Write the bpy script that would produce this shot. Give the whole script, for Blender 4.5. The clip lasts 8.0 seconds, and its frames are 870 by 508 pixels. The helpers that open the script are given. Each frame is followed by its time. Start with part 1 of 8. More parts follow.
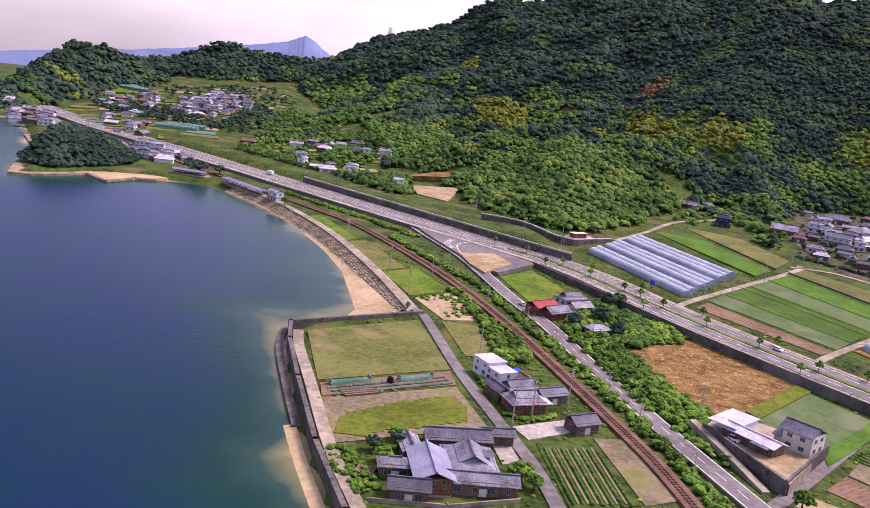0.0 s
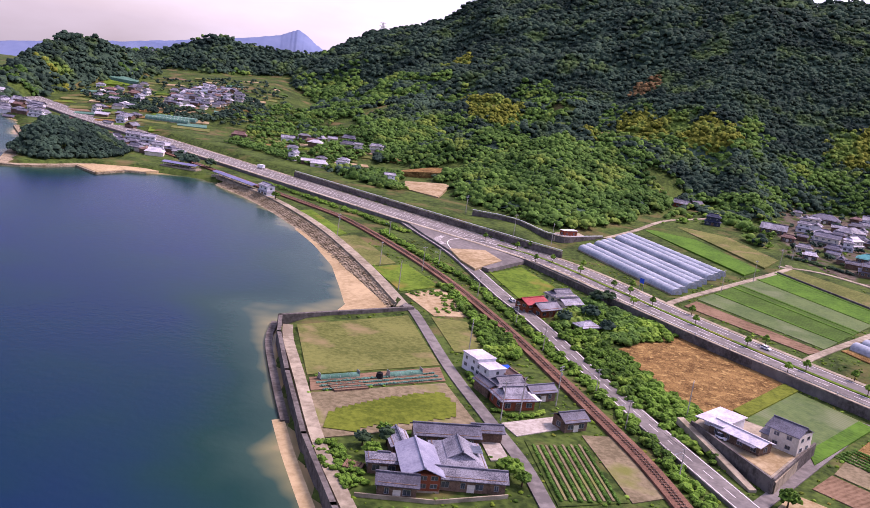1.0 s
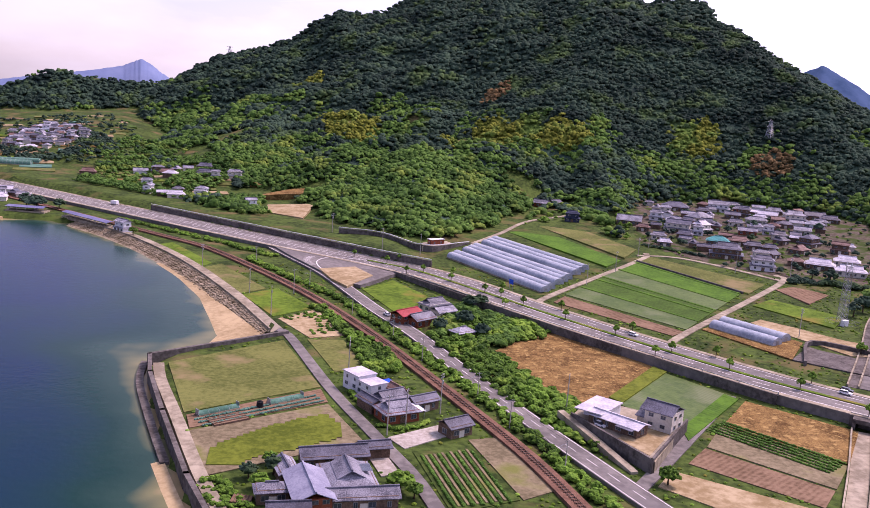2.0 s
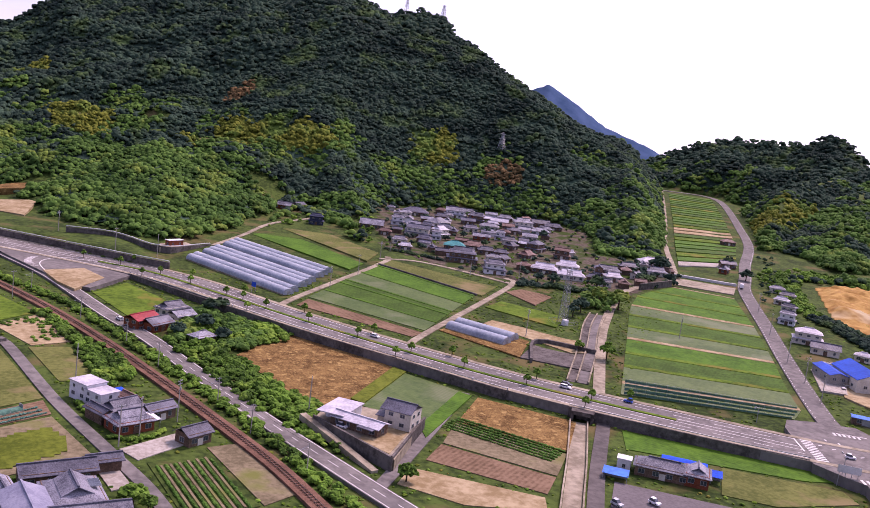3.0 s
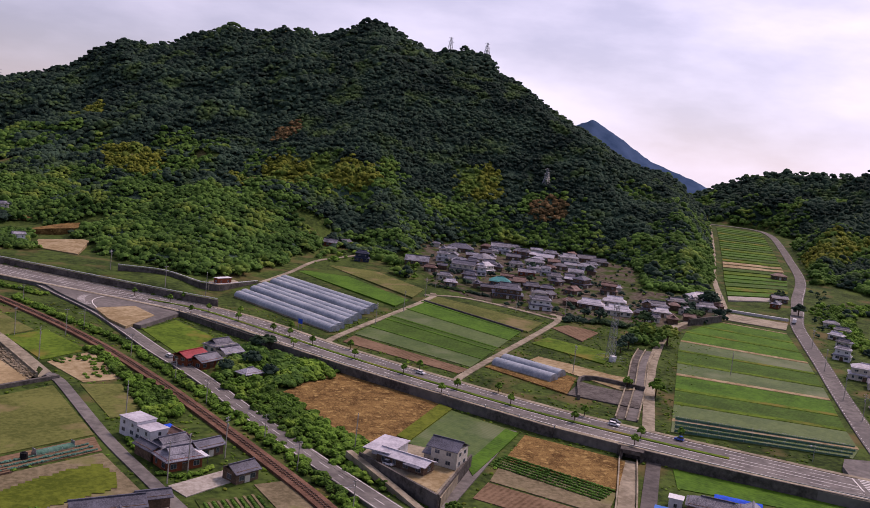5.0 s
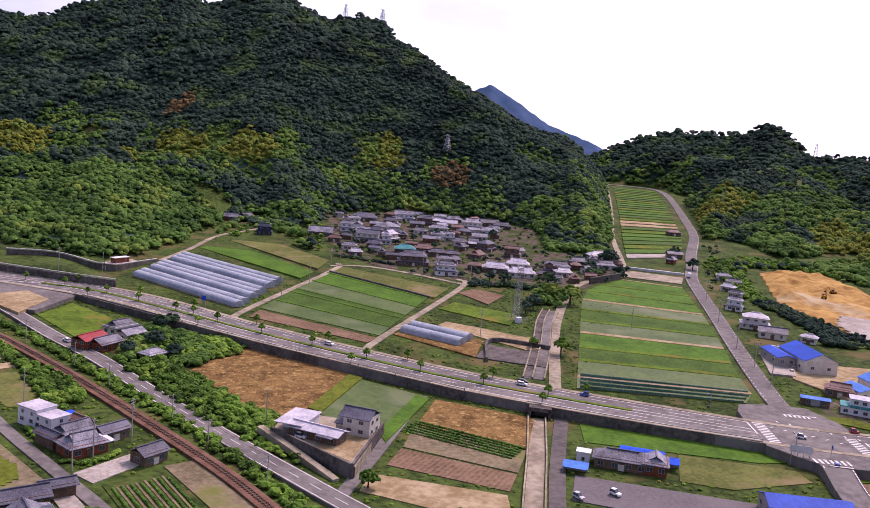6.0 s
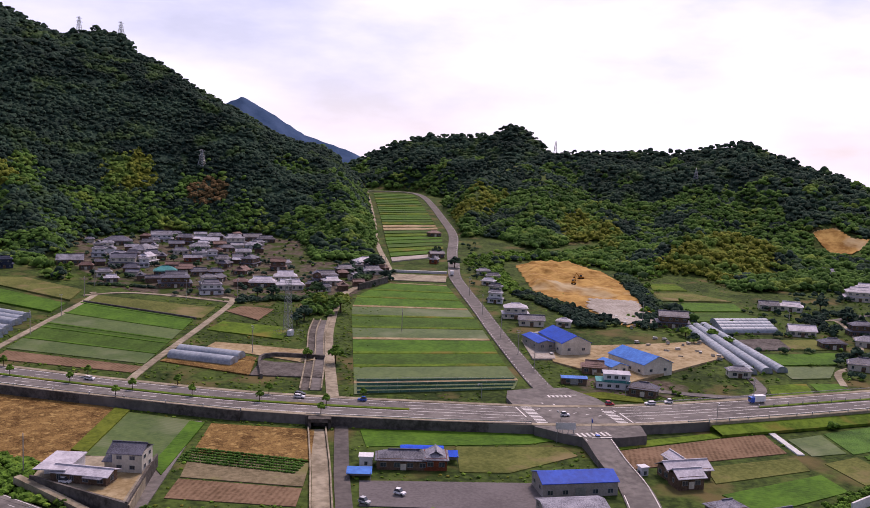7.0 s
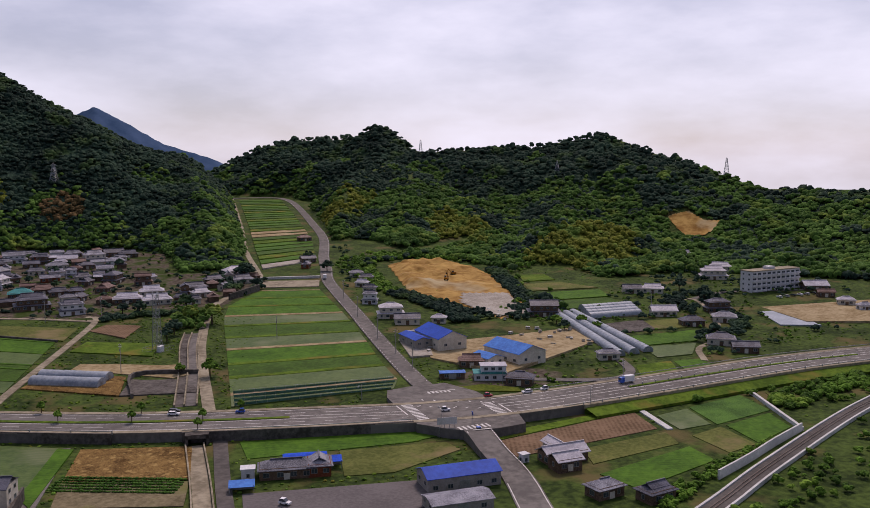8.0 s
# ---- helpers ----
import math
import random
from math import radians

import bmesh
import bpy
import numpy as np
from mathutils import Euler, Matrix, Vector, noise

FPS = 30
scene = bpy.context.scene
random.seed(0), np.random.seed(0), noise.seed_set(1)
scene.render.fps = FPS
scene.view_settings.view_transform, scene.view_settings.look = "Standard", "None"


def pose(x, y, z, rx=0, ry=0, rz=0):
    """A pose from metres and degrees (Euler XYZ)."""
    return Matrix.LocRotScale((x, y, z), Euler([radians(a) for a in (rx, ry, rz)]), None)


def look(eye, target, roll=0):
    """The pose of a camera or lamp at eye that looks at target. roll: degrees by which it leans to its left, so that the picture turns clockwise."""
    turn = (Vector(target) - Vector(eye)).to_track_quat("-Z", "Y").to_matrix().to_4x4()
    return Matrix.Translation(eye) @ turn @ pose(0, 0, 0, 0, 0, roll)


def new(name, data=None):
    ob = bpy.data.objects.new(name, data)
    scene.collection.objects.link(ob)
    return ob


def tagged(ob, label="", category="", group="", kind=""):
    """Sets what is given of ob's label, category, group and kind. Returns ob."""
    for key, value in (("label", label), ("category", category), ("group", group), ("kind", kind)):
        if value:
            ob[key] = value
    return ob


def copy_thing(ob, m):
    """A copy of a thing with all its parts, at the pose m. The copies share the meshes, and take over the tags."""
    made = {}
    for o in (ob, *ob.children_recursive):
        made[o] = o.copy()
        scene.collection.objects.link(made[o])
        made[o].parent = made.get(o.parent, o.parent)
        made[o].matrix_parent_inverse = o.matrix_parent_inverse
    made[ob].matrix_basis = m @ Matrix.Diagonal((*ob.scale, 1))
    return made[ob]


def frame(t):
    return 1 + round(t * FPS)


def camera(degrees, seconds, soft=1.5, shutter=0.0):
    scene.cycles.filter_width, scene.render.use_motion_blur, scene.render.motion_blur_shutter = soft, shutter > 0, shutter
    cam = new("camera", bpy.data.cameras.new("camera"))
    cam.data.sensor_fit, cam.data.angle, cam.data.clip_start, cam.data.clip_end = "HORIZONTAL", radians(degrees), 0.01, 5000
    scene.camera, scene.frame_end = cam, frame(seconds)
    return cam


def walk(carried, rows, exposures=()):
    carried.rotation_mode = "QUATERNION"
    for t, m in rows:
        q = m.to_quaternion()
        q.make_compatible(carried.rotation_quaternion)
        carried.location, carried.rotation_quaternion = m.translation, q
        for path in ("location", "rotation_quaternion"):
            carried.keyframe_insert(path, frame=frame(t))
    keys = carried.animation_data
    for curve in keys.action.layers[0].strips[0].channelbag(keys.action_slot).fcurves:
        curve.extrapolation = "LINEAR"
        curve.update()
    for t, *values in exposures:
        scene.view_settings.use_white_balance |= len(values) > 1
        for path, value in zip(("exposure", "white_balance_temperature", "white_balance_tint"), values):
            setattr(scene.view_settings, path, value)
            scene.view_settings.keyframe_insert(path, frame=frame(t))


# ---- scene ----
cam = camera(51.65, 8.0, 0.6)
EYE = (0.0, 0.0, 100.0)
TURNS = [  # seconds, turn about x, y and z
    (0.0, 78.021, -7.242, 1.514),
    (0.5, 77.673, -7.625, 1.459),
    (1.0, 77.823, -7.937, 1.036),
    (1.5, 78.059, -7.560, 0.800),
    (1.8, 78.956, -5.839, -3.051),
    (2.0, 79.756, -4.156, -8.205),
    (2.2, 79.692, -3.920, -13.362),
    (3.3, 82.623, -7.867, -26.758),
    (3.5, 83.665, -7.386, -28.713),
    (3.7, 84.503, -6.652, -30.604),
    (4.0, 84.580, -5.461, -31.955),
    (4.2, 84.884, -5.198, -31.886),
    (4.5, 84.840, -5.351, -26.055),
    (4.7, 84.412, -6.478, -21.483),
    (5.8, 81.491, -5.817, -23.301),
    (6.0, 82.122, -5.014, -27.736),
    (6.2, 82.424, -4.388, -31.083),
    (6.5, 83.187, -3.486, -35.654),
    (6.8, 83.539, -2.417, -40.144),
    (7.0, 83.693, -2.198, -43.031),
    (7.2, 83.674, -1.162, -45.384),
    (7.5, 83.482, -0.485, -48.292),
    (7.7, 83.712, -0.321, -49.588),
    (8.0, 83.879, 0.329, -51.506),
]
EXPOSURES = [(t, e, k, w) for t, e, k, w in ((0.0, 0.74, 6680, 53), (1.5, 0.73, 6680, 53), (2.2, 0.58, 6700, 54), (3.5, 0.3, 6740, 55), (4.0, -0.05, 6820, 48), (4.5, -0.37, 7200, 43), (4.7, -0.4, 7200, 43), (5.8, 0.37, 6760, 50), (6.5, 0.12, 6860, 46), (7.0, -0.08, 7010, 41), (7.5, -0.42, 7060, 36), (8.0, -0.55, 7080, 34))]
walk(cam, [(t, pose(*EYE, rx, ry, rz)) for t, rx, ry, rz in TURNS], EXPOSURES)

# ---- sky and sun: a bright veil of cloud, the sun behind it inland ----
SUN_BEARING, SUN_HEIGHT = 62.0, 52.0
world = bpy.data.worlds.new("sky")
scene.world = world
world.use_nodes = True
wn, wl = world.node_tree.nodes, world.node_tree.links
wn.clear()
w_out, w_bg = wn.new("ShaderNodeOutputWorld"), wn.new("ShaderNodeBackground")
w_sky = wn.new("ShaderNodeTexSky")
w_sky.sky_type, w_sky.sun_disc = "NISHITA", False
w_sky.sun_elevation, w_sky.sun_rotation = radians(SUN_HEIGHT), radians(SUN_BEARING)
w_sky.air_density, w_sky.dust_density, w_sky.ozone_density = 1.0, 0.7, 2.0
w_coord, w_map = wn.new("ShaderNodeTexCoord"), wn.new("ShaderNodeMapping")
w_map.inputs["Scale"].default_value = (1.6, 1.6, 5.0)
w_noise, w_ramp = wn.new("ShaderNodeTexNoise"), wn.new("ShaderNodeValToRGB")
w_noise.inputs["Scale"].default_value, w_noise.inputs["Detail"].default_value = 1.7, 6.0
w_noise.inputs["Roughness"].default_value = 0.55
w_ramp.color_ramp.elements[0].position, w_ramp.color_ramp.elements[1].position = 0.36, 0.62
w_ramp.color_ramp.elements[0].color, w_ramp.color_ramp.elements[1].color = (0.42, 0.42, 0.42, 1), (1, 1, 1, 1)
w_dot = wn.new("ShaderNodeVectorMath")
w_dot.operation = "DOT_PRODUCT"
w_dot.inputs[1].default_value = (math.sin(radians(SUN_BEARING)) * 0.8, math.cos(radians(SUN_BEARING)) * 0.8, 0.6)
w_glow = wn.new("ShaderNodeMapRange")
w_glow.inputs["From Min"].default_value, w_glow.inputs["From Max"].default_value = 0.1, 0.95
w_glow.inputs["To Min"].default_value, w_glow.inputs["To Max"].default_value = 0.12, 0.95
w_veil, w_mix, w_scale = wn.new("ShaderNodeMath"), wn.new("ShaderNodeMix"), wn.new("ShaderNodeMix")
w_veil.operation = "MULTIPLY"
w_mix.data_type = w_scale.data_type = "RGBA"
w_scale.blend_type = "MULTIPLY"
w_scale.inputs["Factor"].default_value = 1.0
w_mix.inputs["B"].default_value = (8.2, 9.6, 11.0, 1)
w_scale.inputs["B"].default_value = (0.5, 0.52, 0.58, 1)
wl.new(w_coord.outputs["Generated"], w_map.inputs["Vector"])
wl.new(w_map.outputs["Vector"], w_noise.inputs["Vector"])
wl.new(w_noise.outputs["Fac"], w_ramp.inputs["Fac"])
wl.new(w_coord.outputs["Generated"], w_dot.inputs[0])
wl.new(w_dot.outputs["Value"], w_glow.inputs["Value"])
wl.new(w_glow.outputs["Result"], w_veil.inputs[0])
wl.new(w_ramp.outputs["Color"], w_veil.inputs[1])
wl.new(w_veil.outputs["Value"], w_mix.inputs["Factor"])
wl.new(w_sky.outputs["Color"], w_scale.inputs["A"])
wl.new(w_scale.outputs["Result"], w_mix.inputs["A"])
wl.new(w_mix.outputs["Result"], w_bg.inputs["Color"])
w_bg.inputs["Strength"].default_value = 0.15
wl.new(w_bg.outputs["Background"], w_out.inputs["Surface"])

sun_data = bpy.data.lights.new("sun", "SUN")
sun_data.energy, sun_data.angle, sun_data.color = 2.9, radians(14), (1.0, 0.94, 0.82)
sun_lamp = new("sun", sun_data)
sun_way = Vector((math.sin(radians(SUN_BEARING)) * math.cos(radians(SUN_HEIGHT)), math.cos(radians(SUN_BEARING)) * math.cos(radians(SUN_HEIGHT)), math.sin(radians(SUN_HEIGHT))))
sun_lamp.matrix_world = look(sun_way * 900, (0, 0, 0))

# ---- materials ----
def srgb(h):
    c = [int(h[i:i + 2], 16) / 255 for i in (0, 2, 4)]
    return tuple(v / 12.92 if v <= 0.04045 else ((v + 0.055) / 1.055) ** 2.4 for v in c) + (1.0,)


MATS = {}


def surface(name, light, dark=None, rough=0.8, grain=1.0, broad=0.06, bump=0.0, metal=0.0, per_piece=0.0, rows=None, row_mix=0.5, third=None, spec=0.08, contrast=0.18, gain=0.66):
    """A rough two-scale material: fine grain between two colours, broad stains, an optional third colour in patches and optional rows (angle, spacing)."""
    if name in MATS:
        return MATS[name]
    m = bpy.data.materials.new(name)
    m.use_nodes = True
    n, l = m.node_tree.nodes, m.node_tree.links
    b = n["Principled BSDF"]
    b.inputs["Roughness"].default_value, b.inputs["Metallic"].default_value = rough, metal
    b.inputs["Specular IOR Level"].default_value = spec
    dark = dark or tuple(c * 0.7 for c in light[:3]) + (1,)
    light, dark = [tuple(v * gain for v in c[:3]) + (1,) for c in (light, dark)]
    third = third and (tuple(v * gain for v in third[0][:3]) + (1,), *third[1:])
    rows = rows and (rows[0], rows[1], tuple(v * gain for v in rows[2][:3]) + (1,))
    geo = n.new("ShaderNodeNewGeometry")
    fine, wide = n.new("ShaderNodeTexNoise"), n.new("ShaderNodeTexNoise")
    fine.inputs["Scale"].default_value, fine.inputs["Detail"].default_value = grain, 5
    wide.inputs["Scale"].default_value, wide.inputs["Detail"].default_value = broad, 4
    fine.inputs["Roughness"].default_value = wide.inputs["Roughness"].default_value = 0.6
    for t in (fine, wide):
        l.new(geo.outputs["Position"], t.inputs["Vector"])
    add = n.new("ShaderNodeMath")
    add.operation = "ADD"
    l.new(fine.outputs["Fac"], add.inputs[0])
    l.new(wide.outputs["Fac"], add.inputs[1])
    half = n.new("ShaderNodeMapRange")
    half.inputs["From Min"].default_value, half.inputs["From Max"].default_value = 1.0 - contrast, 1.0 + contrast
    l.new(add.outputs["Value"], half.inputs["Value"])
    mix = n.new("ShaderNodeMix")
    mix.data_type = "RGBA"
    mix.inputs["A"].default_value, mix.inputs["B"].default_value = dark, light
    l.new(half.outputs["Result"], mix.inputs["Factor"])
    out = mix.outputs["Result"]
    if third:
        patch, ramp, mix3 = n.new("ShaderNodeTexNoise"), n.new("ShaderNodeMapRange"), n.new("ShaderNodeMix")
        patch.inputs["Scale"].default_value, patch.inputs["Detail"].default_value = third[1], 4
        ramp.inputs["From Min"].default_value, ramp.inputs["From Max"].default_value = third[2], third[2] + 0.12
        mix3.data_type = "RGBA"
        mix3.inputs["B"].default_value = third[0]
        l.new(geo.outputs["Position"], patch.inputs["Vector"])
        l.new(patch.outputs["Fac"], ramp.inputs["Value"])
        l.new(ramp.outputs["Result"], mix3.inputs["Factor"])
        l.new(out, mix3.inputs["A"])
        out = mix3.outputs["Result"]
    if rows:
        turn, wave, mix4 = n.new("ShaderNodeMapping"), n.new("ShaderNodeTexWave"), n.new("ShaderNodeMix")
        turn.inputs["Rotation"].default_value = (0, 0, radians(rows[0]))
        wave.inputs["Scale"].default_value = 0.314 / rows[1]
        wave.inputs["Distortion"].default_value, wave.inputs["Detail Scale"].default_value = 1.2, 2.0
        scale4 = n.new("ShaderNodeMath")
        scale4.operation = "MULTIPLY"
        scale4.inputs[1].default_value = row_mix
        mix4.data_type = "RGBA"
        mix4.inputs["B"].default_value = rows[2]
        l.new(geo.outputs["Position"], turn.inputs["Vector"])
        l.new(turn.outputs["Vector"], wave.inputs["Vector"])
        l.new(wave.outputs["Fac"], scale4.inputs[0])
        l.new(scale4.outputs["Value"], mix4.inputs["Factor"])
        l.new(out, mix4.inputs["A"])
        out = mix4.outputs["Result"]
    if per_piece:
        info, hsv, span = n.new("ShaderNodeObjectInfo") if per_piece > 0 else n.new("ShaderNodeNewGeometry"), n.new("ShaderNodeHueSaturation"), n.new("ShaderNodeMapRange")
        amount = abs(per_piece)
        span.inputs["To Min"].default_value, span.inputs["To Max"].default_value = 1 - amount, 1 + amount
        l.new(info.outputs["Random" if per_piece > 0 else "Random Per Island"], span.inputs["Value"])
        l.new(span.outputs["Result"], hsv.inputs["Value"])
        l.new(out, hsv.inputs["Color"])
        out = hsv.outputs["Color"]
    l.new(out, b.inputs["Base Color"])
    if bump:
        bp = n.new("ShaderNodeBump")
        bp.inputs["Strength"].default_value, bp.inputs["Distance"].default_value = min(bump, 1.0), 0.25
        l.new(fine.outputs["Fac"], bp.inputs["Height"])
        l.new(bp.outputs["Normal"], b.inputs["Normal"])
    MATS[name] = m
    return m


M_LAND = surface("rough grass and scrub", srgb("5c7434"), srgb("31451d"), 0.95, 0.4, 0.05, 0.9, third=(srgb("7c7048"), 0.04, 0.56), gain=0.6)
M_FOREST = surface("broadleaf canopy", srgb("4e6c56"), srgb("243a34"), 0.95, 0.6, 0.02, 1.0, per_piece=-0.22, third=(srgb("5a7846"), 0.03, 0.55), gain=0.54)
M_FOREST_LIGHT = surface("young broadleaf canopy", srgb("648c3e"), srgb("335626"), 0.95, 0.6, 0.025, 1.0, per_piece=-0.24, third=(srgb("7c9440"), 0.04, 0.56), gain=0.66)
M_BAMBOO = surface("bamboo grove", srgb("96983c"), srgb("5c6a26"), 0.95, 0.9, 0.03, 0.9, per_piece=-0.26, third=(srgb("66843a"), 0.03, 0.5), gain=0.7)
M_DEAD = surface("withered canopy", srgb("9a7a52"), srgb("4d4428"), 0.9, 0.8, 0.03, 1.0, per_piece=-0.2)
M_HEDGE = surface("hedge leaves", srgb("689234"), srgb("2e4a1c"), 0.9, 1.2, 0.05, 1.0, per_piece=-0.25, third=(srgb("7c9e3c"), 0.09, 0.55), gain=0.78)
M_BARK = surface("bark", srgb("6d5c4a"), srgb("3d3328"), 0.9, 4, 0.5, 0.4)
M_ASPHALT = surface("worn asphalt", srgb("8c8782"), srgb("6d6966"), 0.9, 0.4, 0.05, 0.3, gain=0.74, third=(srgb("797572"), 0.04, 0.53))
M_ASPHALT_DARK = surface("older asphalt", srgb("76706c"), srgb("5c5855"), 0.9, 0.5, 0.06, 0.3, gain=0.72)
M_CONCRETE = surface("weathered concrete", srgb("b3a892"), srgb("857b68"), 0.9, 0.4, 0.08, 0.4, gain=0.8)
M_CONCRETE_DARK = surface("stained retaining concrete", srgb("817b76"), srgb("55504c"), 0.95, 0.7, 0.12, 0.4)
M_PAINT = surface("road paint", srgb("e6e4e0"), srgb("c4c1bc"), 0.8, 2, 0.3, gain=0.95)
M_PAINT_YELLOW = surface("yellow road paint", srgb("d8b04a"), srgb("b08c38"), 0.8, 2, 0.3, gain=0.95)
M_SAND = surface("beach sand", srgb("cbb48a"), srgb("a8926c"), 0.95, 0.5, 0.05, 0.2, gain=0.75)
M_ROCK = surface("revetment stone", srgb("b3a48a"), srgb("75684f"), 0.95, 1.0, 0.2, 0.6, per_piece=-0.25, gain=0.75)
M_BALLAST = surface("rusty ballast", srgb("9a7460"), srgb("6d5042"), 0.95, 2.5, 0.15, 0.5)
M_RAIL = surface("rail steel", srgb("8c7a70"), srgb("5f4b40"), 0.45, 5, 1, 0, 0.8)
M_SLEEPER = surface("sleeper", srgb("6e5a4c"), srgb("4a3c32"), 0.9, 5, 1)
M_PADDY = surface("young rice in water", srgb("6c8446"), srgb("4c6830"), 0.65, 0.5, 0.06, 0.4, rows=(-30, 1.6, srgb("4a7028")), row_mix=0.35, third=(srgb("7e8a60"), 0.045, 0.55), spec=0.12, gain=0.6)
M_EARTH = surface("trodden earth", srgb("8c8070"), srgb("544a3e"), 0.95, 0.35, 0.07, 0.4, third=(srgb("41561f"), 0.07, 0.47), gain=0.6)
M_PADDY_DARK = surface("dark rice field", srgb("51782a"), srgb("36561a"), 0.85, 0.6, 0.07, 0.5, rows=(-30, 1.8, srgb("628436")), row_mix=0.3, gain=0.62)
M_PADDY_GREEN = surface("bright rice field", srgb("5c9028"), srgb("3a681a"), 0.85, 0.5, 0.07, 0.6, rows=(-30, 1.8, srgb("688c34")), row_mix=0.3, gain=0.6)
M_GRASS = surface("meadow grass", srgb("72922f"), srgb("4a681c"), 0.95, 0.5, 0.07, 0.6, third=(srgb("8c843c"), 0.06, 0.56), gain=0.64)
M_BARE = surface("bare grey-brown soil", srgb("a09274"), srgb("746a50"), 0.95, 0.6, 0.06, 0.5, third=(srgb("7e8246"), 0.06, 0.56), gain=0.66)
M_WEED = surface("dense low weeds", srgb("7c8a30"), srgb("56661e"), 0.95, 0.7, 0.06, 0.5, gain=0.62)
M_OLIVE = surface("thin grass field", srgb("858a4c"), srgb("606a34"), 0.95, 0.7, 0.05, 0.4, third=(srgb("988a60"), 0.06, 0.55), gain=0.62)
M_STUBBLE = surface("dry red-brown weeds", srgb("a68450"), srgb("5e4424"), 0.95, 1.7, 0.16, 0.9, third=(srgb("bc9c62"), 0.5, 0.56), contrast=0.2, gain=0.68)
M_SOIL = surface("tilled soil", srgb("9c7f66"), srgb("705842"), 0.95, 0.6, 0.08, 0.5, rows=(52, 1.6, srgb("b09476")), row_mix=0.35, gain=0.62)
M_DRY = surface("bare pale earth", srgb("c8b48e"), srgb("9c8660"), 0.95, 0.4, 0.08, 0.5, gain=0.68)
M_QUARRY = surface("quarried earth", srgb("cda560"), srgb("946c36"), 0.95, 0.16, 0.05, 1.0, third=(srgb("c4b694"), 0.02, 0.56), gain=0.76, contrast=0.2)
M_GRAVEL = surface("pale gravel yard", srgb("cfc8bc"), srgb("a89f92"), 0.95, 0.8, 0.1, 0.3, gain=0.66)
M_LOT = surface("car park asphalt", srgb("847e7e"), srgb("6f6a6a"), 0.9, 1, 0.06, 0.2)
M_TILE = surface("grey clay roof tile", srgb("a2a2ac"), srgb("5c5d68"), 0.5, 3.2, 0.2, 0.7, per_piece=0.3, gain=0.8)
M_TILE_DARK = surface("dark roof tile", srgb("6c6d7a"), srgb("464751"), 0.45, 2.5, 0.2, 0.5, per_piece=0.2, gain=0.9)
M_TILE_BROWN = surface("brown roof tile", srgb("8a6f68"), srgb("665048"), 0.55, 2.5, 0.2, 0.5, per_piece=0.1, gain=0.95)
M_TILE_PALE = surface("pale metal roof", srgb("d0cdd4"), srgb("a8a5ae"), 0.45, 1.2, 0.2, 0.2, per_piece=0.08, gain=0.88)
M_TILE_METAL = surface("blue-grey metal roof", srgb("a2a4b4"), srgb("84869a"), 0.45, 1.5, 0.2, 0.3, gain=0.78)
M_ROOF_RED = surface("red metal roof", srgb("a8484a"), srgb("883638"), 0.5, 1.2, 0.2, 0.1, gain=0.95)
M_ROOF_TEAL = surface("teal roof", srgb("3f9a98"), srgb("2f7c7c"), 0.5, 1.2, 0.2, 0.1, gain=0.95)
M_ROOF_BLUE = surface("blue sheet metal", srgb("1d56c4"), srgb("1746a6"), 0.6, 0.6, 0.1, 0.1, spec=0.12, gain=0.95)
M_TARP = surface("blue tarpaulin", srgb("1458d8"), srgb("1046b4"), 0.7, 1.5, 0.3, 0.3, gain=0.95)
M_ROOF_LIGHTBLUE = surface("pale blue sheet roof", srgb("3f86d8"), srgb("2f6cbc"), 0.6, 0.7, 0.15, 0.1, spec=0.12, gain=0.95)
M_PLASTER = surface("cream plaster", srgb("d9d3c6"), srgb("c2bbac"), 0.9, 1.5, 0.3, 0.1, per_piece=0.08, gain=0.95)
M_WHITE = surface("white wall", srgb("e2e2e4"), srgb("cfcfd2"), 0.85, 1.5, 0.3, 0.05, gain=0.95)
M_WOOD = surface("weathered timber wall", srgb("7d6656"), srgb("55453a"), 0.9, 2, 0.3, 0.2, per_piece=0.15, gain=0.95)
M_REDWOOD = surface("red-brown timber", srgb("8f4f38"), srgb("6c3a28"), 0.85, 2, 0.3, 0.2, gain=0.95)
M_NAVY = surface("dark navy cladding", srgb("3a4256"), srgb("2c3344"), 0.6, 2, 0.3, gain=0.95)
M_GLASS = surface("window glass", srgb("4a525c"), srgb("333a44"), 0.15, 1, 0.2, spec=0.6, gain=0.95)
M_METAL = surface("galvanised steel", srgb("a8acb0"), srgb("8a8e92"), 0.45, 3, 0.5, 0, 0.6, gain=0.95)
M_POLE = surface("concrete pole", srgb("b4aea6"), srgb("948e86"), 0.85, 3, 0.5, gain=0.95)
M_FILM = surface("greenhouse film", srgb("a2abb4"), srgb("7c8894"), 0.35, 0.8, 0.08, 0.1, spec=0.4, gain=0.9)
M_SHED = surface("corrugated shed wall", srgb("a39e98"), srgb("8a857e"), 0.7, 2, 0.3, 0.1, gain=0.95)
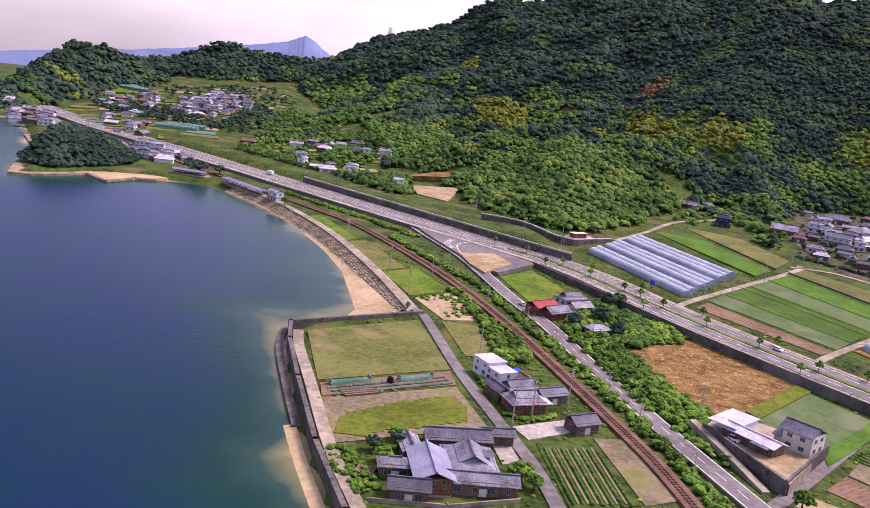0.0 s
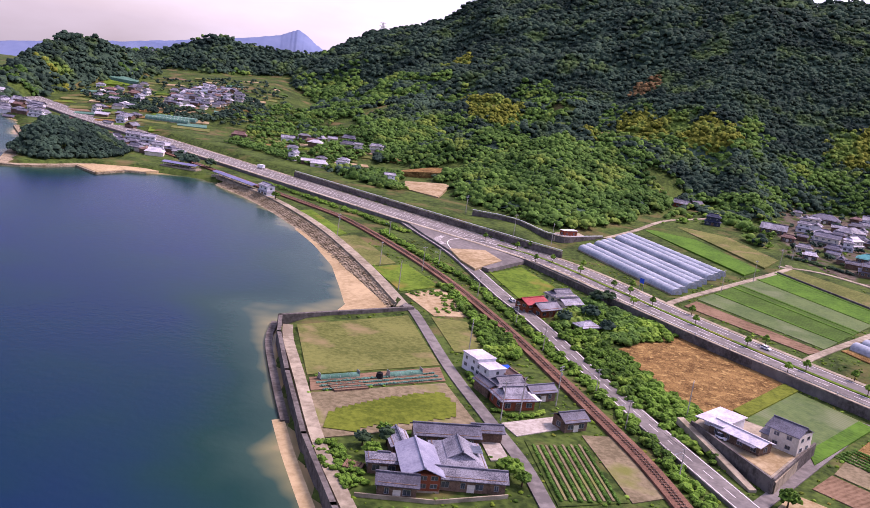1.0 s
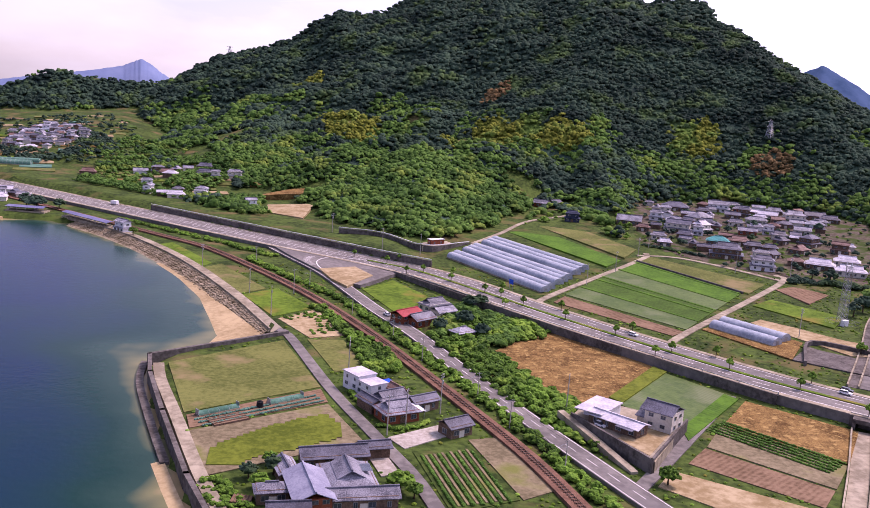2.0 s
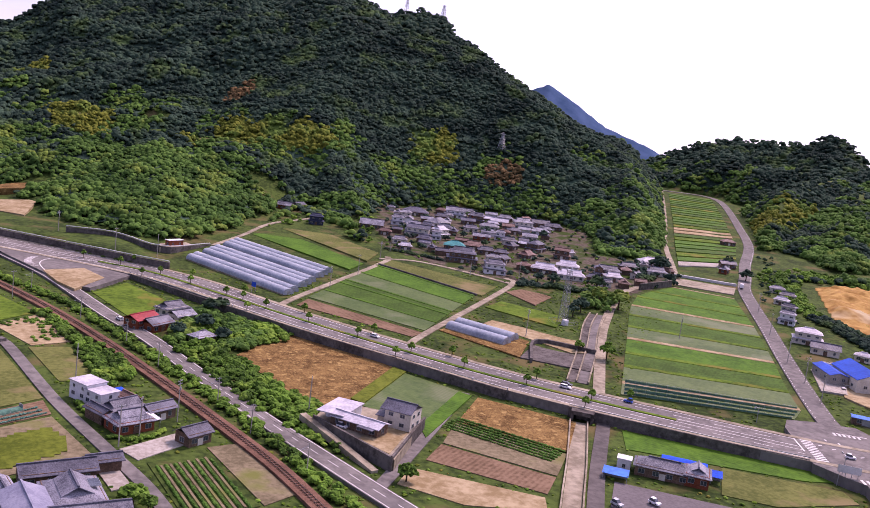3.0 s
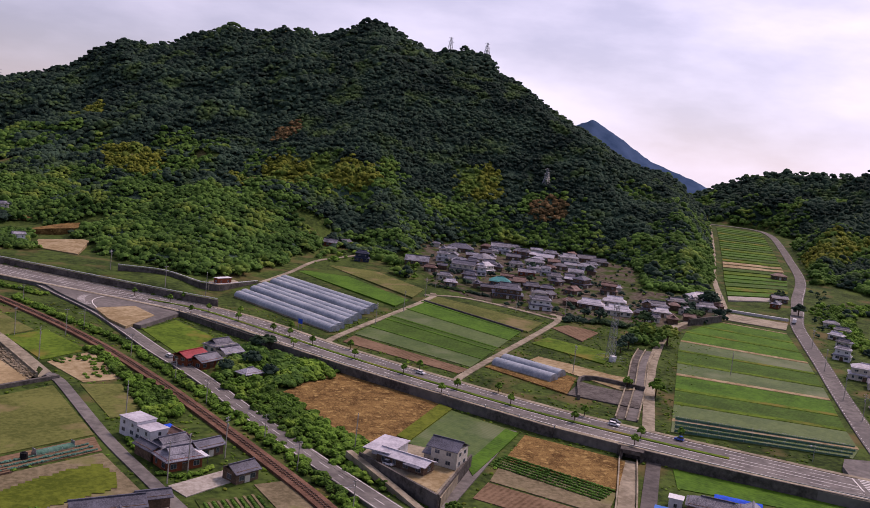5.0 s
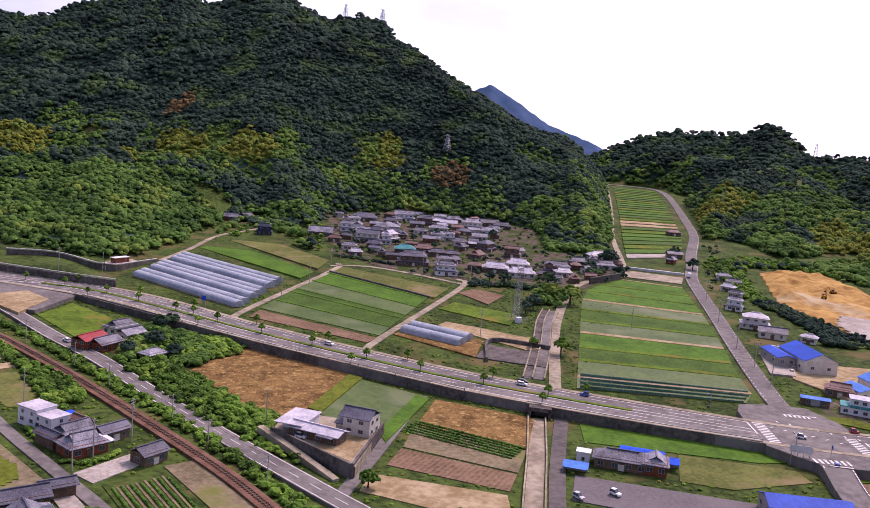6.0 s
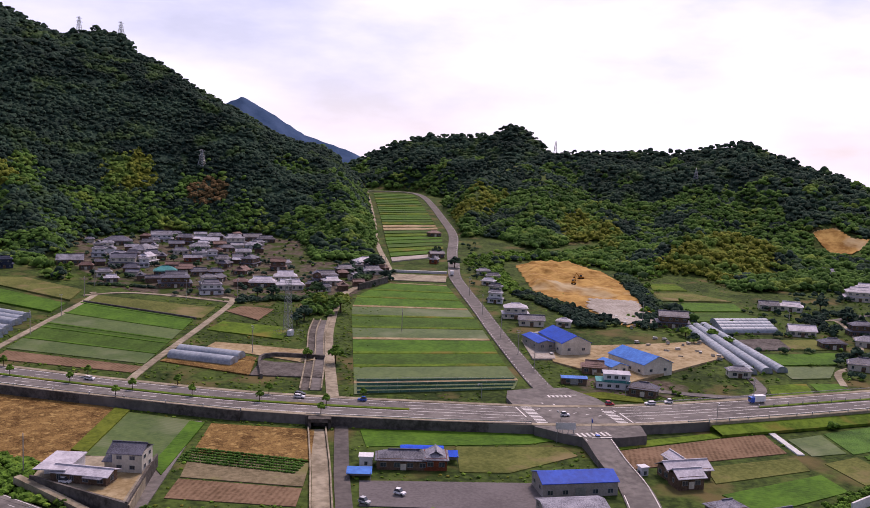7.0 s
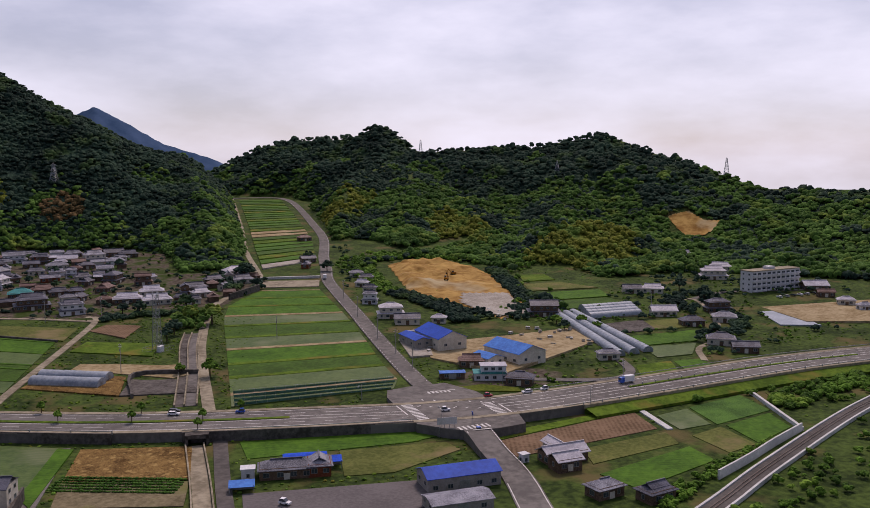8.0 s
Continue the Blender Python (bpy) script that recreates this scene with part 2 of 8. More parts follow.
M_WHITE_STONE = surface("fresh concrete wall", srgb("d4d4d2"), srgb("bcbcba"), 0.9, 1, 0.1, 0.1, gain=0.95)
M_TYRE_AND_SHADE = surface("tyre rubber and painted portal shade", srgb("2a2a2c"), srgb("1c1c1e"), 0.9, 6, 1, gain=0.95)
M_CAR = {c: surface("car paint " + c, srgb(h), srgb(h), 0.25, 3, 1, spec=0.5, gain=1.0) for c, h in (("white", "e8e8ea"), ("blue", "2f5fc0"), ("red", "b8303a"), ("black", "26262a"), ("silver", "b4b6ba"))}
M_NET = surface("green shade net", srgb("6a9a88"), srgb("4a7868"), 0.8, 1, 0.1)
M_VEG = surface("vegetable leaves", srgb("5f9038"), srgb("345c20"), 0.8, 2.5, 0.1, 0.8)
M_PURPLE = surface("blue-grey platform roof", srgb("8484a8"), srgb("6c6c90"), 0.5, 1, 0.1, gain=0.8)
M_ORANGE = surface("orange machine paint", srgb("c88a2a"), srgb("a87020"), 0.5, 2, 0.3)
M_BRICK = surface("brick red hut", srgb("b06248"), srgb("8e4c38"), 0.85, 2, 0.3)


# ---- mesh building ----
class Shape:
    def __init__(self):
        self.v, self.f = [], []

    def add(self, verts, faces):
        k = len(self.v)
        self.v += [tuple(p) for p in verts]
        self.f += [tuple(i + k for i in f) for f in faces]
        return self

    def box(self, x0, y0, z0, x1, y1, z1):
        return self.add([(x0, y0, z0), (x1, y0, z0), (x1, y1, z0), (x0, y1, z0), (x0, y0, z1), (x1, y0, z1), (x1, y1, z1), (x0, y1, z1)],
                        [(3, 2, 1, 0), (4, 5, 6, 7), (0, 1, 5, 4), (1, 2, 6, 5), (2, 3, 7, 6), (3, 0, 4, 7)])

    def beam(self, a, b, r, r2=None, sides=6):
        a, b = Vector(a), Vector(b)
        r2 = r if r2 is None else r2
        up = (b - a).normalized()
        u = up.orthogonal().normalized()
        w = up.cross(u)
        ring = [(math.cos(2 * math.pi * i / sides), math.sin(2 * math.pi * i / sides)) for i in range(sides)]
        verts = [a + (u * c + w * s) * r for c, s in ring] + [b + (u * c + w * s) * r2 for c, s in ring]
        faces = [(i, (i + 1) % sides, sides + (i + 1) % sides, sides + i) for i in range(sides)]
        return self.add(verts, faces + [tuple(range(sides))[::-1], tuple(range(sides, 2 * sides))])

    def prism(self, poly, z0, z1):
        """An upright block on a ground plan; z0 and z1 may be lists of heights."""
        k = len(poly)
        area = sum(poly[i - 1][0] * poly[i][1] - poly[i][0] * poly[i - 1][1] for i in range(k))
        poly = poly if area > 0 else poly[::-1]
        low = z0 if isinstance(z0, list) else [z0] * k
        high = z1 if isinstance(z1, list) else [z1] * k
        if area <= 0:
            low, high = low[::-1], high[::-1]
        verts = [(p[0], p[1], z) for p, z in zip(poly, low)] + [(p[0], p[1], z) for p, z in zip(poly, high)]
        return self.add(verts, [tuple(range(k))[::-1], tuple(range(k, 2 * k))] + [(i, (i + 1) % k, k + (i + 1) % k, k + i) for i in range(k)])

    def gable(self, x0, y0, x1, y1, z, rise, over=0.6, thick=0.18, axis="x"):
        """A pitched roof shell with a ridge along the axis and overhanging eaves."""
        if axis == "y":
            k = len(self.v)
            self.gable(y0, x0, y1, x1, z, rise, over, thick)
            self.v[k:] = [(q[1], q[0], q[2]) for q in self.v[k:]]
            self.f = [f if min(f) < k else f[::-1] for f in self.f]
            return self
        ym, slope = (y0 + y1) / 2, rise / ((y1 - y0) / 2)
        zl = z - over * slope
        xs = (x0 - over, x1 + over)
        verts = []
        for x in xs:
            verts += [(x, y0 - over, zl), (x, ym, z + rise), (x, y1 + over, zl), (x, y1 + over, zl - thick), (x, ym, z + rise - thick), (x, y0 - over, zl - thick)]
        return self.add(verts, [(0, 6, 7, 1), (1, 7, 8, 2), (2, 8, 9, 3), (3, 9, 10, 4), (4, 10, 11, 5), (5, 11, 6, 0), (5, 0, 1, 4), (4, 1, 2, 3), (10, 7, 6, 11), (9, 8, 7, 10)])

    def hip(self, x0, y0, x1, y1, z, rise, over=0.7, thick=0.18):
        """A hipped roof, its ridge along the longer side."""
        along_x = (x1 - x0) >= (y1 - y0)
        half = min(x1 - x0, y1 - y0) / 2
        slope = rise / half
        zl = z - over * slope
        a, b, c, d = (x0 - over, y0 - over), (x1 + over, y0 - over), (x1 + over, y1 + over), (x0 - over, y1 + over)
        if along_x:
            p, q = (x0 + half * 0.9, (y0 + y1) / 2), (x1 - half * 0.9, (y0 + y1) / 2)
            faces = [(4, 5, 9, 8), (5, 6, 9), (6, 7, 8, 9), (7, 4, 8)]
        else:
            p, q = ((x0 + x1) / 2, y0 + half * 0.9), ((x0 + x1) / 2, y1 - half * 0.9)
            faces = [(4, 5, 8), (5, 6, 9, 8), (6, 7, 9), (7, 4, 8, 9)]
        verts = [(*k, zl - thick) for k in (a, b, c, d)] + [(*k, zl) for k in (a, b, c, d)] + [(*p, z + rise), (*q, z + rise)]
        return self.add(verts, faces + [(3, 2, 1, 0), (0, 1, 5, 4), (1, 2, 6, 5), (2, 3, 7, 6), (3, 0, 4, 7)])

    def mesh(self, name, material, flat=True):
        me = bpy.data.meshes.new(name)
        me.from_pydata([tuple(map(float, p)) for p in self.v], [], self.f)
        me.materials.append(material)
        if not flat:
            me.polygons.foreach_set("use_smooth", [True] * len(me.polygons))
        me.update()
        return me


def part(name, shape, material, parent=None, label="", flat=True):
    ob = new(name, shape.mesh(name, material, flat))
    if parent is not None:
        ob.parent = parent
    return tagged(ob, label)


def thing(name, place, label, category, group="", kind=""):
    ob = new(name)
    ob.empty_display_size = 0.5
    ob.matrix_world = place if isinstance(place, Matrix) else pose(*place)
    return tagged(ob, label, category, group, kind)


def stand(x, y, turn=0.0, dz=0.0):
    return pose(x, y, ground(x, y) + dz, 0, 0, turn)


def setting(name, shape, material, label, category, flat=True):
    return tagged(part(name, shape, material, None, "", flat), label, category, "", "structure")


def big_mesh(name, verts, faces, material, smooth_faces=True):
    """A mesh from arrays; faces all with the same number of corners."""
    me = bpy.data.meshes.new(name)
    verts, faces = np.asarray(verts, np.float32), np.asarray(faces, np.int32)
    me.vertices.add(len(verts))
    me.vertices.foreach_set("co", verts.ravel())
    k = faces.shape[1]
    me.loops.add(faces.size)
    me.loops.foreach_set("vertex_index", faces.ravel())
    me.polygons.add(len(faces))
    me.polygons.foreach_set("loop_start", np.arange(0, faces.size, k, dtype=np.int32))
    me.polygons.foreach_set("use_smooth", np.full(len(faces), smooth_faces))
    me.materials.append(material)
    me.update(calc_edges=True)
    return new(name, me)

# ---- the lie of the land: flat coast, a valley that climbs inland, and wooded ridges ----
ROAD = [(-520, 1040), (-424, 939), (-322, 827), (-234, 748), (-33, 559), (64, 468), (114, 375), (168, 292), (225, 231), (270, 192), (336, 159), (411, 126), (470, 92), (640, -20)]
COAST = [(-1400, 1500), (-700, 1080), (-418, 846), (-362, 772), (-345, 735), (-320, 690), (-296, 640), (-280, 596), (-266, 554), (-250, 566), (-232, 594), (-195, 604), (-166, 606), (-140, 594), (-112, 561), (-86, 521), (-58, 470), (-30, 402), (-9, 346), (-47, 311), (-46, 291), (-37, 255), (-25, 212), (-13, 178), (-3, 150), (40, 0), (60, -300)]
SKYLINES = [  # ridges by bearing, elevation above the eye and distance; reach of the near and far flank, fullness of the slope
    ([(-10.5, -2.4, 1500), (-8.5, -0.6, 1500), (-7.6, -0.2, 1480), (-6.4, 0.6, 1455), (-4.7, 1.3, 1430), (-2.5, 2, 1410), (-1.2, 2.45, 1400), (-0.3, 2.95, 1390), (0.6, 3.85, 1380), (1.9, 4.5, 1359), (3.6, 4.5, 1350), (4.8, 4.75, 1340), (6, 5.5, 1330), (7.2, 5.9, 1318), (8, 6.4, 1309), (9.3, 6.05, 1300), (10.6, 6.3, 1285), (12, 6.62, 1269), (13.6, 6.42, 1259), (15.2, 7, 1248), (16.3, 7.66, 1240), (17, 7.76, 1235), (18, 7.36, 1220), (19.3, 6.75, 1205), (20.7, 6.2, 1189), (22, 6.48, 1172), (23.5, 6.65, 1158), (24.2, 6.15, 1145), (25, 5.25, 1130), (25.8, 5.1, 1122), (26.8, 4.55, 1100), (28.3, 3.55, 1072), (29.5, 2.9, 1050), (31.7, 1.8, 1062), (33.2, 0.9, 1085), (34.8, 0.47, 1105), (36.2, 0.2, 1120), (37.2, -0.63, 1134), (38.6, -1.75, 1200), (40.5, -3.2, 1270)], 540, 420, 1.1),
    ([(-29.5, -6.0, 1010), (-28.0, -5.2, 1030), (-26.7, -4.3, 1060), (-25.6, -3.45, 1110), (-24.5, -2.6, 1150), (-23.1, -1.5, 1210), (-21.8, -1.26, 1240), (-20.4, -1.5, 1250), (-19.4, -1.95, 1265), (-17.6, -2.8, 1280), (-15.0, -4.2, 1290)], 130, 220, 1.0),
    ([(-21.5, -3.2, 1500), (-19.2, -1.75, 1500), (-17.4, -1.55, 1485), (-15.6, -0.65, 1465), (-14.4, -0.2, 1460), (-12.9, -0.38, 1460), (-11.2, -0.6, 1460), (-9.2, -0.45, 1455), (-7.5, -0.5, 1450), (-5.5, -1.2, 1440)], 190, 240, 1.0),
    ([(35.2, -2.4, 1510), (36.6, -1.2, 1500), (38.2, -0.35, 1490), (39.3, 0.22, 1475), (41.5, 1.1, 1450), (44.0, 1.33, 1420), (46.2, 1.42, 1395), (46.9, 1.75, 1380), (47.9, 2.25, 1365), (48.8, 1.9, 1355), (49.5, 1.15, 1345), (50.3, 0.5, 1335), (52.0, -0.3, 1320), (55.0, -1.4, 1300)], 330, 300, 1.1),
    ([(44.6, -3.6, 1270), (46.5, -1.8, 1265), (48.2, -0.3, 1260), (49.8, 0.45, 1250), (51.6, 0.6, 1245), (54.0, 0.7, 1240), (55.4, 0.86, 1232), (57.5, 0.76, 1225), (58.9, 1.0, 1215), (60.6, 1.3, 1200), (62.1, 1.55, 1190), (63.3, 1.1, 1178), (65.0, 0.45, 1160), (66.6, -0.05, 1140), (68.0, -0.65, 1120), (69.9, -1.18, 1095), (71.2, -1.82, 1070), (72.1, -2.1, 1060), (73.6, -1.78, 1060), (75.1, -2.05, 1050), (77.1, -1.85, 1040), (82.0, -2.4, 1019), (90.0, -2.5, 1000), (100.0, -3.5, 980)], 350, 320, 1.18),
]
RIDGES = [  # spurs and foothills: crest points (x, y, height, half width) and steepness
    ([(600, 830, 92, 150), (545, 735, 76, 115), (490, 650, 58, 84), (440, 566, 32, 56)], 0.95),
    ([(347, 1023, 132, 170), (327, 903, 88, 130), (306, 800, 56, 100), (290, 742, 34, 62)], 0.95),
    ([(215, 1290, 180, 200), (190, 1030, 100, 190), (175, 930, 70, 150)], 1.1),
    ([(20, 1290, 110, 240), (-20, 1000, 60, 240), (-68, 800, 22, 150)], 1.2),
    ([(457, 945, 150, 170), (433, 850, 100, 125), (412, 770, 64, 84)], 0.95),
    ([(500, 960, 120, 190), (470, 860, 74, 140), (452, 790, 52, 90)], 1.0),
    ([(945, 800, 100, 230), (838, 745, 90, 150), (716, 697, 74, 118), (632, 641, 56, 90), (585, 590, 34, 64)], 0.95),
    ([(985, 830, 98, 260), (760, 640, 70, 190), (660, 560, 48, 140), (575, 490, 24, 90)], 1.1),
    ([(1010, 560, 104, 240), (860, 500, 62, 150), (770, 460, 40, 110)], 1.05),
    ([(800, 600, 60, 190), (720, 520, 40, 150), (660, 470, 24, 110)], 1.2),
    ([(700, 372, 44, 100), (645, 385, 40, 96)], 0.8),
    ([(985, 350, 50, 150), (850, 300, 34, 120)], 1.1),
    ([(60, 800, 56, 125), (105, 812, 60, 130), (165, 790, 58, 120), (215, 775, 46, 96)], 0.9),
    ([(105, 812, 58, 150), (98, 720, 44, 130), (88, 640, 28, 100), (86, 590, 17, 70)], 0.8),
    ([(-60, 1010, 44, 130), (0, 965, 56, 150), (60, 940, 62, 140)], 1.0),
]


VALLEY_LEFT = [(400, 472), (425, 500), (488, 588), (588, 715), (715, 880), (768, 950), (762, 985), (720, 1012), (640, 1050)]
VALLEY_RIGHT = [(470, 470), (508, 508), (590, 592), (674, 696), (745, 786), (848, 920), (862, 965), (842, 1004), (780, 1034), (660, 1090)]


def along(pts, x, y):
    """Distance from a line of points, signed (positive to its left), and the way along it."""
    best = np.full(np.shape(x), 1e9)
    sign = np.ones(np.shape(x))
    run = np.zeros(np.shape(x))
    start = 0.0
    for (ax, ay), (bx, by) in zip(pts[:-1], pts[1:]):
        ux, uy = bx - ax, by - ay
        length = math.hypot(ux, uy)
        t = np.clip(((x - ax) * ux + (y - ay) * uy) / length ** 2, 0, 1)
        d = np.hypot(x - ax - t * ux, y - ay - t * uy)
        side = np.where(ux * (y - ay) - uy * (x - ax) >= 0, 1.0, -1.0)
        near = d < best
        best, sign, run = np.where(near, d, best), np.where(near, side, sign), np.where(near, start + t * length, run)
        start += length
    return best * sign, run


def inside(poly, x, y):
    hit = np.zeros(np.shape(x), bool)
    for (ax, ay), (bx, by) in zip(poly, poly[1:] + poly[:1]):
        if ay != by:
            hit ^= ((ay > y) != (by > y)) & (x < (bx - ax) * (y - ay) / (by - ay) + ax)
    return hit


def from_coast(x, y):
    """Distance inland from the shore, negative out at sea."""
    d, _ = along(COAST, x, y)
    return np.where(inside(COAST + [(60, -5000), (-6000, -5000), (-6000, 3500)], x, y), -1.0, 1.0) * np.abs(d)


def smooth(a, b, v):
    t = np.clip((v - a) / (b - a), 0, 1)
    return t * t * (3 - 2 * t)


def waves(x, y, size, seed):
    """A cheap rolling noise between -1 and 1."""
    a = np.sin(x / size + seed) * np.cos(y / size * 1.13 - seed * 1.7)
    b = np.sin((x * 0.8 + y * 0.6) / size * 1.9 + seed * 2.3) * np.cos((x * 0.6 - y * 0.8) / size * 2.1 + seed)
    c = np.sin((x * 0.3 - y * 0.95) / size * 4.1 + seed * 0.7) * np.cos((x * 0.95 + y * 0.3) / size * 3.7 - seed)
    return (a + 0.6 * b + 0.35 * c) / 1.95


def flat_land(x, y):
    """Height without the wooded ridges."""
    d, run = along(ROAD, x, y)
    inland = np.maximum(d - 14, 0)
    z = 3.0 + 1.5 * smooth(4, 16, d) + 0.045 * np.minimum(inland, 1000) * (0.3 + 0.7 * smooth(-420, -120, x))
    z = z + 0.105 * np.minimum(inland, 250) * smooth(-110, -240, x) * smooth(-470, -400, x) * smooth(790, 930, y)
    z = z + 3.5 * smooth(15, 18, d) * (1 - smooth(30, 95, d)) * smooth(-380, -260, x) * (1 - smooth(52, 80, x))
    c = from_coast(x, y)
    return -2.5 + (z + 2.5) * smooth(-2, 3.5, c)


CRESTS = []
for rows, near, back, full in SKYLINES:
    bs = np.array([q[0] for q in rows])
    zs = np.array([100 + q[2] * math.tan(radians(q[1])) - 1.5 for q in rows])
    mean = np.array([np.average(zs, weights=np.exp(-((bs - v) / 2.2) ** 2)) for v in bs])
    CRESTS.append((bs, zs, mean, np.array([q[2] for q in rows]), near, back, full))


def skyline_height(x, y):
    """The long ridges, each crest kept as it stands against the sky, their flanks folded into spurs and gullies."""
    b0, d = np.degrees(np.arctan2(x, y)), np.hypot(x, y)
    total = np.zeros(np.shape(x))
    for bs, zs, mean, ds, near, back, full in CRESTS:
        down = np.interp(b0, bs, ds) - d
        hit = (down < near) & (down > -back) & (b0 > bs[0]) & (b0 < bs[-1])
        if not np.any(hit):
            continue
        fold = smooth(0, 220, down)
        b = b0 + fold * (1.9 * waves(x, y, 75, 3.7) + 0.8 * waves(x, y, 31, 6.2))
        away = smooth(0, 190, np.abs(down))
        z = np.interp(b, bs, zs, left=0, right=0) * (1 - away) + np.interp(b, bs, mean, left=0, right=0) * away
        z = z * smooth(bs[0] - 0.01, bs[0] + 1.2, b0) * smooth(bs[-1] + 0.01, bs[-1] - 1.2, b0)
        u = np.where(down > 0, np.clip(1 - down / near, 0, 1), np.clip(1 + down / back, 0, 1))
        h = z * u ** full
        ribs = 1 - 2 * np.abs(waves(x + 9 * waves(x, y, 40, 1.0), y, 78, 2.4))
        h = h + (13 * ribs + 7 * waves(x, y, 34, 5.5)) * smooth(12, 130, down) * smooth(4, 60, h)
        total = np.maximum(total, np.where(hit, h, 0))
    return total


def outside(poly, x, y):
    """How far a point lies outside an outline."""
    return np.where(inside(poly, x, y), 0.0, np.abs(along(poly + poly[:1], x, y)[0]))


VALLEY_FLOOR = VALLEY_LEFT + VALLEY_RIGHT[::-1]
VILLAGE_FLOOR = [(228, 500), (222, 566), (238, 640), (285, 722), (330, 742), (375, 730), (430, 684), (436, 632), (384, 545), (425, 512), (395, 450), (290, 420)]


def ridge_height(x, y):
    total = skyline_height(x, y)
    wave = 1 + 0.10 * waves(x, y, 48, 1.3) + 0.05 * waves(x, y, 21, 4.1)
    x0, x1, y0, y1 = np.min(x), np.max(x), np.min(y), np.max(y)
    for pts, steep in RIDGES:
        w = max(q[3] for q in pts)
        if x1 < min(q[0] for q in pts) - w or x0 > max(q[0] for q in pts) + w or y1 < min(q[1] for q in pts) - w or y0 > max(q[1] for q in pts) + w:
            continue
        best = np.zeros(np.shape(x))
        for (ax, ay, az, aw), (bx, by, bz, bw) in zip(pts[:-1], pts[1:]):
            ux, uy = bx - ax, by - ay
            t = np.clip(((x - ax) * ux + (y - ay) * uy) / (ux * ux + uy * uy), 0, 1)
            d = np.hypot(x - ax - t * ux, y - ay - t * uy)
            best = np.maximum(best, (az + t * (bz - az)) * np.clip(1 - d / (aw + t * (bw - aw)), 0, 1) ** steep)
        best = best * wave
        total = np.maximum(total, best) + 0.03 * np.minimum(total, best) * (total < 90)
    # the valley floor and the village stay open between the slopes
    if np.any((total > 3) & (y > 400) & (x > 180)):
        low = flat_land(x, y) + 1.0
        total = np.minimum(total, low + 1.15 * outside(VALLEY_FLOOR, x, y))
        total = np.minimum(total, low + 0.62 * outside(VILLAGE_FLOOR, x, y))
    return total


def land(x, y):
    x, y = np.asarray(x, float), np.asarray(y, float)
    base = flat_land(x, y)
    hill = ridge_height(x, y)
    far = np.maximum(np.hypot(x, y) - 1250, 0)
    return np.maximum(base - far ** 2 / 25000, np.where(hill > 3, hill - 2, -500.0))


def ground(x, y):
    return float(land(x, y))

# ---- ground sheet, sea and shore ----
def steps(spans):
    out = [spans[0][0]]
    for a, b, n in spans:
        out += list(np.linspace(a, b, n + 1)[1:])
    return np.array(out)


def ground_sheet():
    xs = steps([(-3000, -900, 24), (-900, -460, 22), (-460, 760, 200), (760, 1200, 36), (1200, 3200, 26)])
    ys = steps([(-900, 80, 20), (80, 1000, 150), (1000, 1600, 46), (1600, 4200, 34)])
    gx, gy = np.meshgrid(xs, ys)
    gz = land(gx, gy)
    w = len(xs)
    idx = np.arange(len(ys) * w).reshape(len(ys), w)
    faces = np.stack([idx[:-1, :-1], idx[:-1, 1:], idx[1:, 1:], idx[1:, :-1]], -1).reshape(-1, 4)
    ob = big_mesh("ground", np.stack([gx, gy, gz], -1).reshape(-1, 3), faces, M_LAND)
    return tagged(ob, "rough green grass and scrub ground with bare patches", "ground", "", "structure")


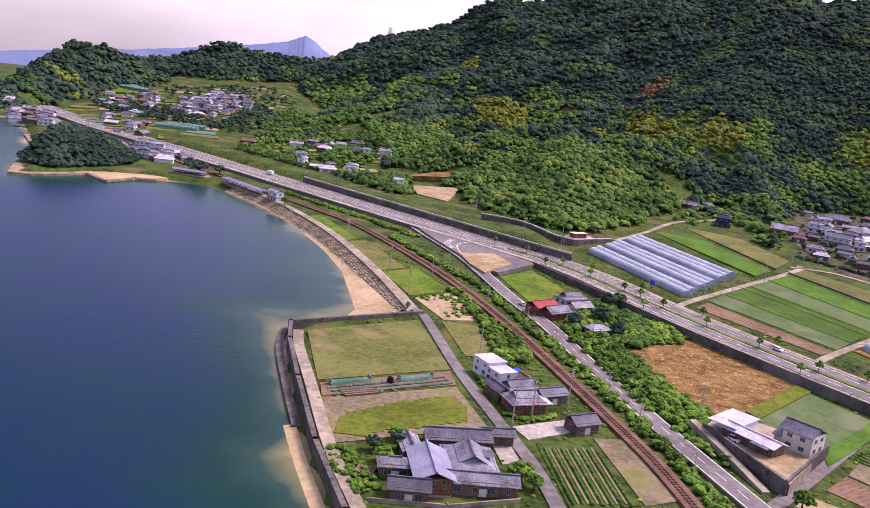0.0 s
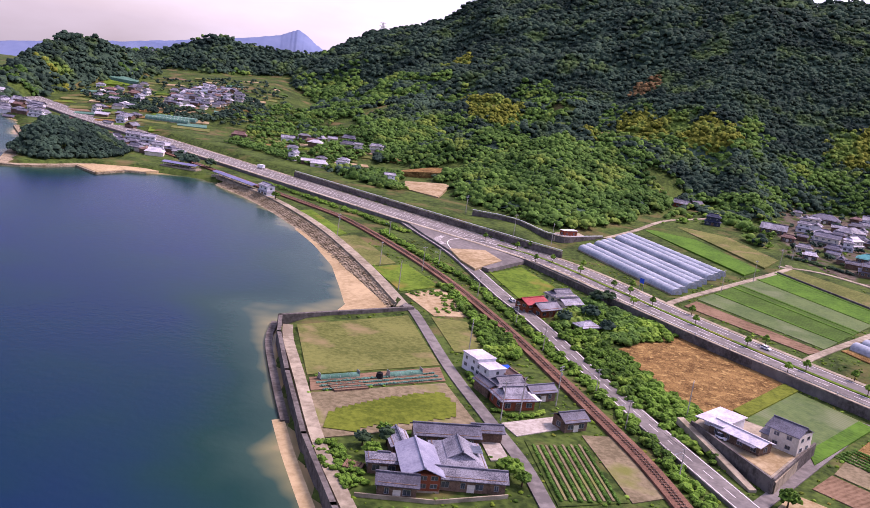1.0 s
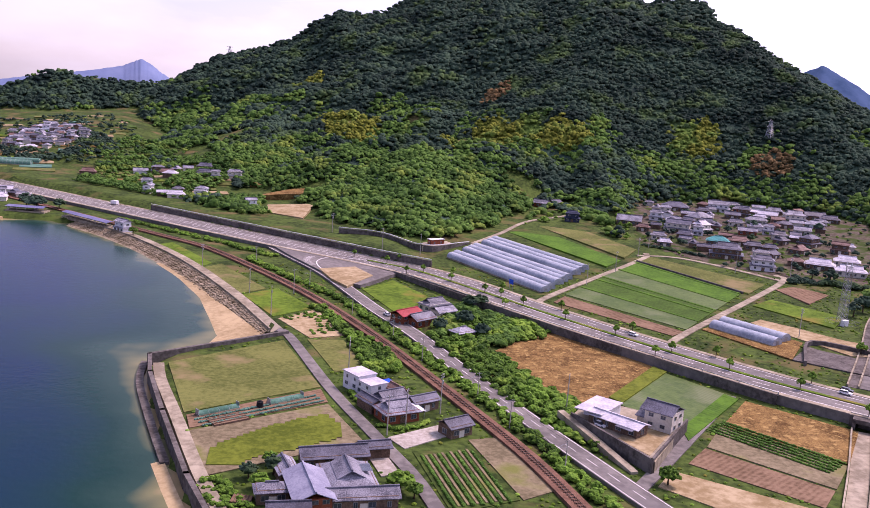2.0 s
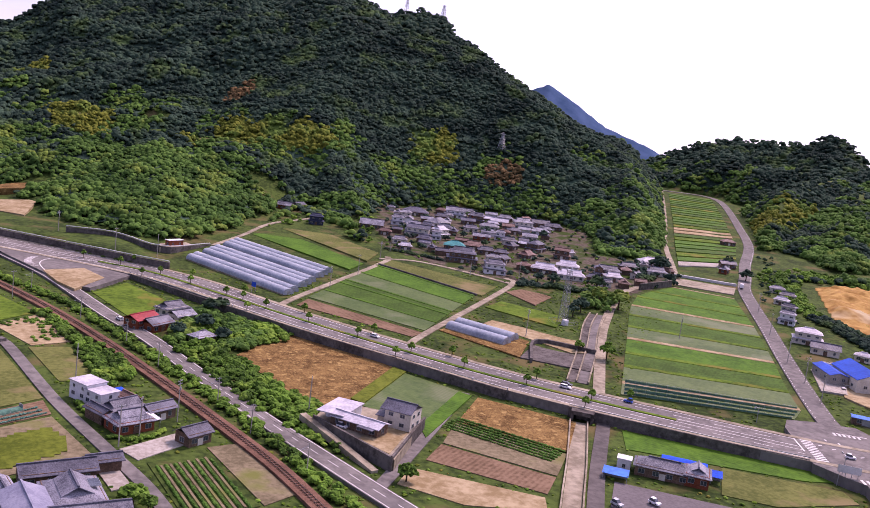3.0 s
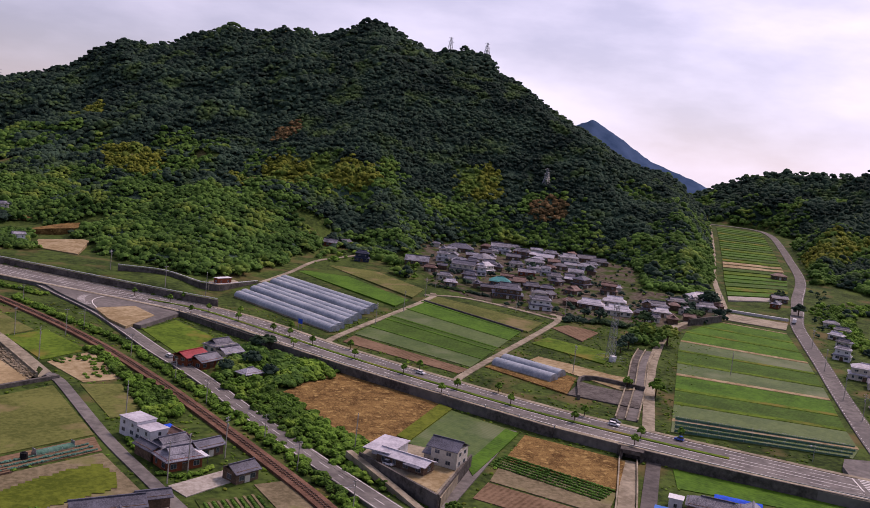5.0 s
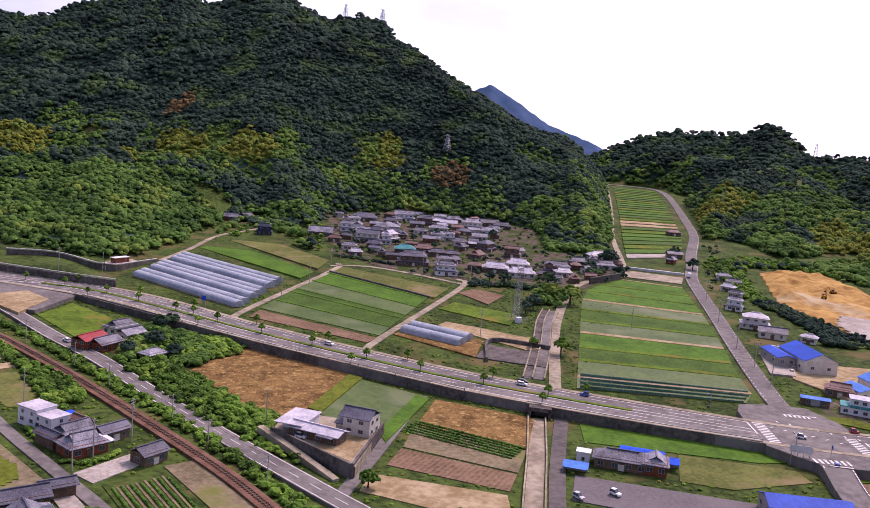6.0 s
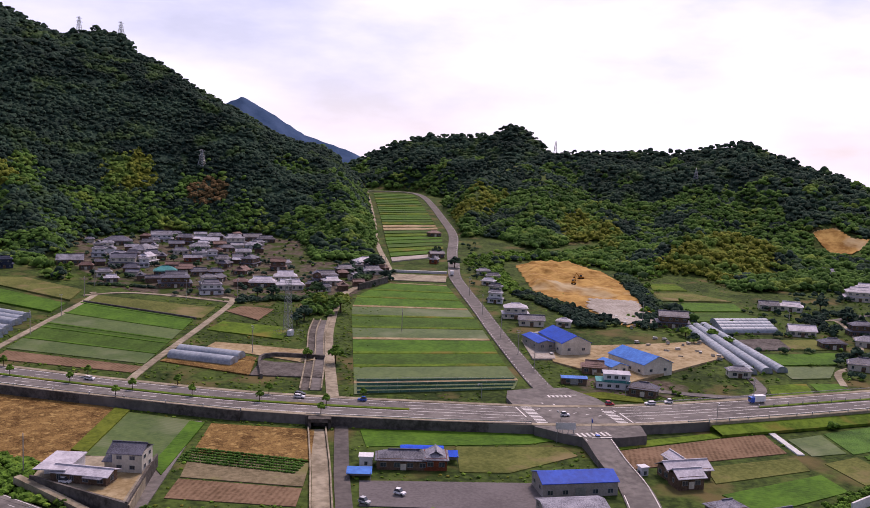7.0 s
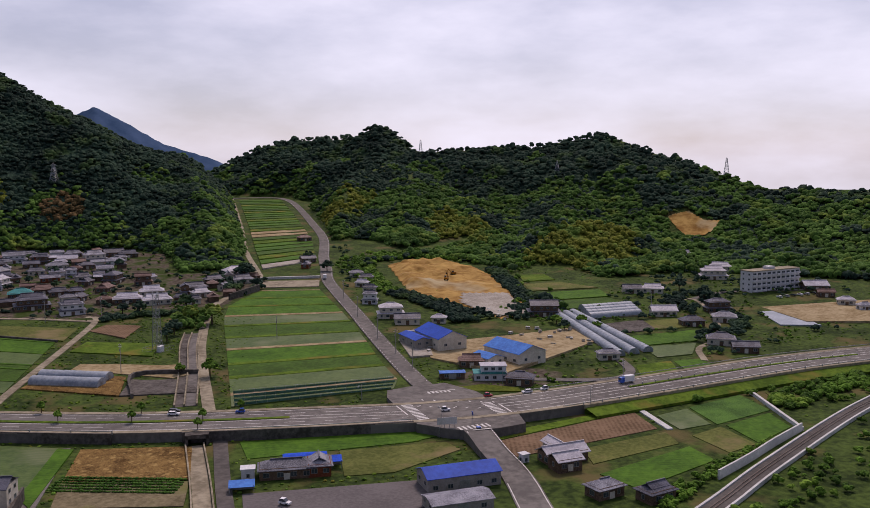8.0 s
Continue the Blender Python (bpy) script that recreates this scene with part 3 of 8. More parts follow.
def sea_material():
    m = bpy.data.materials.new("sea water")
    m.use_nodes = True
    n, l = m.node_tree.nodes, m.node_tree.links
    b = n["Principled BSDF"]
    b.inputs["Roughness"].default_value, b.inputs["Specular IOR Level"].default_value = 0.2, 0.5
    b.inputs["IOR"].default_value = 1.11
    geo, att = n.new("ShaderNodeNewGeometry"), n.new("ShaderNodeAttribute")
    att.attribute_name = "depth"
    weed, fine, add, ramp = n.new("ShaderNodeTexNoise"), n.new("ShaderNodeTexNoise"), n.new("ShaderNodeMath"), n.new("ShaderNodeValToRGB")
    weed.inputs["Scale"].default_value, weed.inputs["Detail"].default_value = 0.022, 3
    fine.inputs["Scale"].default_value, fine.inputs["Detail"].default_value = 0.35, 4
    shift = n.new("ShaderNodeMapRange")
    shift.inputs["From Min"].default_value, shift.inputs["From Max"].default_value = 0.3, 0.7
    shift.inputs["To Min"].default_value, shift.inputs["To Max"].default_value = -0.13, 0.13
    add.operation = "ADD"
    for t in (weed, fine):
        l.new(geo.outputs["Position"], t.inputs["Vector"])
    l.new(weed.outputs["Fac"], shift.inputs["Value"])
    l.new(att.outputs["Fac"], add.inputs[0])
    l.new(shift.outputs["Result"], add.inputs[1])
    l.new(add.outputs["Value"], ramp.inputs["Fac"])
    e = ramp.color_ramp.elements
    e[0].position, e[0].color = 0.02, srgb("a08a64")
    e[1].position, e[1].color = 1.0, srgb("071f44")
    for p, c in ((0.09, "68694a"), (0.2, "213e36"), (0.4, "07302c"), (0.68, "05293a")):
        k = e.new(p)
        k.color = srgb(c)
    l.new(ramp.outputs["Color"], b.inputs["Base Color"])
    bump = n.new("ShaderNodeBump")
    bump.inputs["Strength"].default_value, bump.inputs["Distance"].default_value = 0.25, 0.3
    l.new(fine.outputs["Fac"], bump.inputs["Height"])
    l.new(bump.outputs["Normal"], b.inputs["Normal"])
    return m


def sea_sheet():
    xs = steps([(-3400, -700, 18), (-700, 60, 95)])
    ys = steps([(-900, 60, 16), (60, 900, 105), (900, 3600, 18)])
    gx, gy = np.meshgrid(xs, ys)
    c = from_coast(gx, gy)
    far = np.maximum(np.hypot(gx, gy) - 1250, 0)
    w = len(xs)
    idx = np.arange(len(ys) * w).reshape(len(ys), w)
    faces = np.stack([idx[:-1, :-1], idx[:-1, 1:], idx[1:, 1:], idx[1:, :-1]], -1).reshape(-1, 4)
    ob = big_mesh("sea", np.stack([gx, gy, -far ** 2 / 25000 + 0 * gx], -1).reshape(-1, 3), faces, sea_material())
    # the beach shelves gently, the quay wall drops off sooner
    shelf = 62 - 29 * smooth(345, 300, gy) + 12 * smooth(230, 180, gy) + 40 * np.exp(-((gx + 45) ** 2 + (gy - 365) ** 2) / 50 ** 2)
    depth = np.clip(-c / shelf, 0, 1) ** 0.8 * (0.72 + 0.28 * smooth(200, 700, gy))
    ob.data.attributes.new("depth", "FLOAT", "POINT").data.foreach_set("value", depth.ravel().astype(np.float32))
    return tagged(ob, "calm blue-green bay water with dark weed patches", "water", "", "structure")


ground_sheet()
sea_sheet()


def curve_points(pts, step=6.0):
    """Points every few metres along a smooth line through pts, with the way to the left of each."""
    p = [Vector((*q[:2], 0)) for q in pts]
    p = [p[0] * 2 - p[1]] + p + [p[-1] * 2 - p[-2]]
    out = []
    for i in range(1, len(p) - 2):
        n = max(1, int((p[i + 1] - p[i]).length / step))
        for k in range(n):
            t = k / n
            a, b, c, d = p[i - 1], p[i], p[i + 1], p[i + 2]
            out.append(0.5 * (2 * b + (c - a) * t + (2 * a - 5 * b + 4 * c - d) * t ** 2 + (3 * b - a - 3 * c + d) * t ** 3))
    out.append(p[-2])
    lefts = []
    for i in range(len(out)):
        way = (out[min(i + 1, len(out) - 1)] - out[max(i - 1, 0)]).normalized()
        lefts.append(Vector((-way.y, way.x, 0)))
    return out, lefts


def highway_top(x, y):
    return 4.9 + 1.5 * float(smooth(40, 120, x))


def on_land(lift):
    return lambda x, y: ground(x, y) + lift


def ribbon(pts, off0, off1, top, drop=1.0, step=6.0, level=False):
    """A strip between two offsets (left positive) of a smooth line, with sides that reach down."""
    shape = Shape()
    line, lefts = curve_points(pts, step)
    rows = []
    for p, n in zip(line, lefts):
        a, b = p + n * off1, p + n * off0
        if level:
            za = zb = top(p.x, p.y)
        else:
            za, zb = top(a.x, a.y), top(b.x, b.y)
        rows.append([(a.x, a.y, za), (b.x, b.y, zb), (b.x, b.y, zb - drop), (a.x, a.y, za - drop)])
    verts = [v for r in rows for v in r]
    faces = [(0, 3, 2, 1)]
    for i in range(len(rows) - 1):
        k = 4 * i
        faces += [(k + 1, k + 5, k + 4, k), (k + 2, k + 6, k + 5, k + 1), (k + 3, k + 7, k + 6, k + 2), (k, k + 4, k + 7, k + 3)]
    k = 4 * (len(rows) - 1)
    faces.append((k, k + 1, k + 2, k + 3))
    return shape.add(verts, [f[::-1] for f in faces])


def dashes(pts, off, top, long, gap, wide=0.18, step=2.0):
    shape = Shape()
    line, lefts = curve_points(pts, step)
    run, on = 0.0, []
    for i in range(len(line) - 1):
        if run % (long + gap) < long:
            a0, b0 = line[i] + lefts[i] * (off + wide / 2), line[i] + lefts[i] * (off - wide / 2)
            a1, b1 = line[i + 1] + lefts[i + 1] * (off + wide / 2), line[i + 1] + lefts[i + 1] * (off - wide / 2)
            shape.add([(q.x, q.y, top(line[i].x, line[i].y) + 0.03) for q in (b0, b1, a1, a0)], [(0, 1, 2, 3)])
        run += (line[i + 1] - line[i]).length
    return shape


# the four-lane highway on its embankment
setting("highway", ribbon(ROAD, -13.2, 13.2, highway_top, 4.5, level=True), M_ASPHALT, "grey asphalt highway on a low concrete embankment", "road")
PAVE = [q for q in ROAD if -300 < q[0] < 500]
top_mark = lambda x, y: highway_top(x, y)
setting("pavement_sea", ribbon(PAVE, -13.1, -10.4, lambda x, y: highway_top(x, y) + 0.16, 0.3, level=True), M_CONCRETE, "pale concrete pavement beside the highway", "pavement")
setting("pavement_inland", ribbon(PAVE, 10.4, 13.1, lambda x, y: highway_top(x, y) + 0.16, 0.3, level=True), M_CONCRETE, "pale concrete pavement beside the highway", "pavement")
for k, off in enumerate((-9.6, -1.7, 1.7, 9.6)):
    setting("edge_line_%d" % (k + 1), dashes(ROAD, off, top_mark, 1e6, 0, 0.35, 4.0), M_PAINT, "solid white edge line on the highway", "road marking")
for k, off in enumerate((-5.6, 5.6)):
    setting("lane_line_%d" % (k + 1), dashes(ROAD, off, top_mark, 6, 8, 0.3, 2.0), M_PAINT, "dashed white lane line on the highway", "road marking")
MEDIAN = [(40, 492), (64, 468), (90, 420), (114, 375), (140, 333), (168, 292), (200, 256), (216, 240)]
setting("median_strip", ribbon(MEDIAN, -1.0, 1.0, lambda x, y: highway_top(x, y) + 0.28, 0.3, level=True), M_GRASS, "grassy raised median strip between the lanes", "median")
setting("median_strip_east", ribbon([(330, 162), (370, 145), (411, 126), (450, 104)], -0.8, 0.8, lambda x, y: highway_top(x, y) + 0.28, 0.3, level=True), M_GRASS, "grassy raised median strip between the lanes", "median")

OLD_ROAD = [(103, 150), (95, 180), (85, 212), (73, 252), (60, 300), (49, 345), (36, 385), (25, 425), (14, 462), (-4, 505), (-16, 534)]
setting("coast_road", ribbon(OLD_ROAD, -3.8, 3.8, on_land(1.0), 1.4), M_ASPHALT, "grey two-lane coast road with white lines", "road")
for k, off in enumerate((-3.3, 3.3)):
    setting("coast_road_edge_%d" % (k + 1), dashes(OLD_ROAD, off, on_land(1.0), 1e6, 0, 0.25, 3.0), M_PAINT, "white edge line of the coast road", "road marking")
setting("coast_road_centre", dashes(OLD_ROAD[:6], 0, on_land(1.0), 5, 5, 0.2, 2.5), M_PAINT, "centre line of the coast road", "road marking")
JUNCTION = [(25, 425), (14, 462), (12, 485), (22, 498), (38, 492), (48, 486)]
setting("junction_apron", Shape().prism([(22, 436), (32, 428), (58, 468), (36, 488), (2, 516), (-14, 528), (-4, 500), (12, 462)], 2.0, 4.88), M_ASPHALT, "asphalt apron where the coast road meets the highway", "road")
setting("junction_lines", dashes(JUNCTION, 0, lambda x, y: 4.9, 1e6, 0, 0.5, 2.0), M_PAINT, "curved white line of the turning lane", "road marking")
setting("junction_island", Shape().prism([(12.5, 463.3), (31.7, 471.8), (39.7, 450.8), (25.1, 423.7), (18.3, 438.7)], 2.0, 5.15), M_DRY, "straw-coloured bare island inside the road junction", "traffic island")
hatch = Shape()
for k in range(9):
    u = k / 8
    cx, cy = 9 - 3 * math.sin(u * 3.1), 474 + 22 * u
    hatch.add([(cx - 1.8, cy - 0.5, 4.92), (cx + 1.8, cy + 0.5, 4.92), (cx + 1.8, cy + 1.3, 4.92), (cx - 1.8, cy + 0.3, 4.92)], [(0, 1, 2, 3)])
setting("junction_hatching", hatch, M_PAINT, "white hatching on the turning lane", "road marking")

# lanes
LANES = [
    ("coast_lane", [(40, 170), (36, 194), (32, 215), (24, 242), (13, 280), (-1, 340), (-6, 349)], 2.0, M_ASPHALT),
    ("shore_road", [(-6, 349), (-25, 404), (-53, 472), (-81, 524), (-108, 564), (-135, 596)], 2.5, M_CONCRETE),
    ("wall_house_lane", [(88, 204), (100, 218), (152, 281)], 2.0, M_ASPHALT),
    ("greenhouse_lane", [(114, 404), (128, 422), (204, 504), (214, 522)], 1.8, M_CONCRETE),
    ("village_lane", [(154, 340), (170, 357), (261, 445), (268, 464)], 1.8, M_CONCRETE),
    ("village_front_lane", [(206, 516), (228, 510), (246, 486), (264, 450)], 1.6, M_CONCRETE),
    ("canal_lane", [(205, 272), (254, 342), (284, 380), (312, 412), (340, 437), (384, 458)], 2.4, M_CONCRETE),
    ("valley_side_lane", [(384, 458), (408, 480), (426, 504), (487, 590), (587, 717), (714, 882), (795, 989)], 2.0, M_CONCRETE),
    ("hill_lane", [(109, 546), (135, 582), (165, 628), (205, 660), (222, 700)], 1.6, M_CONCRETE),
    ("works_lane", [(318, 206), (328, 192), (344, 176), (360, 176), (376, 190)], 2.2, M_ASPHALT),
    ("east_lane", [(400, 158), (420, 169), (445, 170), (482, 184), (518, 204), (538, 222), (520, 226), (492, 216)], 1.6, M_CONCRETE),
    ("apartment_lane", [(538, 222), (575, 214), (618, 178)], 2.0, M_ASPHALT),
    ("underpass_ramp", [(194, 252), (164.5, 213), (147.5, 189.5), (136, 173)], 2.4, M_ASPHALT_DARK),
]
for name, pts, half, mat in LANES:
    setting(name, ribbon(pts, -half, half, on_land(0.36), 0.9, 5.0), mat, "narrow " + ("asphalt" if mat is M_ASPHALT or mat is M_ASPHALT_DARK else "pale concrete") + " lane between fields", "lane")
VALLEY_ROAD = [(262, 200), (285, 236), (307, 268), (338, 311), (369, 353), (400, 396), (431, 437), (466, 474), (501, 512), (583, 596), (667, 700), (738, 790), (806, 880), (838, 935), (838, 968), (812, 994), (770, 1012), (720, 1034), (640, 1070)]
setting("valley_road", ribbon(VALLEY_ROAD, -4.3, 4.3, lambda x, y: max(ground(x, y) + 0.5, 6.38 if x < 290 else 0), 1.6), M_ASPHALT, "grey valley road climbing between fields and hills", "road")
for k, off in enumerate((-3.6, 3.6)):
    setting("valley_road_edge_%d" % (k + 1), dashes(VALLEY_ROAD[1:], off, lambda x, y: max(ground(x, y) + 0.52, 6.4 if x < 290 else 0), 1e6, 0, 0.3, 4.0), M_PAINT, "white edge line of the valley road", "road marking")
SHORE_STREET = [(262, 203), (254, 190), (245, 176), (235, 163), (223, 146), (205, 128), (190, 112)]
setting("side_street", ribbon(SHORE_STREET, -5.0, 5.0, lambda x, y: max(ground(x, y) + 0.3, 6.42 - 0.1 * max(0, 176 - y)), 3.5, 3.0), M_ASPHALT, "asphalt street leading from the crossroads to the sea", "road")
for k, off in enumerate((-4.4, 4.4)):
    setting("side_street_edge_%d" % (k + 1), dashes(SHORE_STREET[2:], off, lambda x, y: max(ground(x, y) + 0.3, 6.42 - 0.1 * max(0, 176 - y)), 1e6, 0, 0.3, 2.0), M_PAINT, "white edge line of the side street", "road marking")
setting("crossroads", Shape().prism([(247, 213), (258, 230), (266, 237), (276, 234), (290, 226), (287, 208), (281, 196), (270, 176), (262, 168), (252, 172), (243, 178), (240, 186), (238, 198)], 2.5, 6.46), M_ASPHALT, "wide asphalt crossroads with worn markings", "road")
stop_lines = Shape()
for (ax, ay), (bx, by) in (((251, 219), (244.5, 208)), ((277, 190), (271, 180)), ((275, 222), (284, 216)), ((250, 174), (244, 178))):
    ux, uy = (bx - ax) / math.hypot(bx - ax, by - ay) * 0.3, (by - ay) / math.hypot(bx - ax, by - ay) * 0.3
    stop_lines.add([(ax + uy, ay - ux, 6.5), (bx + uy, by - ux, 6.5), (bx - uy, by + ux, 6.5), (ax - uy, ay + ux, 6.5)], [(0, 1, 2, 3)])
setting("stop_lines", stop_lines, M_PAINT, "white stop lines at the crossroads", "road marking")
core = Shape()
for k in range(7):
    cx, cy = 256 + k * 2.4, 212 - k * 3.9
    core.add([(cx - 0.9, cy - 0.2, 6.49), (cx + 0.9, cy - 0.2, 6.49), (cx + 0.9, cy + 0.2, 6.49), (cx - 0.9, cy + 0.2, 6.49)], [(0, 1, 2, 3)])
    core.add([(cx + 6.8, cy + 4, 6.49), (cx + 7.2, cy + 3.4, 6.49), (cx + 8.0, cy + 4.8, 6.49), (cx + 7.6, cy + 5.3, 6.49)], [(0, 1, 2, 3)])
setting("turning_marks", core, M_PAINT, "worn white guide marks in the crossroads", "road marking")


def zebra(name, cx, cy, turn, count, long, gap=1.0):
    shape = Shape()
    for k in range(count):
        o = (k - (count - 1) / 2) * gap
        shape.box(o - 0.42, -long / 2, 0, o + 0.42, long / 2, 0.02)
    ob = setting(name, shape, M_PAINT, "white zebra crossing stripes on asphalt", "crossing")
    ob.matrix_world = pose(cx, cy, 6.48, 0, 0, turn)
    return ob


zebra("zebra_crossing_1", 247.5, 180, -29, 7, 4.0, 1.8)
zebra("zebra_crossing_2", 249.5, 209, 59, 13, 4.0, 1.8)
zebra("zebra_crossing_3", 271, 187.5, 59, 10, 4.0, 1.8)
zebra("zebra_crossing_4", 277, 219, -33, 6, 3.0, 1.7)

# railway
RAIL = [(80, 140), (72, 190), (66, 224), (57, 258), (45, 300), (31, 346), (11, 400), (-16, 457), (-49, 515), (-80, 550), (-120, 592), (-190, 665), (-260, 735), (-340, 820)]
setting("railway_bed", ribbon(RAIL, -2.6, 2.6, on_land(0.9), 1.5), M_BALLAST, "rust-brown railway ballast bed", "railway")
for k, off in enumerate((-0.55, 0.55)):
    setting("rail_%d" % (k + 1), ribbon(RAIL, off - 0.06, off + 0.06, on_land(1.22), 0.16), M_RAIL, "rusty steel rail on sleepers", "rail")
sleepers = Shape()
line, lefts = curve_points(RAIL[:9], 1.5)
for p, n in zip(line, lefts):
    w = Vector((n.y, -n.x, 0)) * 0.14
    z = ground(p.x, p.y) + 0.9
    q = [p + n * 1.05 + w, p + n * 1.05 - w, p - n * 1.05 - w, p - n * 1.05 + w]
    sleepers.prism([(v.x, v.y) for v in q], z - 0.1, z + 0.13)
tagged(setting("sleepers", sleepers, M_SLEEPER, "dark sleepers along the railway", "sleepers"), kind="stuff")
RAIL_EAST = [(205, 90), (240, 88.5), (282, 87.5), (366, 82), (430, 70), (520, 40)]
setting("railway_bed_east", ribbon(RAIL_EAST, -2.6, 2.6, on_land(1.0), 1.5), M_ASPHALT_DARK, "dark grey railway ballast bed", "railway")
for k, off in enumerate((-3.2, 3.2)):
    setting("railway_kerb_%d" % (k + 1), ribbon(RAIL_EAST, off - 0.35, off + 0.35, on_land(1.35), 1.6), M_WHITE_STONE, "pale concrete kerb beside the railway", "kerb")
for k, off in enumerate((-0.55, 0.55)):
    setting("rail_east_%d" % (k + 1), ribbon(RAIL_EAST, off - 0.06, off + 0.06, on_land(1.3), 0.16), M_RAIL, "rusty steel rail on sleepers", "rail")
setting("railway_wall", ribbon([(323, 92), (300, 94), (280, 95), (258, 97)], 0, 0.6, on_land(3.0), 3.5, level=True), M_WHITE_STONE, "fresh white concrete wall beside the railway", "wall")
setting("stream_wall", ribbon([(362, 124), (323, 92)], 0, 1.2, on_land(1.4), 2.0, level=True), M_WHITE_STONE, "fresh white concrete channel wall", "wall")
setting("field_steps", ribbon([(316, 153), (296, 129)], -1.2, 1.2, on_land(0.5), 1.0, level=True), M_WHITE_STONE, "pale concrete ramp down to the fields", "ramp")

# shore: quay wall round the walled fields, stone revetment and beach
QUAY = [(-2, 343), (-47, 309), (-44, 290), (-35, 255), (-23, 212), (-12, 180), (-2, 150)]
def hard_ribbon(pts, half, z0, z1):
    s = Shape()
    for a, b in zip(pts[:-1], pts[1:]):
        d = Vector((b[0] - a[0], b[1] - a[1])).normalized() * half
        n = Vector((-d.y, d.x))
        s.prism([(a[0] - d.x + n.x, a[1] - d.y + n.y), (a[0] - d.x - n.x, a[1] - d.y - n.y), (b[0] + d.x - n.x, b[1] + d.y - n.y), (b[0] + d.x + n.x, b[1] + d.y + n.y)], z0, z1)
    return s
setting("quay_wall", hard_ribbon([(-2, 343), (-48, 309), (-45, 290), (-36, 255), (-24, 212), (-12, 178), (-2, 150)], 0.7, -2, 4.4), M_CONCRETE_DARK, "stained concrete sea wall round the walled fields", "sea wall")
setting("quay_walk", ribbon([(-44, 302), (-41, 286), (-32, 254), (-20, 211), (-9, 180), (2, 150)], -1.8, 1.8, lambda x, y: 3.3, 1.5, level=True), M_CONCRETE, "concrete walkway behind the sea wall", "walkway")
setting("quay_foot", ribbon([(-50, 311), (-48, 289), (-39, 254), (-31, 226)], -1.2, 1.2, lambda x, y: 0.9, 3, level=True), M_CONCRETE_DARK, "dark wet footing of the sea wall", "footing")
SHORE = [(-6, 349), (-25, 404), (-53, 472), (-81, 524), (-108, 564), (-135, 596)]
def slope(pts, off0, z0, off1, z1, step=5.0):
    """A sloping strip beside a line, from one offset and height to another."""
    s = Shape()
    line, lefts = curve_points(pts, step)
    for i, (p, n) in enumerate(zip(line, lefts)):
        a, b = p + n * off0, p + n * off1
        s.add([(a.x, a.y, z0), (b.x, b.y, z1), (b.x, b.y, z1 - 1.0), (a.x, a.y, z1 - 1.0)], [])
    s.f += [(4 * i + k, 4 * i + k + 4, 4 * i + (k + 1) % 4 + 4, 4 * i + (k + 1) % 4) for i in range(len(line) - 1) for k in range(4)]
    return s
setting("shore_wall", ribbon(SHORE, 2.5, 3.1, lambda x, y: 3.9, 3.0, level=True), M_CONCRETE, "low pale concrete wall on the sea side of the road", "sea wall")
setting("revetment", slope(SHORE, 3.1, 3.0, 9.5, 0.5), M_ROCK, "sloping stone revetment below the shore road", "revetment")
setting("shingle", slope(SHORE, 9.4, 0.7, 13.0, -0.35), M_ROCK, "brown shingle foreshore below the revetment", "beach")
setting("beach", Shape().add([(-8, 340, 1.9), (-14, 352, 2.0), (-33, 400, 1.0), (-49, 440, 0.7), (-70, 484, 0.4), (-74, 482, -0.2), (-58, 449, -0.2), (-44, 411, -0.2), (-37, 379, -0.2), (-31, 350, -0.2), (-36, 324, -0.2), (-43, 314, 0.9)], [(0, 1, 9, 10), (0, 10, 11), (1, 2, 8, 9), (2, 3, 7, 8), (3, 4, 6, 7), (4, 5, 6)]), M_SAND, "pale sandy beach at the water's edge", "beach")
setting("beach_strip", slope([(-31, 228), (-24, 206), (-12, 172), (-3, 146)], -0.5, 0.5, -5.5, -0.25), M_SAND, "narrow strip of wet sand below the sea wall", "beach")
stones = Shape()
rng = random.Random(4)
line, lefts = curve_points(SHORE, 1.5)
for p, n in zip(line, lefts):
    for row in range(6):
        s = rng.uniform(0.45, 0.95)
        off = 3.8 + row * 1.25 + rng.uniform(-0.4, 0.4)
        q = p + n * off
        z = 3.15 - (off - 3.1) * 0.38 + rng.uniform(-0.05, 0.25)
        a = rng.uniform(0, 3)
        stones.prism([(q.x + s * math.cos(a + k * 1.26) * rng.uniform(0.7, 1), q.y + s * math.sin(a + k * 1.26) * rng.uniform(0.7, 1)) for k in range(5)], z - 0.9, z)
tagged(setting("revetment_stones", stones, M_ROCK, "rough grey-brown stones of the revetment", "stones"), kind="stuff")


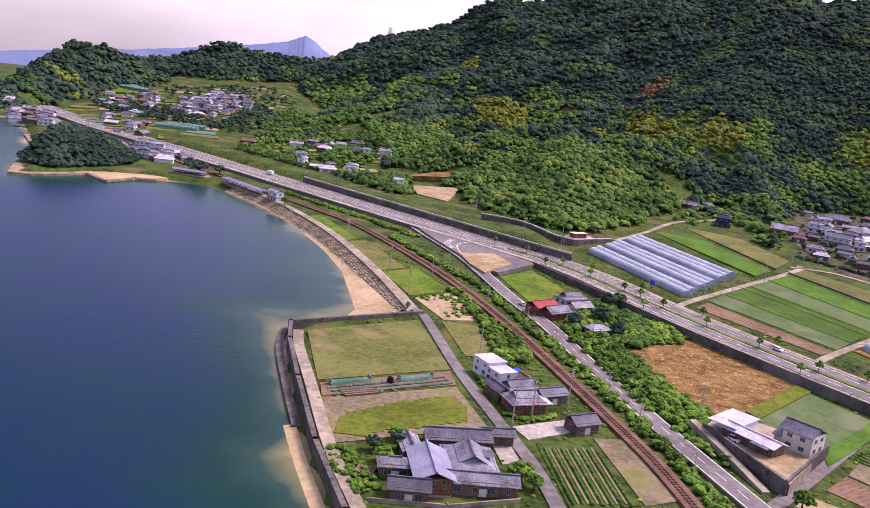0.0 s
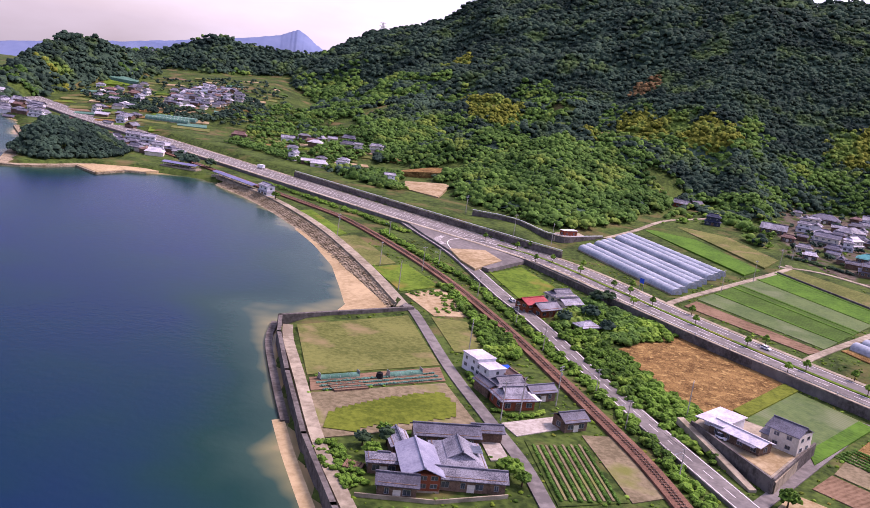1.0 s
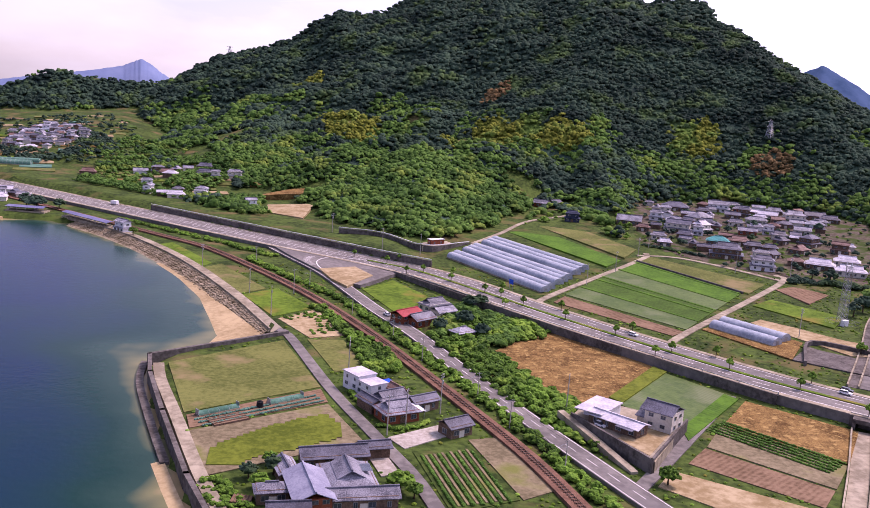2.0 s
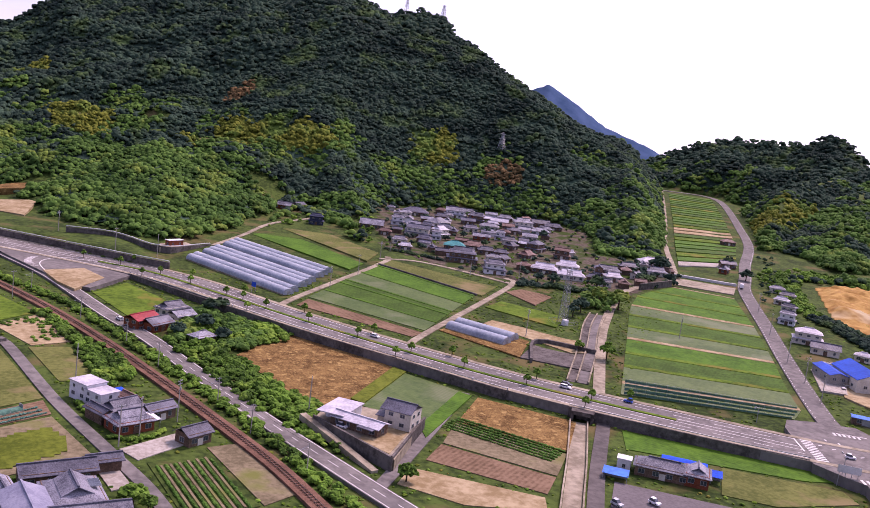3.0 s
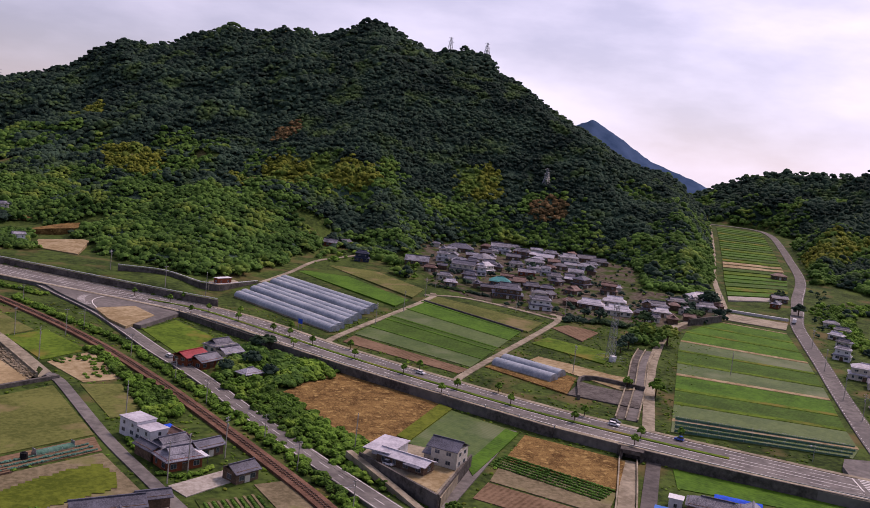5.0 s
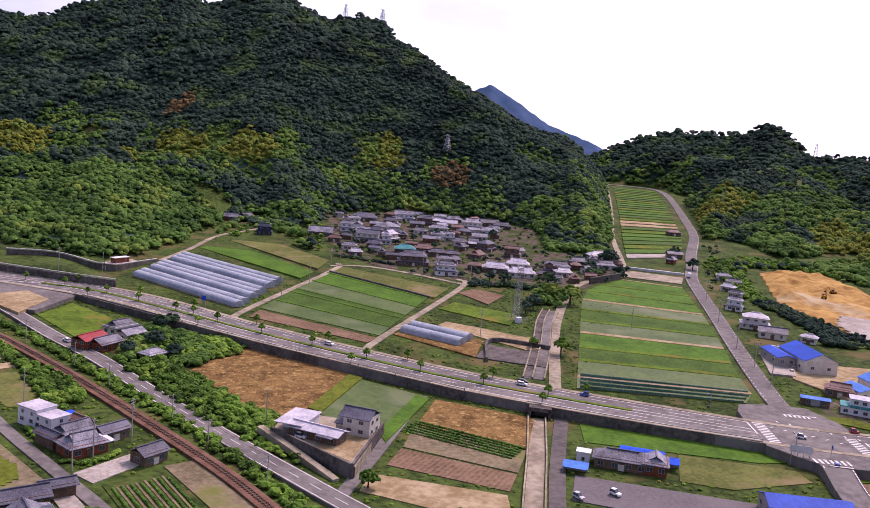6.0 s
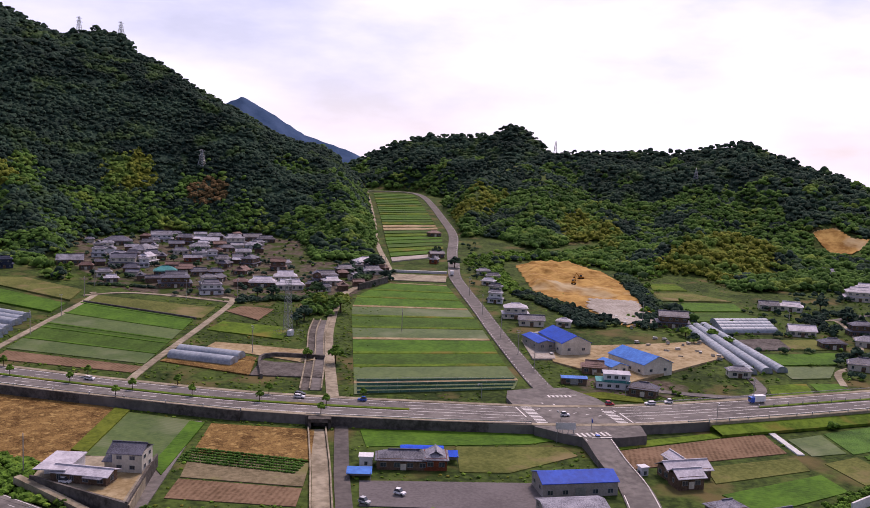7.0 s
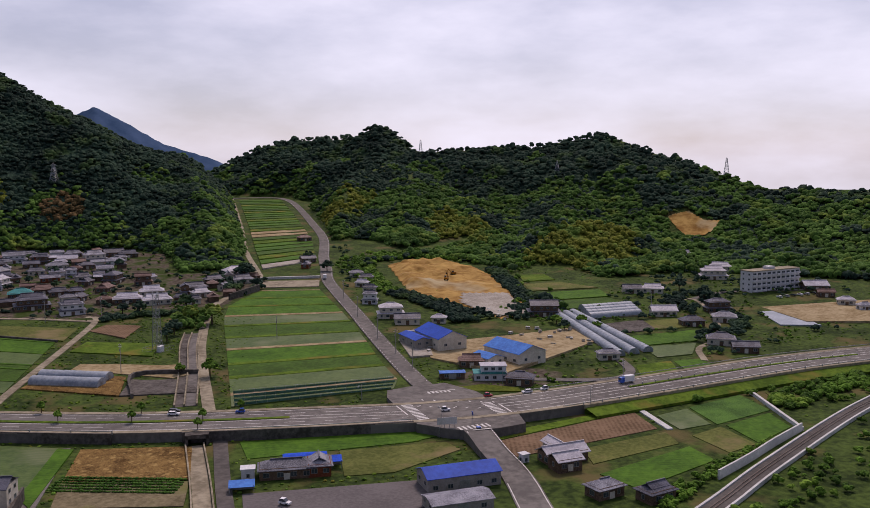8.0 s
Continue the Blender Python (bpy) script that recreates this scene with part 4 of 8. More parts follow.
# ---- fields ----
def drape(name, poly, mat, label, lift=0.2, step=5.0, category="field"):
    """A patch of ground cover that follows the land inside an outline."""
    xs = np.arange(min(q[0] for q in poly) - step, max(q[0] for q in poly) + 2 * step, step)
    ys = np.arange(min(q[1] for q in poly) - step, max(q[1] for q in poly) + 2 * step, step)
    gx, gy = np.meshgrid(xs, ys)
    idx = np.arange(gx.size).reshape(gx.shape)
    quads = np.stack([idx[:-1, :-1], idx[:-1, 1:], idx[1:, 1:], idx[1:, :-1]], -1).reshape(-1, 4)
    mid_x, mid_y = gx.ravel()[quads].mean(1), gy.ravel()[quads].mean(1)
    quads = quads[inside(poly, mid_x, mid_y)]
    used, back = np.unique(quads, return_inverse=True)
    vx, vy = gx.ravel()[used], gy.ravel()[used]
    ob = big_mesh(name, np.stack([vx, vy, land(vx, vy) + lift], -1), back.reshape(-1, 4), mat)
    return tagged(ob, label, category, "", "structure")


def plots(name, poly, turn, wide, deep, mats, label, seed, fill=0.8):
    """Small fields laid out in rows inside an outline."""
    r = random.Random(seed)
    cx, cy = sum(q[0] for q in poly) / len(poly), sum(q[1] for q in poly) / len(poly)
    c, s = math.cos(radians(turn)), math.sin(radians(turn))
    for i in range(-14, 15):
        shift = r.uniform(-0.5, 0.5) * wide
        for j in range(-14, 15):
            u, v = j * wide + shift, i * deep
            x, y = cx + u * c - v * s, cy + u * s + v * c
            if r.random() > fill or not bool(inside(poly, np.array(x), np.array(y))):
                continue
            w, d = wide * r.uniform(0.36, 0.48), deep * r.uniform(0.36, 0.47)
            field(name, [(x + a * c - b * s, y + a * s + b * c) for a, b in ((-w, -d), (w, -d), (w, d), (-w, d))], r.choice(mats), label, r.uniform(0.2, 0.6))


def field(name, pts, mat, label, lift=0.25, wall=None, level=0.5):
    """A level plot of land with low banks, cut to the lie of the land."""
    zs = [ground(*p) for p in pts]
    cx, cy = sum(p[0] for p in pts) / len(pts), sum(p[1] for p in pts) / len(pts)
    tops = [(1 - level) * z + level * (sum(zs) / len(zs)) + lift for z in zs] if wall is None else [max(zs) + lift] * len(pts)
    low = min(zs) - 1.0
    ob = setting(name, Shape().prism([tuple(p) for p in pts], low, tops), mat, label, "field")
    return ob


FIELDS = [
    ("walled_field", [(-41, 303), (-3, 334), (10, 281), (-30, 256)], M_OLIVE, "thin olive grass field inside the sea wall"),
    ("walled_paddy", [(-21, 212), (-27, 242), (12, 265), (21, 236)], M_BARE, "half-bare green field inside the sea wall"),
    ("vegetable_garden_bed", [(-29, 254), (10, 279), (12, 267), (-27, 244)], M_SOIL, "vegetable beds beside a plastic net row"),
    ("shore_field", [(-81, 517), (-71, 531), (-43, 475), (-49, 462)], M_GRASS, "green shore field beside the railway"),
    ("shore_field_middle", [(-48, 460), (-38, 474), (-13, 420), (-24, 408)], M_OLIVE, "thin olive field beside the shore road"),
    ("shore_field_south", [(-23, 406), (-8, 421), (9, 386), (-8, 369)], M_GRASS, "green field beside the shore road"),
    ("orchard_plot", [(-6, 366), (10, 383), (22, 344), (7, 338)], M_DRY, "bare earth orchard plot with low shrubs"),
    ("lane_meadow", [(6, 336), (20, 336), (26, 300), (15, 297)], M_OLIVE, "grass plot beside the lane"),
    ("white_yard", [(28, 239), (44, 249), (46, 241), (32, 231)], M_GRAVEL, "pale gravel yard by the lane"),
    ("row_garden", [(34, 229), (50, 237), (57, 200), (39, 193)], M_LAND, "garden plot planted in long rows"),
    ("railside_grass", [(51, 238), (60, 240), (67, 205), (58, 200)], M_BARE, "rough grass beside the railway"),
    ("triangle_plot", [(18, 466), (27, 482), (47, 466), (31, 436)], M_DRY, "bare straw-coloured plot inside the junction"),
    ("junction_green", [(33, 426), (50, 450), (64, 416), (46, 377)], M_GRASS, "bright green paddy beside the coast road"),
    ("bare_field", [(78, 328), (111, 366), (136, 313), (107, 274), (90, 260)], M_STUBBLE, "fallow field of dry red-brown weeds"),
    ("wall_house_paddy", [(137, 307), (151, 283), (119, 247), (107, 272)], M_PADDY, "flooded paddy with thin rice"),
    ("greenhouse_field", [(142, 586), (165, 609), (190, 500), (175, 482)], M_PADDY_GREEN, "deep green field beside the greenhouses"),
    ("strip_field", [(169, 610), (192, 632), (212, 533), (194, 505)], M_OLIVE, "pale striped vegetable field"),
    ("village_paddy_upper", [(200, 505), (213, 514), (253, 445), (230, 421)], M_OLIVE, "thin upper paddy below the village"),
    ("roadside_strip", [(123, 406), (132, 418), (168, 357), (160, 351)], M_SOIL, "brown tilled strip beside the highway"),
    ("mast_field", [(221, 399), (239, 413), (257, 379), (240, 360)], M_GRASS, "green plot below the village"),
    ("sand_plot", [(205, 370), (213, 376), (241, 339), (232, 321), (224, 322)], M_DRY, "bare sandy plot"),
    ("greenhouse_plot", [(177, 360), (199, 375), (214, 341), (196, 318)], M_STUBBLE, "brown plot round the small greenhouse"),
    ("cut_bank", [(215, 338), (228, 316), (219, 297), (196, 318)], M_CONCRETE_DARK, "dark cut bank above the highway"),
    ("underpass_field", [(155, 276), (180, 249), (160, 223), (135, 252)], M_STUBBLE, "dry brown field beside the underpass"),
    ("vegetable_field", [(134, 251), (159, 222), (146, 207), (122, 235)], M_BARE, "vegetable field in dark green rows"),
    ("tilled_field", [(121, 234), (145, 206), (136, 196), (111, 223)], M_SOIL, "tilled brown soil field"),
    ("roadside_lawn", [(193, 240), (240, 200), (240, 190), (229, 193), (183, 224)], M_PADDY_GREEN, "bright green strip below the highway wall"),
    ("house_paddy", [(207, 206), (236, 184), (233, 175), (203, 178), (191, 188)], M_OLIVE, "shallow paddy beside the farmhouse"),
    ("car_park", [(162, 201), (203, 167), (192, 148), (150, 186)], M_LOT, "empty asphalt car park"),
    ("east_tilled_field", [(248, 170), (308, 149), (294, 133), (238, 156)], M_SOIL, "tilled pinkish soil field"),
    ("east_bank", [(252, 176), (312, 154), (309, 150), (248, 171)], M_GRASS, "grassy bank below the highway"),
    ("east_grey_paddy", [(258, 143), (292, 129), (283, 120), (247, 133)], M_OLIVE, "greyish shallow paddy"),
    ("east_green_paddy", [(240, 127), (282, 116), (274, 104), (236, 112)], M_PADDY_GREEN, "bright green rice paddy"),
    ("far_east_paddy", [(309, 140), (325, 135), (311, 120), (298, 126)], M_PADDY, "small grey-green paddy"),
    ("far_east_rows", [(327, 135), (357, 126), (342, 109), (312, 118)], M_VEG, "dark green vegetable plot"),
    ("far_east_olive", [(294, 120), (310, 116), (298, 99), (284, 103)], M_OLIVE, "thin olive paddy"),
    ("far_east_bright", [(313, 115), (338, 108), (325, 96), (300, 99)], M_PADDY_GREEN, "bright green paddy"),
    ("stone_yard", [(345, 302), (362, 296), (322, 258), (313, 264)], M_GRAVEL, "pale gravel yard beside the workshop"),
    ("workshop_yard", [(360, 300), (410, 276), (420, 214), (318, 214), (318, 256)], M_DRY, "dusty works yard between the blue roofs"),
    ("upper_paddy", [(489, 310), (529, 282), (511, 265), (471, 289)], M_PADDY_GREEN, "bright green paddy below the bamboo hill"),
    ("upper_paddy_low", [(470, 288), (510, 264), (491, 247), (453, 269)], M_PADDY_DARK, "deep green paddy below the bamboo hill"),
    ("terrace_paddy", [(515, 333), (536, 319), (532, 285), (491, 312)], M_OLIVE, "olive terraced paddy below the bamboo hill"),
    ("terrace_paddy_high", [(545, 357), (556, 342), (539, 322), (518, 335)], M_GRASS, "grassy terrace above the paddies"),
    ("grey_terrace", [(439, 234), (462, 219), (444, 203), (420, 214)], M_CONCRETE_DARK, "grey netted terraces below the greenhouse"),
    ("yellow_meadow", [(460, 218), (481, 205), (460, 192), (443, 204)], M_OLIVE, "yellow-green meadow among the houses"),
    ("greenhouse_paddy", [(419, 209), (459, 187), (435, 176), (409, 191)], M_PADDY_GREEN, "green paddy beside the long greenhouses"),
    ("greenhouse_paddy_low", [(405, 192), (431, 175), (407, 167), (390, 177)], M_PADDY, "grey-green paddy beside the long greenhouses"),
    ("corner_meadow", [(374, 181), (389, 170), (371, 157), (353, 167)], M_GRASS, "rough yellow-green meadow above the highway"),
    ("corner_green", [(390, 169), (403, 161), (393, 151), (379, 159)], M_PADDY_GREEN, "small green plot above the highway"),
    ("verge_garden", [(292, 228), (300, 216), (306, 200), (302, 196), (290, 212), (286, 222)], M_WEED, "weedy yellow-green garden strip beside the crossroads"),
    ("straw_plot", [(104, 218), (134, 194), (130, 186), (109, 193), (96, 208)], M_DRY, "straw-coloured bare plot beside the lane"),
    ("village_garden", [(250, 431), (268, 440), (274, 420), (252, 401)], M_SOIL, "brown kitchen garden below the village"),
    ("film_sheet", [(542, 187), (554, 179), (512, 137), (499, 155)], M_FILM, "field covered with pale blue plastic film"),
    ("bank_meadow", [(367, 119), (384, 108), (370, 99), (348, 104)], M_OLIVE, "yellow-green meadow between highway and railway"),
    ("apartment_lot", [(556, 196), (604, 170), (640, 120), (548, 108), (516, 146)], M_DRY, "brown open lot below the apartment block"),
    ("hut_field", [(-22, 672), (12, 672), (4, 612), (-22, 632)], M_DRY, "pale terraced plot on the hillside"),
    ("hillside_clearing", [(-32, 697), (-8, 730), (23, 737), (18, 704)], M_STUBBLE, "brown cleared hillside"),
]
for name, pts, mat, label in FIELDS:
    field(name, pts, mat, label)
field("paddy_verge", [(120, 249), (150, 282), (153, 277), (118, 239)], M_PADDY_GREEN, "bright grass verge beside the flooded paddy", 0.6, None, 0.0)
field("fallow_verge", [(106, 276), (136, 312), (139, 306), (109, 271)], M_WEED, "green bank between fallow field and paddy", 0.7, None, 0.0)

E0, E1, F0, F1 = Vector((133, 421)), Vector((197, 497)), Vector((170, 360)), Vector((226, 422))
for u, v, mat in ((0, 0.2, M_PADDY), (0.205, 0.42, M_PADDY_DARK), (0.425, 0.5, M_PADDY_DARK), (0.505, 0.74, M_PADDY), (0.745, 1.0, M_PADDY_GREEN)):
    field("village_paddy", [tuple(E0.lerp(E1, u)), tuple(F0.lerp(F1, u)), tuple(F0.lerp(F1, v)), tuple(E0.lerp(E1, v))], mat, "broad rice paddy below the village", 0.3, None, 0.1)
    field("paddy_bank", [tuple(E0.lerp(E1, v - 0.008)), tuple(F0.lerp(F1, v - 0.008)), tuple(F0.lerp(F1, v + 0.012)), tuple(E0.lerp(E1, v + 0.012))], M_PADDY_GREEN, "low grassy bank between the paddies", 0.5, None, 0.0)
drape("weed_patch", [(-20, 219), (-19, 232), (-8, 243), (4, 253), (11, 256), (15, 248), (16, 240), (6, 231), (-6, 225), (-12, 219)], M_WEED, "olive green weeds in the half-bare field", 0.42, 1.6)

# the long terraced field between the canal lane and the valley road
FIELD_LEFT, FIELD_RIGHT = [(214.5, 271), (265, 337), (309, 395), (338, 426), (378, 443)], [(271, 238), (282, 245), (299, 270), (326, 305), (360, 352), (403, 416)]


def side(line, u):
    """The point a share u of the way along a line."""
    p = [Vector(q) for q in line]
    runs = [(b - a).length for a, b in zip(p[:-1], p[1:])]
    want = min(max(u, 0.0), 1.0) * sum(runs)
    for a, b, r in zip(p[:-1], p[1:], runs):
        if want <= r:
            return a.lerp(b, want / r)
        want -= r
    return p[-1]


CUTS = [0.0, 0.07, 0.17, 0.26, 0.37, 0.47, 0.58, 0.68, 0.79, 0.89, 1.0]
for k in range(10):
    u, v = CUTS[k] + 0.004, CUTS[k + 1] - 0.008
    q = [side(FIELD_LEFT, u), side(FIELD_RIGHT, u), side(FIELD_RIGHT, v), side(FIELD_LEFT, v)]
    field("terraced_paddy", [(p.x, p.y) for p in q], (M_PADDY, M_PADDY, M_PADDY_DARK, M_PADDY_GREEN, M_PADDY, M_PADDY_DARK, M_PADDY, M_PADDY_GREEN, M_PADDY_GREEN, M_PADDY_GREEN)[k], "green terraced paddy between lane and valley road", 0.35, None, 0.12)
    p = [side(FIELD_LEFT, v), side(FIELD_RIGHT, v), side(FIELD_RIGHT, CUTS[k + 1] + 0.008), side(FIELD_LEFT, CUTS[k + 1] + 0.008)]
    field("paddy_bank", [(w.x, w.y) for w in p], M_GRASS if k % 3 else M_DRY, "low grassy bank between the paddies", 0.45, None, 0.0)


TERRACE_LEFT = [(432, 505), (493, 585), (593, 712), (720, 877), (790, 968)]
TERRACE_RIGHT = [(486, 505), (572, 600), (655, 704), (726, 794), (826, 925)]
for k in range(26):
    u, v = k / 26, (k + 0.9) / 26
    q = [side(TERRACE_LEFT, u), side(TERRACE_RIGHT, u), side(TERRACE_RIGHT, v), side(TERRACE_LEFT, v)]
    mat = M_DRY if k in (8, 9) else M_GRAVEL if k == 0 else (M_PADDY_GREEN, M_PADDY_GREEN, M_GRASS, M_PADDY_DARK)[k % 4]
    field("valley_terrace", [(p.x, p.y) for p in q], mat, "narrow pale bare terrace in the valley" if k in (0, 8, 9) else "narrow green valley terrace", 0.5)

drape("village_earth", [(232, 520), (225, 566), (240, 610), (285, 735), (370, 735), (432, 680), (436, 630), (380, 540), (428, 512), (395, 456), (330, 424), (290, 446), (262, 452)], M_EARTH, "trodden pale earth and concrete between the village houses", 0.12, 4.0)
plots("far_plot", [(-365, 860), (-410, 1000), (-398, 1120), (-330, 1195), (-235, 1190), (-180, 1040), (-190, 870), (-235, 780), (-300, 800)], 14, 36, 22, [M_OLIVE, M_OLIVE, M_GRASS, M_GRASS, M_PADDY_DARK, M_STUBBLE, M_SOIL, M_DRY, M_NET], "small far field on the terraced slope", 3, 0.92)
plots("slope_plot", [(-170, 850), (-60, 880), (-20, 780), (-60, 680), (-150, 740)], 10, 30, 16, [M_OLIVE, M_GRASS, M_STUBBLE, M_DRY], "small terraced plot on the slope above the highway", 5, 0.6)
drape("roadside_earth", [(288, 214), (300, 234), (330, 222), (346, 196), (332, 186), (306, 202)], M_EARTH, "dusty verge and yards beside the crossroads", 0.15, 4.0)

# ---- woods ----
def lump(seed, flat=0.8):
    """A rough twenty-sided lump of leaves, unit size."""
    g = (1 + 5 ** 0.5) / 2
    v = np.array([(-1, g, 0), (1, g, 0), (-1, -g, 0), (1, -g, 0), (0, -1, g), (0, 1, g), (0, -1, -g), (0, 1, -g), (g, 0, -1), (g, 0, 1), (-g, 0, -1), (-g, 0, 1)], float)
    v /= np.linalg.norm(v[0])
    r = np.random.RandomState(seed)
    v *= r.uniform(0.7, 1.2, (12, 1))
    v[:, 2] *= flat
    f = np.array([(0, 11, 5), (0, 5, 1), (0, 1, 7), (0, 7, 10), (0, 10, 11), (1, 5, 9), (5, 11, 4), (11, 10, 2), (10, 7, 6), (7, 1, 8), (3, 9, 4), (3, 4, 2), (3, 2, 6), (3, 6, 8), (3, 8, 9), (4, 9, 5), (2, 4, 11), (6, 2, 10), (8, 6, 7), (9, 8, 1)])
    return v, f


def crown(seed, lumps, tall=0.75):
    """Several lumps heaped into one crown of unit radius."""
    r = np.random.RandomState(seed)
    vs, fs, k = [], [], 0
    for i in range(lumps):
        v, f = lump(seed * 31 + i)
        if lumps == 1:
            size, off = 1.0, np.zeros(3)
        else:
            a, rad = i * 2.4 + r.uniform(0, 1), 0.62 * math.sqrt((i + 0.2) / lumps)
            size = r.uniform(0.42, 0.62) if i else 0.66
            off = np.array([rad * math.cos(a), rad * math.sin(a), tall * (0.55 - 0.8 * rad * rad) + r.uniform(-0.15, 0.15)])
        vs.append(v * size + off)
        fs.append(f + k)
        k += 12
    v, f = np.concatenate(vs), np.concatenate(fs)
    way = np.cross(v[f[:, 1]] - v[f[:, 0]], v[f[:, 2]] - v[f[:, 0]])
    return v, f[way[:, 2] > -0.45 * np.linalg.norm(way, axis=1)]  # no leaves below a crown


CROWNS = {n: [crown(s + 10 * n, n) for s in range(7)] for n in (1, 3, 5, 9)}


def wood(name, places, sizes, lumps, mat, label, tall=1.0, category="forest", seed=1, smooth_faces=False):
    """One joined stand of crowns at the places (x, y, z)."""
    r = np.random.RandomState(seed)
    vs, fs, k = [], [], 0
    for (x, y, z), s in zip(places, sizes):
        v, f = CROWNS[lumps][r.randint(7)]
        a = r.uniform(0, 6.28)
        c, n = math.cos(a), math.sin(a)
        q = np.empty_like(v)
        q[:, 0], q[:, 1] = (v[:, 0] * c - v[:, 1] * n) * s + x, (v[:, 0] * n + v[:, 1] * c) * s + y
        q[:, 2] = v[:, 2] * s * tall * r.uniform(0.85, 1.2) + z
        vs.append(q)
        fs.append(f + k)
        k += len(v)
    ob = big_mesh(name, np.concatenate(vs), np.concatenate(fs), mat, smooth_faces)
    return tagged(ob, label, category, "", "stuff")


BAMBOO = [
    [(13, 1013), (33, 985), (79, 962), (72, 880), (31, 905)], [(118, 800), (165, 880), (190, 885), (221, 862), (260, 806), (268, 784), (227, 788), (188, 840), (135, 786)], [(344, 826), (396, 835), (385, 792), (348, 790)], [(-15, 1179), (22, 1145), (27, 1108), (-11, 1144)],
    [(668, 692), (728, 680), (744, 670), (640, 618), (615, 622)], [(676, 552), (745, 566), (701, 493), (632, 451), (637, 497)], [(575, 371), (631, 388), (690, 388), (740, 382), (705, 340), (651, 322), (549, 328)],
    [(-480, 1040), (-440, 1060), (-430, 1020)],
]
CLEAR = [  # open ground inside the woods
    [(-24, 676), (16, 676), (8, 606), (-24, 628)], [(-32, 697), (-8, 730), (23, 740), (18, 704), (-4, 690)], [(108, 935), (131, 916), (127, 900), (110, 918)], [(168, 745), (190, 742), (200, 719), (189, 707), (174, 727)], [(-142, 965), (-92, 935), (-77, 866), (-60, 842), (-67, 809), (-115, 848)], [(100, 548), (165, 630), (200, 690), (225, 600), (140, 575)],
    [(-425, 1010), (-400, 1130), (-330, 1200), (-235, 1195), (-180, 1040), (-195, 860), (-330, 830)], [(-190, 790), (-100, 850), (-60, 800), (-40, 700), (-90, 670)],
    [(230, 500), (225, 560), (285, 725), (370, 725), (430, 680), (430, 620), (388, 545), (425, 515), (395, 450), (290, 420)],
    [(425, 500), (484, 590), (583, 720), (710, 886), (762, 962), (720, 1016), (740, 1040), (820, 1008), (852, 968), (842, 925), (745, 780), (590, 588), (520, 515)], [(425, 260), (430, 375), (505, 460), (558, 455), (552, 395)],
    [(852, 382), (872, 366), (862, 343), (870, 322), (822, 324), (812, 344), (826, 364)], [(470, 250), (475, 300), (540, 370), (575, 345), (555, 270)],
    [(-90, 960), (-50, 985), (-40, 955), (-80, 935)],
]
GROVES = [[(-110, 720), (-70, 650), (-30, 615), (-26, 690), (-70, 740)], [(16, 680), (60, 570), (100, 560), (150, 640), (100, 760), (20, 720)], [(430, 250), (450, 262), (560, 350), (545, 372)], [(570, 300), (640, 260), (780, 260), (860, 330), (720, 330), (600, 350)],
          [(430, 378), (500, 465), (560, 470), (640, 470), (600, 380), (560, 370), (560, 455), (505, 470)], [(214, 560), (240, 700), (200, 700), (165, 640), (200, 620)], [(388, 545), (432, 620), (480, 600), (424, 512)], [(-640, 860), (-470, 890), (-420, 960), (-430, 1000), (-440, 1100), (-640, 1150)], [(640, 430), (660, 490), (860, 520), (920, 440), (850, 405), (830, 335), (700, 300), (630, 300), (700, 420)], [(650, 240), (700, 262), (900, 345), (1080, 220), (1080, -100), (800, 30), (690, 140)]]
rs = np.random.RandomState(8)


def scatter(x0, x1, y0, y1, gap):
    gx, gy = np.meshgrid(np.arange(x0, x1, gap), np.arange(y0, y1, gap))
    gx = gx + rs.uniform(-0.45, 0.45, gx.shape) * gap
    gy = gy + rs.uniform(-0.45, 0.45, gy.shape) * gap
    return gx.ravel(), gy.ravel()


def wooded(x, y, low=4.5):
    """Where the hills carry trees: above the flat land or in a grove, outside clearings, on the slopes that face the bay."""
    hill, base = ridge_height(x, y), flat_land(x, y)
    ok = (hill - 2 > base + 0.5) & (hill > low)
    for poly in GROVES:
        ok |= inside(poly, x, y)
    for poly in CLEAR:
        ok &= ~inside(poly, x, y)
    ok &= (np.abs(along(VALLEY_ROAD, x, y)[0]) > 9) & ((np.abs(along(ROAD, x, y)[0]) > 20) | (y > 950))
    e = 12.0
    z = land(x, y)
    gx, gy = (land(x + e, y) - z) / e, (land(x, y + e) - z) / e
    d = np.hypot(x, y)
    ok &= (gx * x + gy * y) / d > np.where((x > 300) & (x < 760) & (y < 950), -0.45, -0.1)
    return ok, z


